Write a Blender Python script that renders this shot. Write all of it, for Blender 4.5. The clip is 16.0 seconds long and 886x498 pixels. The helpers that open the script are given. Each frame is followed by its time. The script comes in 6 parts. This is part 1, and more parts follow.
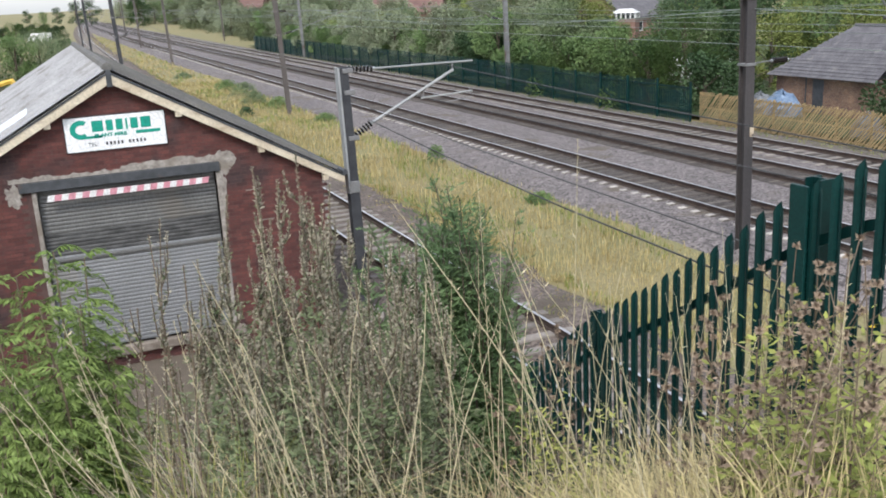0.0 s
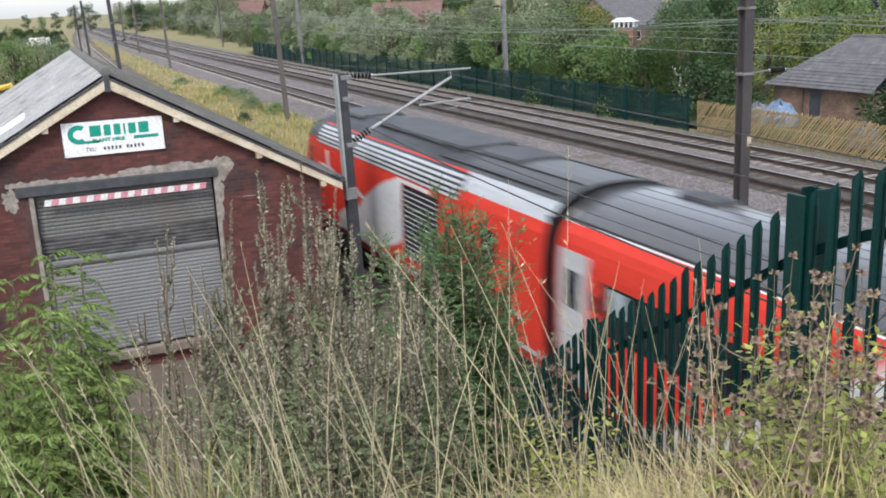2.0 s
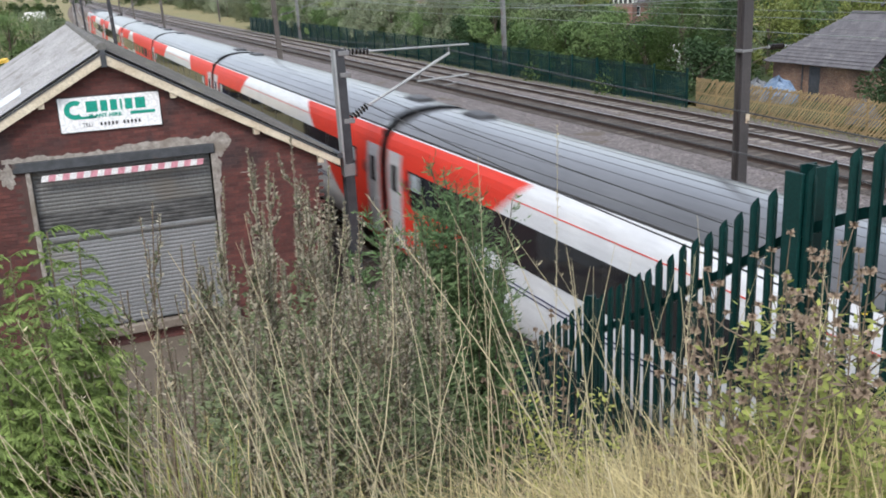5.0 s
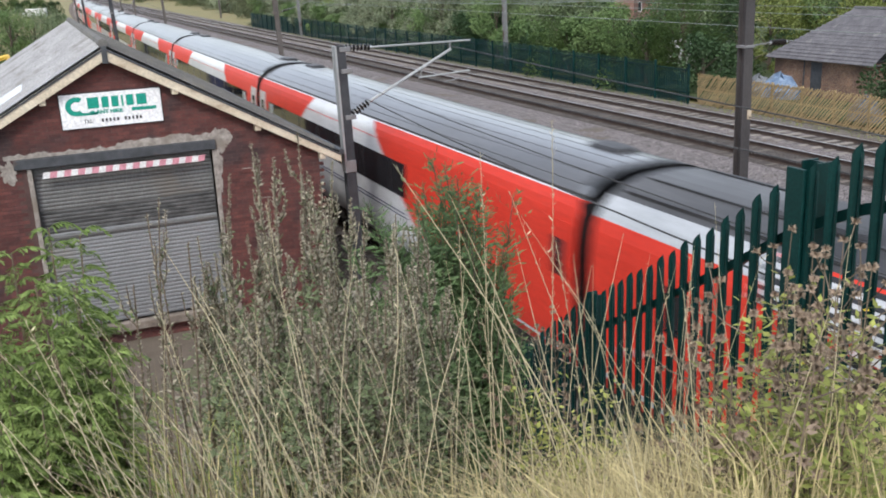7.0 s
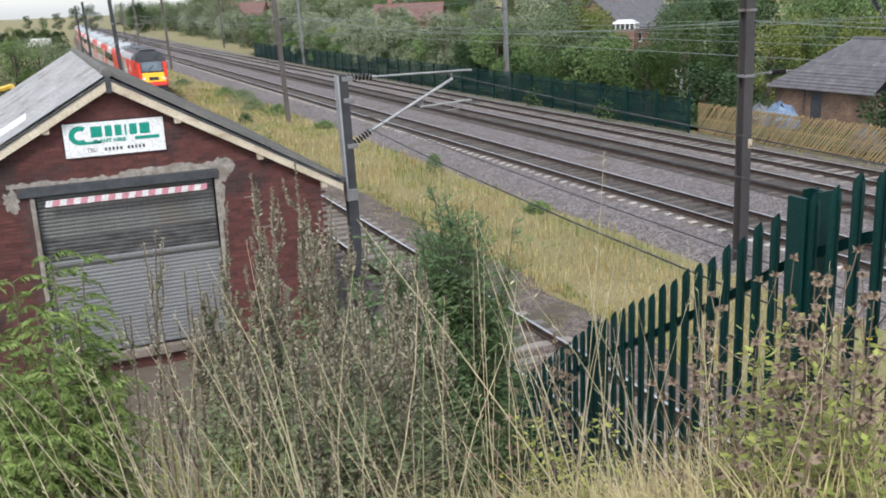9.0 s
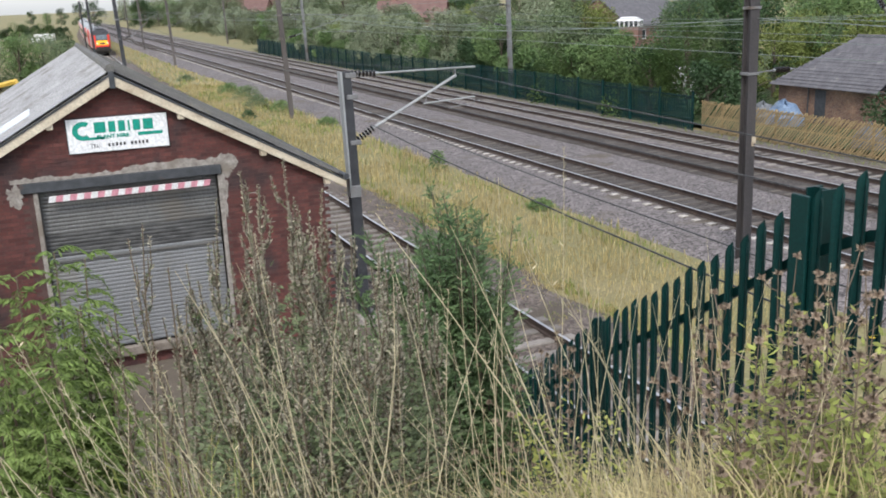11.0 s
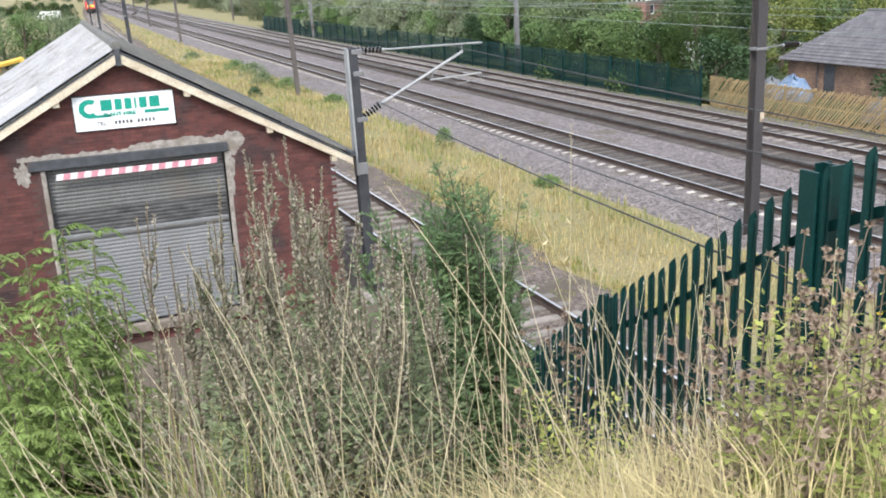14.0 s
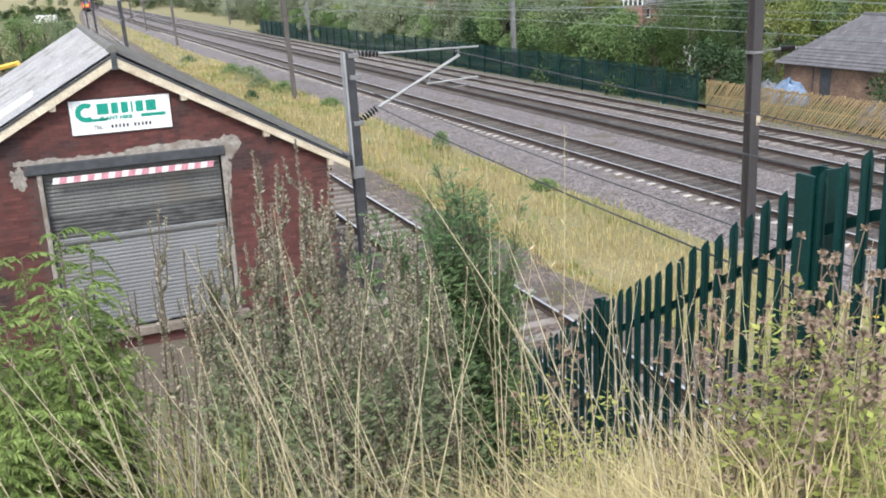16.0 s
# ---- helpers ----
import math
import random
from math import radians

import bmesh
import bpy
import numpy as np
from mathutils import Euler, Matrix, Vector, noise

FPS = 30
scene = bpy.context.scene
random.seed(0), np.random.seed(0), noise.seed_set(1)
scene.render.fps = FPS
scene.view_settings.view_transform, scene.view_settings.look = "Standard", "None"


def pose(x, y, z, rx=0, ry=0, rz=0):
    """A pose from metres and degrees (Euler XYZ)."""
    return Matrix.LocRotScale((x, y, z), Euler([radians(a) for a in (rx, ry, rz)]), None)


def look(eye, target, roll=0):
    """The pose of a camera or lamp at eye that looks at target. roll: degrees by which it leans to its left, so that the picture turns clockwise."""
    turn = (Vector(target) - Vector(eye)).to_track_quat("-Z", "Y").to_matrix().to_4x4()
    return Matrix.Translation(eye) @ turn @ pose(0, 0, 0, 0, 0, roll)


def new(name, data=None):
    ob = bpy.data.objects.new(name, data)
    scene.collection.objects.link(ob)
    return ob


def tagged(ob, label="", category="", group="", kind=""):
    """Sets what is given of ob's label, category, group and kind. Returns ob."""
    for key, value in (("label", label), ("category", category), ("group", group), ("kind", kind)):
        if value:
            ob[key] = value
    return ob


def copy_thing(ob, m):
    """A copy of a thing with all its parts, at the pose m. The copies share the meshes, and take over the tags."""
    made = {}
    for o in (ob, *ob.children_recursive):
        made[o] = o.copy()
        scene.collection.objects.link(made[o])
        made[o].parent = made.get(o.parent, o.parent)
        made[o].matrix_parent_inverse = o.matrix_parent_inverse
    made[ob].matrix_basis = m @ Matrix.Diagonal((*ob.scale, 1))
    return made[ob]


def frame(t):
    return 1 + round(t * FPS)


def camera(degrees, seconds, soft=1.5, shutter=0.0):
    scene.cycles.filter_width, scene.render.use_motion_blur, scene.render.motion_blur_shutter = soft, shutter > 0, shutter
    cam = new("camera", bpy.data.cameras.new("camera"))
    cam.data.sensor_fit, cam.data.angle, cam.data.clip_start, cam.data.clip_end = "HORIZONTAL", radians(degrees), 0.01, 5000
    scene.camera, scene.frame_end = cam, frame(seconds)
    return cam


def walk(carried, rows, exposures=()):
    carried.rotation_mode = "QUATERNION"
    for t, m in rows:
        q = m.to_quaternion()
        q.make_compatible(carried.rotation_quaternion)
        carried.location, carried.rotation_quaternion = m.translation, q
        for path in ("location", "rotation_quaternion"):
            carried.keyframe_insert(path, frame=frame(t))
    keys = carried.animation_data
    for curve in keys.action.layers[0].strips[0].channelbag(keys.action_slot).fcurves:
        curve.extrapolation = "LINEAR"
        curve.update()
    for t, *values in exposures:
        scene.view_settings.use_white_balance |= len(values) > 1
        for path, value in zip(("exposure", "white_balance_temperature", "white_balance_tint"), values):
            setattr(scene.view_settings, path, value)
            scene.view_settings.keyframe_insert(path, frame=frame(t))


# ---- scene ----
cam = camera(50.0, 16.0, soft=1.85, shutter=0.3)
EYE = (0.0, 0.0, 6.76)
TURNS = [
    (0.0, -23.14, -15.33, 2.97),
    (0.5, -23.21, -14.96, 2.87),
    (1.0, -23.20, -14.88, 2.79),
    (1.5, -23.19, -14.75, 2.66),
    (2.0, -23.21, -14.90, 2.56),
    (2.5, -23.27, -14.99, 2.55),
    (3.0, -23.35, -15.27, 2.54),
    (3.5, -23.40, -15.42, 2.49),
    (4.0, -23.37, -15.65, 2.44),
    (6.5, -23.24, -16.92, 2.40),
    (7.0, -23.24, -16.53, 2.46),
    (7.5, -23.10, -15.23, 2.48),
    (8.0, -22.95, -15.27, 2.41),
    (8.5, -23.01, -15.19, 2.44),
    (9.0, -23.14, -14.81, 2.47),
    (11.5, -22.81, -15.18, 2.21),
    (12.0, -22.53, -15.46, 2.30),
    (12.5, -22.47, -15.52, 2.19),
    (13.0, -22.50, -15.78, 2.34),
    (13.5, -22.50, -16.28, 2.37),
    (14.0, -22.55, -16.36, 2.54),
    (14.5, -22.61, -16.45, 2.60),
    (15.0, -22.72, -16.31, 2.67),
    (15.5, -22.78, -16.08, 2.62),
    (16.0, -22.75, -16.15, 2.53),
]
PATH = [(t, pose(*EYE, 90 + pitch, roll, yaw)) for t, yaw, pitch, roll in TURNS]
walk(cam, PATH, exposures=[(0.0, 0.32), (4.2, 0.27), (6.3, 0.22), (9.2, 0.24), (11.3, 0.2), (12.8, 0.22), (13.5, 0.5), (14.5, 0.83), (15.0, 0.78), (16.0, 0.62)])

# ---- light: bright overcast sky, a soft high sun behind the cloud ----
SUN_ELEVATION, SUN_ROTATION = 48.0, 215.0
world = bpy.data.worlds.new("sky")
scene.world = world
world.use_nodes = True
wn, wl = world.node_tree.nodes, world.node_tree.links
sky = wn.new("ShaderNodeTexSky")
sky.sky_type, sky.sun_disc = "NISHITA", False
sky.sun_elevation, sky.sun_rotation = radians(SUN_ELEVATION), radians(SUN_ROTATION)
sky.air_density, sky.dust_density, sky.ozone_density = 1.0, 1.5, 1.0
pale = wn.new("ShaderNodeHueSaturation")
pale.inputs["Saturation"].default_value = 0.6
wl.new(sky.outputs["Color"], pale.inputs["Color"])
# the cloud layer is nearly even and bright
cloud = wn.new("ShaderNodeMixRGB")
cloud.blend_type = "ADD"
cloud.inputs["Fac"].default_value = 1.0
cloud.inputs["Color2"].default_value = (2.05, 2.13, 2.42, 1)
wl.new(pale.outputs["Color"], cloud.inputs["Color1"])
wl.new(cloud.outputs["Color"], wn["Background"].inputs["Color"])
wn["Background"].inputs["Strength"].default_value = 0.16
sun = new("sun", bpy.data.lights.new("sun", "SUN"))
sun.data.energy, sun.data.angle, sun.data.color = 2.2, radians(12), (1.0, 0.985, 0.95)
sd = Vector((math.sin(radians(SUN_ROTATION)) * math.cos(radians(SUN_ELEVATION)), math.cos(radians(SUN_ROTATION)) * math.cos(radians(SUN_ELEVATION)), math.sin(radians(SUN_ELEVATION))))
sun.matrix_world = look(sd * 100, (0, 0, 0))


# ---- materials ----
def surface(name, c1, c2, scale=4.0, rough=0.8, metal=0.0, bump=0.2, fine=60.0, stain=None, stain_scale=0.6, stain_cut=0.55, per_object=0.0, per_island=0.0, stretch=(1, 1, 1), kind="noise", dist=0.01, world_space=False):
    """A procedural surface: two colours mixed by a coarse pattern, a fine grain, optional stains, bump."""
    m = bpy.data.materials.new(name)
    m.use_nodes = True
    n, l = m.node_tree.nodes, m.node_tree.links
    b = n["Principled BSDF"]
    b.inputs["Roughness"].default_value, b.inputs["Metallic"].default_value = rough, metal
    tc = n.new("ShaderNodeTexCoord")
    mp = n.new("ShaderNodeMapping")
    mp.inputs["Scale"].default_value = stretch
    l.new(n.new("ShaderNodeNewGeometry").outputs["Position"] if world_space else tc.outputs["Object"], mp.inputs["Vector"])
    vec = mp.outputs["Vector"]
    if kind == "cells":
        t1 = n.new("ShaderNodeTexVoronoi")
        t1.inputs["Scale"].default_value = scale
        f1 = t1.outputs["Color"]
        sep = n.new("ShaderNodeSeparateColor")
        l.new(f1, sep.inputs["Color"])
        f1, h1 = sep.outputs["Red"], t1.outputs["Distance"]
    else:
        t1 = n.new("ShaderNodeTexNoise")
        t1.inputs["Scale"].default_value, t1.inputs["Detail"].default_value = scale, 5
        ramp = n.new("ShaderNodeValToRGB")
        ramp.color_ramp.elements[0].position, ramp.color_ramp.elements[1].position = 0.32, 0.68
        l.new(t1.outputs["Fac"], ramp.inputs["Fac"])
        f1, h1 = ramp.outputs["Color"], t1.outputs["Fac"]
    l.new(vec, t1.inputs["Vector"])
    mix = n.new("ShaderNodeMixRGB")
    mix.inputs["Color1"].default_value, mix.inputs["Color2"].default_value = (*c1, 1), (*c2, 1)
    l.new(f1, mix.inputs["Fac"])
    col = mix.outputs["Color"]
    t2 = n.new("ShaderNodeTexNoise")
    t2.inputs["Scale"].default_value, t2.inputs["Detail"].default_value = fine, 3
    l.new(vec, t2.inputs["Vector"])
    mul = n.new("ShaderNodeMapRange")
    mul.inputs["From Min"].default_value, mul.inputs["From Max"].default_value = 0.3, 0.7
    mul.inputs["To Min"].default_value, mul.inputs["To Max"].default_value = 0.78, 1.18
    l.new(t2.outputs["Fac"], mul.inputs["Value"])
    g = n.new("ShaderNodeVectorMath")
    g.operation = "SCALE"
    l.new(col, g.inputs[0]), l.new(mul.outputs["Result"], g.inputs["Scale"])
    col = g.outputs["Vector"]
    if stain:
        t3 = n.new("ShaderNodeTexNoise")
        t3.inputs["Scale"].default_value, t3.inputs["Detail"].default_value = stain_scale, 6
        l.new(vec, t3.inputs["Vector"])
        r3 = n.new("ShaderNodeMapRange")
        r3.inputs["From Min"].default_value, r3.inputs["From Max"].default_value = stain_cut, stain_cut + 0.12
        l.new(t3.outputs["Fac"], r3.inputs["Value"])
        m3 = n.new("ShaderNodeMixRGB")
        m3.inputs["Color2"].default_value = (*stain, 1)
        l.new(r3.outputs["Result"], m3.inputs["Fac"]), l.new(col, m3.inputs["Color1"])
        col = m3.outputs["Color"]
    for amount, source in ((per_object, "ShaderNodeObjectInfo"), (per_island, "ShaderNodeNewGeometry")):
        if amount:
            o = n.new(source)
            r = n.new("ShaderNodeMapRange")
            r.inputs["To Min"].default_value, r.inputs["To Max"].default_value = 1 - amount, 1 + amount
            l.new(o.outputs["Random" if source.endswith("ObjectInfo") else "Random Per Island"], r.inputs["Value"])
            s = n.new("ShaderNodeVectorMath")
            s.operation = "SCALE"
            l.new(col, s.inputs[0]), l.new(r.outputs["Result"], s.inputs["Scale"])
            col = s.outputs["Vector"]
    l.new(col, b.inputs["Base Color"])
    if bump:
        bp = n.new("ShaderNodeBump")
        bp.inputs["Strength"].default_value, bp.inputs["Distance"].default_value = bump, dist
        add = n.new("ShaderNodeMath")
        l.new(h1, add.inputs[0]), l.new(t2.outputs["Fac"], add.inputs[1])
        l.new(add.outputs[0], bp.inputs["Height"])
        l.new(bp.outputs["Normal"], b.inputs["Normal"])
    return m


def leafy(name, c1, c2, rough=0.6, island=0.35, scale=1.5):
    m = surface(name, c1, c2, scale=scale, rough=rough, bump=0.0, fine=25, per_island=island)
    b = m.node_tree.nodes["Principled BSDF"]
    b.inputs["Transmission Weight"].default_value = 0.0
    b.inputs["Specular IOR Level"].default_value = 0.28
    # light comes through thin leaves
    n, l = m.node_tree.nodes, m.node_tree.links
    tr = n.new("ShaderNodeBsdfTranslucent")
    src = b.inputs["Base Color"].links[0].from_socket
    l.new(src, tr.inputs["Color"])
    ms = n.new("ShaderNodeMixShader")
    ms.inputs["Fac"].default_value = 0.22
    l.new(b.outputs["BSDF"], ms.inputs[1]), l.new(tr.outputs["BSDF"], ms.inputs[2])
    l.new(ms.outputs["Shader"], n["Material Output"].inputs["Surface"])
    return m


def brickwork(name, c1, c2, mortar, scale_w=0.225, scale_h=0.075, axis="XZ", soot=(0.05, 0.035, 0.035)):
    m = bpy.data.materials.new(name)
    m.use_nodes = True
    n, l = m.node_tree.nodes, m.node_tree.links
    b = n["Principled BSDF"]
    b.inputs["Roughness"].default_value = 0.9
    tc, sp, cb = n.new("ShaderNodeTexCoord"), n.new("ShaderNodeSeparateXYZ"), n.new("ShaderNodeCombineXYZ")
    l.new(tc.outputs["Object"], sp.inputs[0])
    l.new(sp.outputs[axis[0]], cb.inputs[0]), l.new(sp.outputs[axis[1]], cb.inputs[1])
    br = n.new("ShaderNodeTexBrick")
    br.inputs["Scale"].default_value = 1.0
    br.inputs["Brick Width"].default_value, br.inputs["Row Height"].default_value = scale_w, scale_h
    br.inputs["Mortar Size"].default_value, br.inputs["Mortar Smooth"].default_value = 0.005, 0.3
    br.inputs["Color1"].default_value, br.inputs["Color2"].default_value, br.inputs["Mortar"].default_value = (*c1, 1), (*c2, 1), (*mortar, 1)
    l.new(cb.outputs[0], br.inputs["Vector"])
    t = n.new("ShaderNodeTexNoise")
    t.inputs["Scale"].default_value, t.inputs["Detail"].default_value = 0.9, 6
    l.new(tc.outputs["Object"], t.inputs["Vector"])
    r = n.new("ShaderNodeMapRange")
    r.inputs["From Min"].default_value, r.inputs["From Max"].default_value = 0.42, 0.7
    r.inputs["To Max"].default_value = 0.7
    l.new(t.outputs["Fac"], r.inputs["Value"])
    mx = n.new("ShaderNodeMixRGB")
    mx.inputs["Color2"].default_value = (*soot, 1)
    l.new(r.outputs["Result"], mx.inputs["Fac"]), l.new(br.outputs["Color"], mx.inputs["Color1"])
    t2 = n.new("ShaderNodeTexNoise")
    t2.inputs["Scale"].default_value, t2.inputs["Detail"].default_value = 14, 4
    l.new(tc.outputs["Object"], t2.inputs["Vector"])
    r2 = n.new("ShaderNodeMapRange")
    r2.inputs["From Min"].default_value, r2.inputs["From Max"].default_value = 0.3, 0.7
    r2.inputs["To Min"].default_value, r2.inputs["To Max"].default_value = 0.65, 1.3
    l.new(t2.outputs["Fac"], r2.inputs["Value"])
    s = n.new("ShaderNodeVectorMath")
    s.operation = "SCALE"
    l.new(mx.outputs["Color"], s.inputs[0]), l.new(r2.outputs["Result"], s.inputs["Scale"])
    l.new(s.outputs["Vector"], b.inputs["Base Color"])
    bp = n.new("ShaderNodeBump")
    bp.inputs["Strength"].default_value, bp.inputs["Distance"].default_value = 0.6, 0.008
    ad = n.new("ShaderNodeMath")
    ad.operation = "SUBTRACT"
    l.new(t2.outputs["Fac"], ad.inputs[0]), l.new(br.outputs["Fac"], ad.inputs[1])
    l.new(ad.outputs[0], bp.inputs["Height"]), l.new(bp.outputs["Normal"], b.inputs["Normal"])
    return m


M = {}
M["ground"] = surface("rough_grassland", (0.25, 0.21, 0.105), (0.19, 0.185, 0.08), 0.35, 0.95, bump=0.5, fine=9, stain=(0.24, 0.20, 0.09), stain_scale=0.16, stain_cut=0.5, dist=0.05)
# soil near black: the shade deep between the plants is in its colour
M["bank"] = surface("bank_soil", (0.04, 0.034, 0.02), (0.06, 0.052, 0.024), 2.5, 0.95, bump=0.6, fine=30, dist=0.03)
M["yard"] = surface("yard_dirt", (0.085, 0.068, 0.05), (0.13, 0.105, 0.08), 1.2, 0.95, bump=0.5, fine=30, stain=(0.10, 0.10, 0.05), stain_scale=0.5)
M["ballast"] = surface("ballast", (0.068, 0.058, 0.056), (0.285, 0.25, 0.24), 17.0, 0.9, bump=1.0, fine=3.0, stain=(0.13, 0.105, 0.08), stain_scale=0.5, stain_cut=0.56, kind="cells", dist=0.05)
M["ballast_old"] = surface("brown_ballast", (0.068, 0.052, 0.042), (0.22, 0.178, 0.152), 18.0, 0.95, bump=1.0, fine=3.0, stain=(0.10, 0.08, 0.06), stain_scale=0.7, stain_cut=0.5, kind="cells", dist=0.04)
M["ballast_oily"] = surface("oily_dark_ballast", (0.032, 0.026, 0.022), (0.125, 0.105, 0.092), 17.0, 0.9, bump=1.0, fine=3.0, stain=(0.05, 0.04, 0.032), stain_scale=0.7, stain_cut=0.5, kind="cells", dist=0.05)
M["cess"] = surface("cess_cinder", (0.11, 0.095, 0.083), (0.20, 0.178, 0.158), 9.0, 0.95, bump=0.7, fine=40, kind="cells", dist=0.03)
M["concrete"] = surface("sleeper_concrete", (0.36, 0.33, 0.29), (0.48, 0.45, 0.41), 5, 0.9, bump=0.2, fine=60, per_object=0.2)
M["sleeper_mid"] = surface("grey_sleeper", (0.17, 0.15, 0.13), (0.25, 0.225, 0.20), 4, 0.9, bump=0.3, fine=60, per_object=0.25)
M["sleeper_old"] = surface("dirty_sleeper", (0.12, 0.097, 0.078), (0.21, 0.18, 0.152), 4, 0.9, bump=0.3, fine=60, per_object=0.25)
M["sleeper_dark"] = surface("oily_sleeper", (0.075, 0.062, 0.052), (0.135, 0.115, 0.098), 4, 0.9, bump=0.3, fine=60, per_object=0.3)
M["rail_rust"] = surface("rusty_rail", (0.038, 0.026, 0.021), (0.075, 0.051, 0.040), 6, 0.8, 0.2, bump=0.2, fine=80)
M["rail_top"] = surface("worn_rail_head", (0.50, 0.49, 0.48), (0.62, 0.61, 0.60), 3, 0.36, 0.85, bump=0.05, fine=50, stretch=(1, 0.05, 1))
M["mortar"] = surface("dark_sooty_mortar", (0.062, 0.034, 0.030), (0.105, 0.062, 0.056), 3, 0.95, bump=0.3, fine=40)
M["brick_piece"] = surface("sooty_red_brick", (0.125, 0.042, 0.035), (0.085, 0.034, 0.031), 6, 0.9, bump=0.4, fine=60, stain=(0.052, 0.031, 0.031), stain_scale=1.1, stain_cut=0.54, per_object=0.26, world_space=True)
M["brick_rest"] = surface("sooty_red_brickwork", (0.125, 0.042, 0.035), (0.085, 0.034, 0.031), 6, 0.9, bump=0.4, fine=60, stain=(0.052, 0.031, 0.031), stain_scale=1.1, stain_cut=0.54, per_island=0.26, world_space=True)
M["brick_side"] = brickwork("red_brick_side_wall", (0.155, 0.048, 0.034), (0.095, 0.034, 0.028), (0.12, 0.09, 0.08), axis="YZ")
M["brick_hut"] = brickwork("old_brown_brick", (0.26, 0.155, 0.10), (0.19, 0.11, 0.08), (0.30, 0.26, 0.21), axis="YZ")
M["render_patch"] = surface("patched_cement", (0.20, 0.175, 0.155), (0.36, 0.33, 0.295), 7, 0.95, bump=0.7, fine=30, stain=(0.2, 0.17, 0.14), stain_scale=1.6)
M["steel_dark"] = surface("dark_painted_steel", (0.05, 0.055, 0.06), (0.085, 0.09, 0.10), 5, 0.6, 0.3, bump=0.1, fine=70, stain=(0.12, 0.07, 0.045), stain_scale=2.5, stain_cut=0.62)
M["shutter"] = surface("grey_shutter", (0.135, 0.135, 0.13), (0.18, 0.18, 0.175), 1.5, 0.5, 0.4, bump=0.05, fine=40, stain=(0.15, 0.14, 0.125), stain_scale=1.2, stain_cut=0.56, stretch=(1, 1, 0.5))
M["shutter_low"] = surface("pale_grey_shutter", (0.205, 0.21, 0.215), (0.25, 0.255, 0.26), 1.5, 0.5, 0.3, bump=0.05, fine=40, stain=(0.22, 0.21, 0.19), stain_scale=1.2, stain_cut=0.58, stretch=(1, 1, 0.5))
# garden green, darkened to paint in the shade behind the trellis and under trees
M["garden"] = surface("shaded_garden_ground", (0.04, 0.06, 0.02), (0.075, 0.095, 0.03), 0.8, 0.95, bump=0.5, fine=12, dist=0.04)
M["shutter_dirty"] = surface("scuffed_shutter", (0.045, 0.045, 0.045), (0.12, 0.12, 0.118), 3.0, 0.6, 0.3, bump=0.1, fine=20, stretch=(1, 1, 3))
M["timber_pale"] = surface("weathered_cream_board", (0.50, 0.42, 0.31), (0.62, 0.55, 0.43), 3, 0.8, bump=0.2, fine=50, stain=(0.30, 0.22, 0.15), stain_scale=2.5, stain_cut=0.6, stretch=(0.6, 1, 1))
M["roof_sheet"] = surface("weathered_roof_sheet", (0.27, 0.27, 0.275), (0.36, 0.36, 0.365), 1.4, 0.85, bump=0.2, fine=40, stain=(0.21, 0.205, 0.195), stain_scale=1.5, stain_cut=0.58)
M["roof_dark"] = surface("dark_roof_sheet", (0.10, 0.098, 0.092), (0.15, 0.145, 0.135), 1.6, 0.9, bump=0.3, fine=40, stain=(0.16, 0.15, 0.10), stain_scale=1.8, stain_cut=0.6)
M["rooflight"] = surface("translucent_rooflight", (0.33, 0.38, 0.44), (0.42, 0.47, 0.53), 2, 0.35, bump=0.1, fine=40)
M["white"] = surface("white_paint", (0.66, 0.66, 0.66), (0.74, 0.74, 0.73), 3, 0.5, bump=0.02, fine=30)
M["sign_white"] = surface("sign_white", (0.78, 0.79, 0.80), (0.82, 0.83, 0.84), 2, 0.4, bump=0.0, fine=20)
M["sign_green"] = surface("sign_green", (0.006, 0.27, 0.20), (0.008, 0.30, 0.22), 2, 0.4, bump=0.0, fine=20)
M["ink"] = surface("sign_black", (0.02, 0.02, 0.025), (0.03, 0.03, 0.035), 2, 0.5, bump=0.0, fine=20)
M["tape_red"] = surface("hazard_red", (0.55, 0.23, 0.28), (0.62, 0.30, 0.35), 3, 0.5, bump=0.05, fine=20)
M["galv"] = surface("galvanised_steel", (0.20, 0.20, 0.205), (0.29, 0.29, 0.29), 3, 0.55, 0.5, bump=0.1, fine=50, stain=(0.15, 0.12, 0.10), stain_scale=1.5)
M["mast_brown"] = surface("weathered_mast_steel", (0.085, 0.074, 0.068), (0.135, 0.118, 0.11), 2, 0.7, 0.2, bump=0.15, fine=50, stretch=(1, 1, 0.3))
M["mast_near"] = surface("dark_round_mast_paint", (0.048, 0.044, 0.046), (0.078, 0.070, 0.070), 2, 0.6, 0.2, bump=0.12, fine=50, stretch=(1, 1, 0.3))
M["mast_dark"] = surface("dark_mast_steel", (0.032, 0.034, 0.04), (0.06, 0.062, 0.068), 3, 0.6, 0.3, bump=0.1, fine=50)
M["mast_light"] = surface("pale_galvanised_edge", (0.34, 0.35, 0.35), (0.44, 0.45, 0.45), 3, 0.5, 0.5, bump=0.1, fine=50)
M["porcelain"] = surface("brown_porcelain", (0.014, 0.012, 0.012), (0.026, 0.022, 0.021), 6, 0.25, bump=0.0, fine=30)
M["wire"] = surface("weathered_wire", (0.045, 0.045, 0.045), (0.09, 0.09, 0.09), 2, 0.6, 0.4, bump=0.0, fine=20)
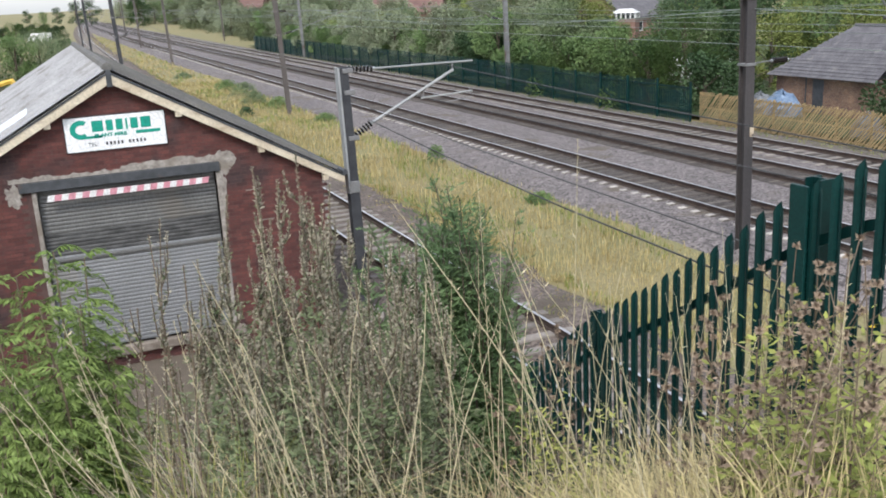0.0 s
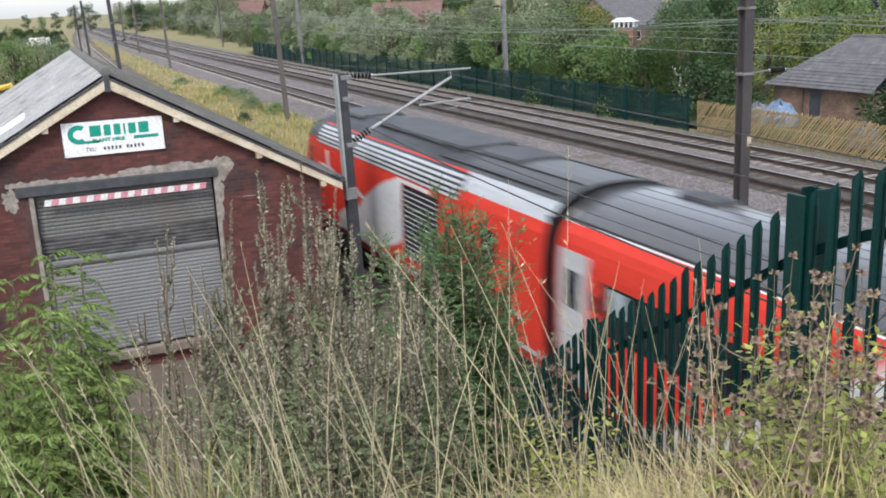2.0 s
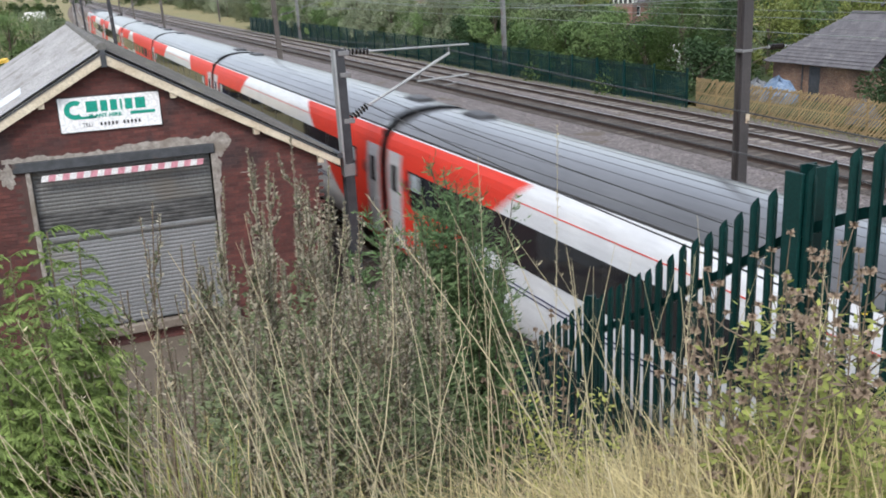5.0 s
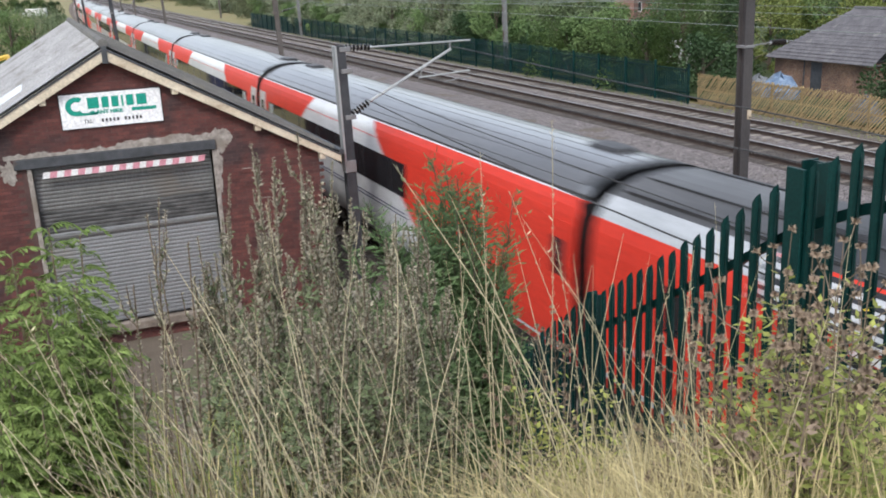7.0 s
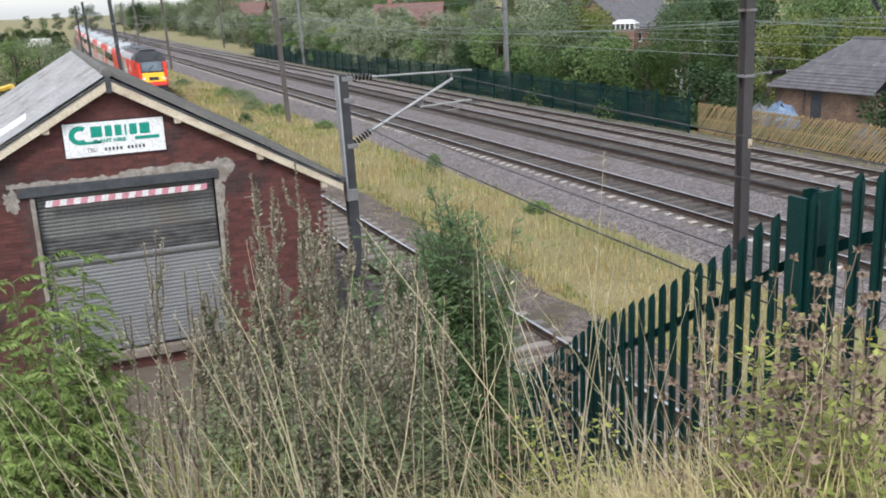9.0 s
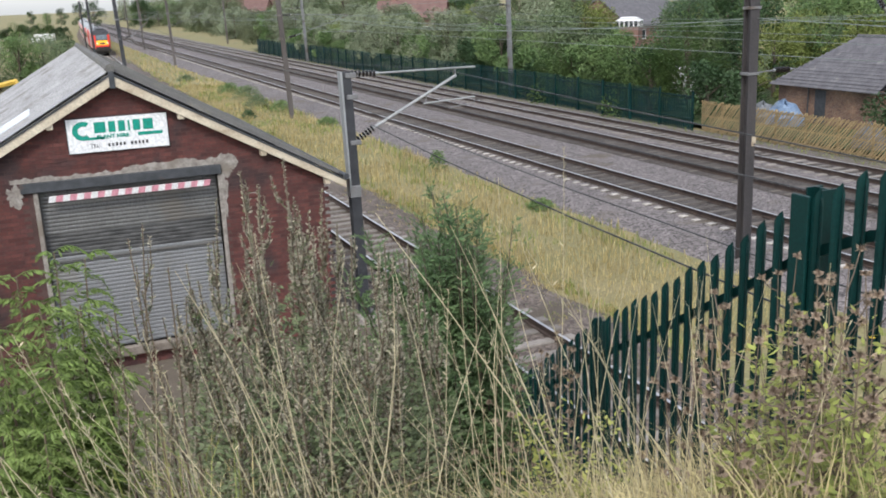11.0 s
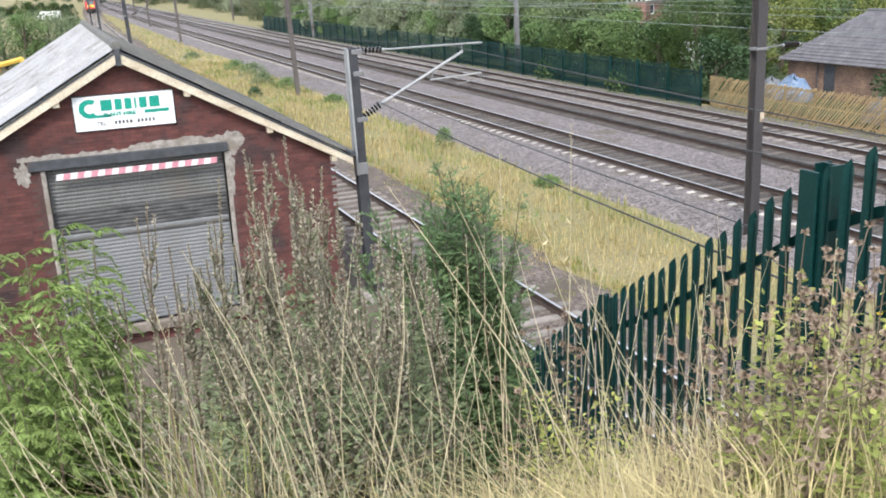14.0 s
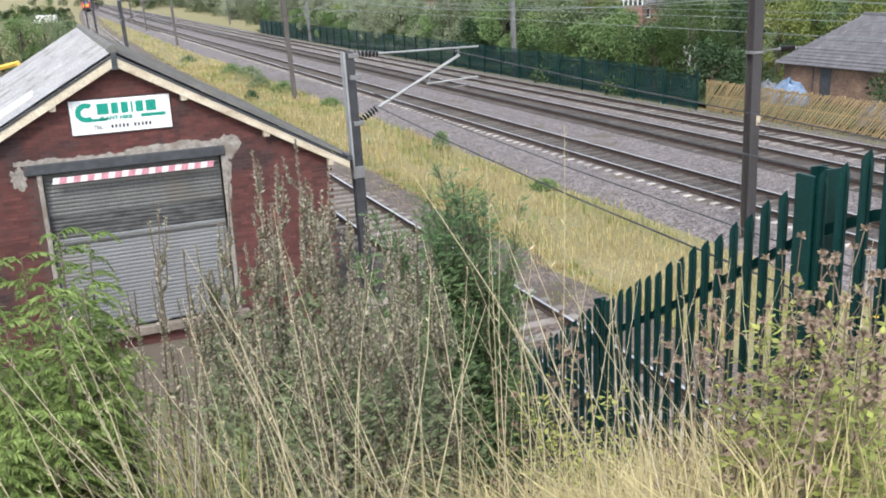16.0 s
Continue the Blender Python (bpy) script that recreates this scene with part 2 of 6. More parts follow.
M["wire_pale"] = surface("copper_wire_grey_green", (0.20, 0.24, 0.22), (0.28, 0.31, 0.29), 2, 0.5, 0.4, bump=0.0, fine=20)
M["fence_green"] = surface("dark_green_powder_coat", (0.002, 0.021, 0.020), (0.004, 0.033, 0.031), 3, 0.42, 0.0, bump=0.06, fine=60, stain=(0.012, 0.045, 0.042), stain_scale=5, stain_cut=0.68, per_object=0.15)
M["fence_far"] = surface("green_fence_far", (0.004, 0.028, 0.028), (0.007, 0.04, 0.038), 1, 0.6, bump=0.0, fine=30, per_island=0.3)
for k in ("fence_green", "fence_far"):
    M[k].node_tree.nodes["Principled BSDF"].inputs["Specular IOR Level"].default_value = 0.25
M["trellis"] = surface("yellow_larch_slat", (0.28, 0.20, 0.095), (0.38, 0.28, 0.145), 5, 0.8, bump=0.2, fine=50, per_object=0.2)
M["slate"] = surface("grey_slate", (0.088, 0.084, 0.092), (0.14, 0.134, 0.142), 2.5, 0.8, bump=0.3, fine=14, per_island=0.3, stain=(0.22, 0.21, 0.2), stain_scale=2.2, stain_cut=0.64)
M["slate_red"] = surface("red_clay_tile", (0.13, 0.075, 0.065), (0.18, 0.105, 0.09), 1.0, 0.85, bump=0.3, fine=10)
M["brick_far"] = surface("distant_brick", (0.20, 0.11, 0.09), (0.27, 0.16, 0.13), 2, 0.9, bump=0.1, fine=20)
M["pane"] = surface("window_glass_dark", (0.03, 0.035, 0.04), (0.05, 0.055, 0.06), 1, 0.12, bump=0.0, fine=10)
M["tarp_blue"] = surface("faded_blue_tarpaulin", (0.10, 0.165, 0.27), (0.19, 0.26, 0.36), 5, 0.5, bump=0.6, fine=20, stain=(0.26, 0.28, 0.30), stain_scale=2.0, stain_cut=0.55, dist=0.05)
M["tarp_grey"] = surface("grey_tarpaulin", (0.10, 0.11, 0.12), (0.18, 0.19, 0.2), 5, 0.6, bump=0.6, fine=20, dist=0.05)
M["yellow"] = surface("machine_yellow", (0.62, 0.40, 0.06), (0.68, 0.46, 0.10), 3, 0.5, bump=0.05, fine=20)
M["blue_dark"] = surface("dark_blue_paint", (0.04, 0.05, 0.13), (0.06, 0.07, 0.17), 3, 0.5, bump=0.05, fine=20)
M["rubber"] = surface("black_rubber", (0.018, 0.018, 0.018), (0.03, 0.03, 0.03), 4, 0.8, bump=0.2, fine=40)
# train
M["t_red"] = surface("train_red_paint", (0.58, 0.036, 0.020), (0.63, 0.045, 0.025), 1.2, 0.5, bump=0.0, fine=15, stain=(0.50, 0.036, 0.022), stain_scale=0.8, stain_cut=0.6)
M["t_white"] = surface("train_white_paint", (0.60, 0.61, 0.63), (0.67, 0.68, 0.69), 1.2, 0.3, bump=0.0, fine=15)
M["t_grey"] = surface("train_grey_paint", (0.36, 0.38, 0.40), (0.42, 0.44, 0.46), 1.2, 0.35, bump=0.0, fine=15)
M["t_silver"] = surface("train_silver_door", (0.50, 0.51, 0.52), (0.56, 0.57, 0.58), 1.2, 0.35, 0.2, bump=0.0, fine=15)
M["t_roof"] = surface("train_roof_grey", (0.06, 0.06, 0.062), (0.10, 0.10, 0.102), 0.8, 0.28, bump=0.03, fine=12, stain=(0.05, 0.049, 0.048), stain_scale=0.7, stain_cut=0.58, stretch=(1, 0.4, 1))
M["t_roof_dark"] = surface("train_dirty_roof", (0.05, 0.05, 0.052), (0.09, 0.09, 0.092), 0.9, 0.4, bump=0.08, fine=12, stretch=(1, 0.4, 1))
M["t_rib"] = surface("train_roof_seam", (0.05, 0.05, 0.05), (0.08, 0.08, 0.08), 2, 0.5, bump=0.0, fine=15)
M["t_blind"] = surface("pale_window_blind", (0.30, 0.34, 0.36), (0.40, 0.44, 0.46), 2, 0.2, bump=0.0, fine=10)
M["t_soot"] = surface("train_sooty_roof", (0.014, 0.014, 0.015), (0.055, 0.055, 0.058), 1.6, 0.5, bump=0.4, fine=9, stretch=(1, 0.5, 1), dist=0.03)
M["t_yellow"] = surface("warning_yellow", (0.80, 0.42, 0.015), (0.84, 0.47, 0.02), 2, 0.4, bump=0.0, fine=15)
# varnish over the paint
for k, coat, soft in (("t_red", 0.0, 0.1), ("t_white", 0.4, 0.12), ("t_roof", 0.7, 0.2)):
    varnish = M[k].node_tree.nodes["Principled BSDF"].inputs
    varnish["IOR"].default_value = {"t_red": 1.35, "t_white": 1.5, "t_roof": 1.5}[k]
    varnish["Coat Weight"].default_value, varnish["Coat Roughness"].default_value = coat, soft
M["t_black"] = surface("train_black", (0.012, 0.012, 0.014), (0.022, 0.022, 0.024), 2, 0.35, bump=0.0, fine=15)
M["t_glass"] = surface("train_tinted_glass", (0.012, 0.013, 0.016), (0.02, 0.022, 0.025), 1, 0.06, bump=0.0, fine=10)
M["t_screen"] = surface("train_windscreen", (0.10, 0.13, 0.15), (0.14, 0.17, 0.19), 1, 0.08, bump=0.0, fine=10)
M["t_under"] = surface("train_underframe_grime", (0.02, 0.018, 0.016), (0.045, 0.038, 0.032), 3, 0.9, bump=0.2, fine=20)
M["t_navy"] = surface("train_navy_line", (0.03, 0.035, 0.09), (0.04, 0.045, 0.11), 3, 0.4, bump=0.0, fine=20)
M["t_pink"] = surface("train_pale_emblem", (0.62, 0.45, 0.45), (0.68, 0.5, 0.5), 3, 0.4, bump=0.0, fine=20)
# plants
M["bark"] = surface("bark", (0.07, 0.055, 0.04), (0.12, 0.095, 0.07), 6, 0.9, bump=0.5, fine=30)
M["leaf_a"] = leafy("mid_green_leaves", (0.085, 0.15, 0.05), (0.165, 0.23, 0.083), scale=0.5)
M["leaf_b"] = leafy("grey_green_leaves", (0.105, 0.145, 0.072), (0.175, 0.22, 0.11), scale=0.5)
M["leaf_c"] = leafy("yellow_green_leaves", (0.15, 0.19, 0.05), (0.22, 0.25, 0.075), scale=0.5)
# distance haze is painted into these pale leaves of the far trees
M["leaf_e"] = leafy("pale_willow_leaves", (0.18, 0.215, 0.13), (0.27, 0.30, 0.19), scale=0.5)
M["leaf_d"] = leafy("dark_green_leaves", (0.036, 0.074, 0.03), (0.076, 0.125, 0.052), scale=0.5)
M["sumac"] = leafy("fresh_green_leaflets", (0.115, 0.18, 0.042), (0.205, 0.275, 0.08), island=0.35)
M["mug_leaf"] = leafy("mugwort_leaves", (0.12, 0.155, 0.075), (0.21, 0.245, 0.13), island=0.4)
M["mug_seed"] = leafy("mugwort_seed_heads", (0.29, 0.265, 0.20), (0.43, 0.395, 0.305), island=0.35, rough=0.8)
M["mug_stem"] = surface("mugwort_stems", (0.10, 0.075, 0.055), (0.16, 0.12, 0.08), 8, 0.8, bump=0.0, fine=30, per_island=0.3)
M["feather"] = leafy("feathery_green_foliage", (0.075, 0.135, 0.055), (0.145, 0.215, 0.09), island=0.4)
M["straw"] = leafy("dry_straw_stems", (0.45, 0.39, 0.25), (0.60, 0.535, 0.37), island=0.35, rough=0.85)
M["blade_dry"] = leafy("dry_grass_blades", (0.40, 0.33, 0.16), (0.54, 0.46, 0.25), island=0.4, rough=0.7)
M["blade_green"] = leafy("green_grass_blades", (0.16, 0.21, 0.05), (0.27, 0.30, 0.08), island=0.4, rough=0.6)
M["blade_gold"] = leafy("golden_strip_grass", (0.36, 0.29, 0.13), (0.47, 0.385, 0.185), island=0.35, rough=0.8, scale=0.3)
M["weed_leaf"] = leafy("yellowing_weed_leaves", (0.20, 0.235, 0.06), (0.33, 0.34, 0.09), island=0.4)
M["weed_head"] = leafy("brown_weed_heads", (0.24, 0.18, 0.13), (0.36, 0.28, 0.21), island=0.35, rough=0.9)
M["flower"] = leafy("small_yellow_flowers", (0.60, 0.44, 0.03), (0.70, 0.52, 0.05), island=0.2)


# ---- mesh helpers ----
class Geo:
    """Collects vertices and faces of one mesh, with a material for each face."""

    def __init__(self):
        self.v, self.f, self.m, self.mats = [], [], [], []

    def slot(self, key):
        if key not in self.mats:
            self.mats.append(key)
        return self.mats.index(key)

    def add(self, verts, faces, key):
        o, s = len(self.v), self.slot(key)
        self.v.extend(verts)
        for f in faces:
            self.f.append(tuple(i + o for i in f))
            self.m.append(s)
        return self

    def box(self, x0, y0, z0, x1, y1, z1, key, bev=0.0):
        b = min(bev, (x1 - x0) / 3, (y1 - y0) / 3, (z1 - z0) / 3)
        if b <= 0:
            v = [(x, y, z) for z in (z0, z1) for x, y in ((x0, y0), (x1, y0), (x1, y1), (x0, y1))]
            return self.add(v, [(3, 2, 1, 0), (4, 5, 6, 7), (0, 1, 5, 4), (1, 2, 6, 5), (2, 3, 7, 6), (3, 0, 4, 7)], key)
        def ring(z, i):
            a, c, d, e = x0 + i, x1 - i, y0 + i, y1 - i
            return [(a + b, d, z), (c - b, d, z), (c, d + b, z), (c, e - b, z), (c - b, e, z), (a + b, e, z), (a, e - b, z), (a, d + b, z)]
        v = ring(z0, b) + ring(z0 + b, 0) + ring(z1 - b, 0) + ring(z1, b)
        f = [tuple(range(7, -1, -1)), tuple(range(24, 32))]
        for k in range(3):
            for i in range(8):
                j = (i + 1) % 8
                f.append((k * 8 + i, k * 8 + j, k * 8 + 8 + j, k * 8 + 8 + i))
        return self.add(v, f, key)

    def tube(self, pts, radii, key, sides=6, cap=True):
        pts = [Vector(p) for p in pts]
        if not hasattr(radii, "__len__"):
            radii = [radii] * len(pts)
        v, f = [], []
        for i, p in enumerate(pts):
            d = (pts[min(i + 1, len(pts) - 1)] - pts[max(i - 1, 0)]).normalized()
            a = d.orthogonal().normalized() if abs(d.z) < 0.9 else Vector((1, 0, 0)).cross(d).normalized()
            c = d.cross(a)
            for k in range(sides):
                t = 2 * math.pi * k / sides
                v.append(tuple(p + (a * math.cos(t) + c * math.sin(t)) * radii[i]))
        for i in range(len(pts) - 1):
            for k in range(sides):
                j = (k + 1) % sides
                f.append((i * sides + k, i * sides + j, (i + 1) * sides + j, (i + 1) * sides + k))
        if cap:
            f += [tuple(range(sides - 1, -1, -1)), tuple(range((len(pts) - 1) * sides, len(pts) * sides))]
        return self.add(v, f, key)

    def prism(self, outline, y0, y1, key):
        """An outline in x, z drawn out along y."""
        n = len(outline)
        v = [(x, y0, z) for x, z in outline] + [(x, y1, z) for x, z in outline]
        f = [tuple(range(n - 1, -1, -1)), tuple(range(n, 2 * n))] + [(i, (i + 1) % n, n + (i + 1) % n, n + i) for i in range(n)]
        return self.add(v, f, key)

    def leaf(self, p, d, side, length, width, key):
        """A pointed leaf from p along d."""
        p, d, s = Vector(p), Vector(d), Vector(side)
        m = p + d * (length * 0.45)
        return self.add([tuple(p), tuple(m + s * width / 2), tuple(p + d * length), tuple(m - s * width / 2)], [(0, 1, 2, 3)], key)

    def mesh(self, name, smooth=False):
        me = bpy.data.meshes.new(name)
        me.from_pydata(self.v, [], self.f)
        for k in self.mats:
            me.materials.append(M[k])
        me.polygons.foreach_set("material_index", self.m)
        if smooth:
            me.polygons.foreach_set("use_smooth", [True] * len(self.f))
        me.update()
        return me


def part(name, geo, parent=None, label="", smooth=False, at=None):
    ob = new(name, geo if isinstance(geo, bpy.types.Mesh) else geo.mesh(name, smooth))
    ob.parent = parent
    if at is not None:
        ob.matrix_basis = at
    return tagged(ob, label) if label else ob


def thing(name, label, category, group="", at=None, kind=""):
    ob = new(name)
    if at is not None:
        ob.matrix_basis = at
    return tagged(ob, label, category, group, kind)


def solo(name, geo, label, category, group="", kind="", smooth=False, at=None):
    ob = part(name, geo, None, "", smooth, at)
    return tagged(ob, label, category, group, kind)


RNG = random.Random(7)


def rnd(a, b):
    return RNG.uniform(a, b)


def aim(az, d):
    """A place d metres out from the lookout at a bearing."""
    return d * math.sin(radians(az)), d * math.cos(radians(az))


# ---- ground and lines ----
def line_near(y):
    return 8.27 + 7.9e-5 * max(0.0, y - 30) ** 2


def main_bend(y):
    return 4.2e-5 * max(0.0, y - 120) ** 2


LINES = {"near": line_near, "a": lambda y: 19.0 + main_bend(y), "b": lambda y: 23.7 + main_bend(y), "c": lambda y: 26.95 + main_bend(y)}


def smooth(t):
    t = min(1.0, max(0.0, t))
    return t * t * (3 - 2 * t)


def ground_z(x, y):
    bank = min(5.2, 5.94 - 0.6 * y)
    bank = max(0.0, bank) if bank < 5.0 else bank
    edge = smooth((6.4 - x) / 2.3)
    z = -0.32 + max(0.0, bank + 0.12 * noise.noise((x * 0.6, y * 0.6, 0)) * (1 if bank > 0 else 0)) * edge
    if x > 32:
        z += 0.25
    if x < -3 or y > 60:
        z += 0.12 * noise.noise((x * 0.05, y * 0.05, 3))
    return z


def build_ground():
    xs = [-2500, -1200, -600, -300, -150, -80, -45, -28, -18, -12, -8] + [-6 + 0.4 * i for i in range(34)] + [8, 10, 12, 14, 16, 20, 24, 28, 31, 33, 38, 50, 80, 150, 300, 600, 1200, 2500]
    ys = [-2500, -800, -300, -120, -60, -30, -15, -8] + [-5 + 0.4 * i for i in range(44)] + [13.5, 16, 20, 26, 34, 44, 56, 70, 90, 120, 160, 220, 300, 420, 600, 900, 1400, 2000, 3000]
    g = Geo()
    v = [(x, y, ground_z(x, y)) for y in ys for x in xs]
    w = len(xs)
    near, far = [], []
    for j in range(len(ys) - 1):
        for i in range(w - 1):
            f = (j * w + i, j * w + i + 1, (j + 1) * w + i + 1, (j + 1) * w + i)
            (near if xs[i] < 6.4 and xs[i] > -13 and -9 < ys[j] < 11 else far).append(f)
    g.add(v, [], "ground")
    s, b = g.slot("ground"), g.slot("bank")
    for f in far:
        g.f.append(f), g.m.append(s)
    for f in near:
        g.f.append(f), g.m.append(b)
    return solo("ground", g, "rough grassland and grassy bank beside the railway", "ground", kind="structure", smooth=True)


def strip(name, xf0, xf1, z0, z1, key, label, shoulder=0.5, y0=-140, y1=1500):
    """A bed of stone with sloping shoulders that follows the lines."""
    ys = [y0 + i * 8 for i in range(int(-y0 / 8))] + [0.75 * i for i in range(108)] + [81 + i * 4 for i in range(20)] + [160 + 20 * i for i in range(int((y1 - 160) / 20) + 1)]
    g, v, f = Geo(), [], []
    for y in ys:
        a, b = xf0(y), xf1(y)
        n = 9
        v.append((a - shoulder, y, z0))
        for k in range(n):
            t = k / (n - 1)
            v.append((a + (b - a) * t, y, z1 + 0.03 * noise.noise((a + (b - a) * t, y * 0.4, 5))))
        v.append((b + shoulder, y, z0))
    w = 11
    for j in range(len(ys) - 1):
        for i in range(w - 1):
            f.append((j * w + i, j * w + i + 1, (j + 1) * w + i + 1, (j + 1) * w + i))
    g.add(v, f, key)
    return solo(name, g, label, "ballast", kind="structure", smooth=True)


def rails(name, centre, label):
    road = thing(name, label, "railway track", kind="structure")
    ys = [-140 + 10 * i for i in range(30)] + [160 + 15 * i for i in range(70)]
    for side in (-0.752, 0.752):
        foot, head = Geo(), Geo()
        for geo, outline, key in ((foot, [(-0.07, -0.165), (0.07, -0.165), (0.06, -0.145), (0.012, -0.13), (0.012, -0.045), (0.036, -0.035), (0.036, -0.006), (-0.036, -0.006), (-0.036, -0.035), (-0.012, -0.045), (-0.012, -0.13), (-0.06, -0.145)], "rail_rust"), (head, [(-0.034, -0.005), (0.034, -0.005), (0.03, 0.0), (-0.03, 0.0)], "rail_top")):
            v, f, n = [], [], len(outline)
            for y in ys:
                x = centre(y) + side
                v += [(x + ox, y, oz) for ox, oz in outline]
            for j in range(len(ys) - 1):
                for k in range(n):
                    q = (k + 1) % n
                    f.append((j * n + k, j * n + q, (j + 1) * n + q, (j + 1) * n + k))
            geo.add(v, f, key)
        r = part("rail", foot, road, "rusty steel rail")
        part("rail_head", head, r, "bright worn running surface")
    return road


GROUND = build_ground()
strip("ballast_near", lambda y: line_near(y) - 1.75, lambda y: line_near(y) + 2.25 + 0.5 * noise.noise((0, y * 0.5, 3)) + 0.3 * noise.noise((0, y * 1.1, 9)), -0.34, -0.205, "ballast_old", "brown stained ballast under the near line")
strip("ballast_main", lambda y: 16.2 + main_bend(y) + 0.35 * noise.noise((0, y * 0.45, 13)) + 0.2 * noise.noise((0, y * 1.1, 19)), lambda y: 28.6 + main_bend(y), -0.34, -0.19, "ballast", "grey stone ballast under the main lines", 0.8)
strip("cess_path", lambda y: 29.2 + main_bend(y), lambda y: 29.5 + main_bend(y), -0.33, -0.27, "cess", "grey cinder path beside the far fence", 0.7)
strip("four_foot_a", lambda y: LINES["a"](y) - 0.66, lambda y: LINES["a"](y) + 0.66, -0.24, -0.178, "ballast_oily", "dark oily ballast between the rails", 0.04)
strip("four_foot_b", lambda y: LINES["b"](y) - 1.3, lambda y: LINES["b"](y) + 1.3, -0.26, -0.168, "ballast_oily", "dark oily ballast round the rails", 0.15)
strip("four_foot_c", lambda y: LINES["c"](y) - 0.66, lambda y: LINES["c"](y) + 0.66, -0.24, -0.182, "ballast_oily", "dark oily ballast between the rails", 0.04)
TRACKS = {k: rails("track_" + k, LINES[k], lab) for k, lab in (("near", "single line with rusty rails and bright heads"), ("a", "main line with rusty rails on pale sleepers"), ("b", "main line with rusty rails in grey ballast"), ("c", "main line with rusty rails beside the cess"))}
yard = Geo()
yard.add([(-14, 11.5, -0.3), (6.2, 11.5, -0.3), (6.2, 45, -0.3), (-14, 45, -0.3)], [(0, 1, 2, 3)], "yard")
# sheet whose dark colour carries the shade under the hedges
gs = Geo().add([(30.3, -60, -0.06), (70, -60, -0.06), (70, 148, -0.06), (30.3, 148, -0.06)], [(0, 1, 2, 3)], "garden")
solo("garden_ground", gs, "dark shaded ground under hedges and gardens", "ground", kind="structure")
solo("yard", yard, "bare dirt yard round the brick shed", "ground", kind="structure")


# ---- brick shed ----
def build_shed():
    x0, x1, y0, y1 = -2.75, 5.25, 19.3, 32.6
    xr, zr, ze = 1.25, 5.52, 3.26
    dx0, dx1, dz0, dz1 = -0.32, 3.05, 0.14, 3.44
    shed = thing("shed", "red brick shed with a gabled sheet roof and roller shutter", "shed")
    t = 0.33
    def gable(yf, yb, door):
        top = lambda x: ze + (zr - ze) * (1 - abs(x - xr) / (x1 - xr))
        if door:
            cols = [(x0, dx0, -0.35, None), (dx1, x1, -0.35, None), (dx0, dx1, dz1, None), (dx0, dx1, -0.35, dz0)]
        else:
            cols = [(x0, x1, -0.35, None)]
        for a, b, zb, zt in cols:
            out = [(a, zb), (b, zb)] + ([(b, zt), (a, zt)] if zt is not None else [(b, top(b))] + ([(xr, zr)] if a < xr < b else []) + [(a, top(a))])
            part("gable_wall", Geo().prism(out, yf, yb, "mortar"), shed, "sooty red brick gable wall")
    gable(y0, y0 + t, True)
    gable(y1 - t, y1, False)
    for xa in (x0, x1 - t):
        part("side_wall", Geo().box(xa, y0 + t, -0.35, xa + t, y1 - t, ze, "brick_side"), shed)
    # roof: sheets with rolls that run down the slope
    over, ext = 0.42, 0.16
    run = x1 - xr + over
    slope = (zr - ze) / (x1 - xr)
    ln = math.hypot(1, slope)
    # the slope turned from the sun has its shade painted in as darker sheets
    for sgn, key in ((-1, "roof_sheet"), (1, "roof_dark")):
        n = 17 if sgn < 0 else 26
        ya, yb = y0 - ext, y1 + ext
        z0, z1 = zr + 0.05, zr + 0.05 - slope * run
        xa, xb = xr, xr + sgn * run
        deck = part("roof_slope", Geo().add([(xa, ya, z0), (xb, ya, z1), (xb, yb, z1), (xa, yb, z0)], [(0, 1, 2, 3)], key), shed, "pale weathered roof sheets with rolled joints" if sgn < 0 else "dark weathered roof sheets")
        for k in range(n):
            ya2 = ya + (yb - ya) * k / n
            yb2 = ya + (yb - ya) * (k + 1) / n
            for c in range(3):
                s0, s1 = run * c / 3, run * (c + 1) / 3 + 0.05
                lift = 0.10 + 0.012 * (2 - c) + 0.008 * math.sin(k * 2.3 + c)
                z0, z1 = zr + lift - slope * s0, zr + lift - slope * s1
                xa, xb = xr + sgn * s0, xr + sgn * s1
                w = 0.13
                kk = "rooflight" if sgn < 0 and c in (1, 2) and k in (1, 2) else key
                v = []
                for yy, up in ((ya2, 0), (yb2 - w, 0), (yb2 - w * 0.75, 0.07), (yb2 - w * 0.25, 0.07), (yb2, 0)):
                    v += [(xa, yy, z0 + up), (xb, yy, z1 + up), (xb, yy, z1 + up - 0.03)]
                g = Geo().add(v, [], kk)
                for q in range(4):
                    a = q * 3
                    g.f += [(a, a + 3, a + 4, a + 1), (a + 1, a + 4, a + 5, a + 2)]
                    # the far side of each roll is painted dark as its shaded side
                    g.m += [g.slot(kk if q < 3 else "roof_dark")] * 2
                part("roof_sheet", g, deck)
        # barge board on the front gable
        b = Geo()
        d = 0.235
        pa, pb = (xr, zr + 0.075), (xr + sgn * (run + 0.02), zr + 0.075 - slope * (run + 0.02))
        for yf, yk, dd, kk in ((y0 - ext - 0.03, y0 - ext, d, "timber_pale"), (y0 - ext - 0.045, y0 - ext - 0.03, 0.05, "steel_dark")):
            v = [(pa[0], yf, pa[1]), (pb[0], yf, pb[1]), (pb[0], yf, pb[1] - dd * 0.8), (pa[0], yf, pa[1] - dd)]
            v += [(x, yk, z) for x, _, z in v]
            b.add(v, [(0, 1, 2, 3), (7, 6, 5, 4), (0, 4, 5, 1), (1, 5, 6, 2), (2, 6, 7, 3), (3, 7, 4, 0)], kk)
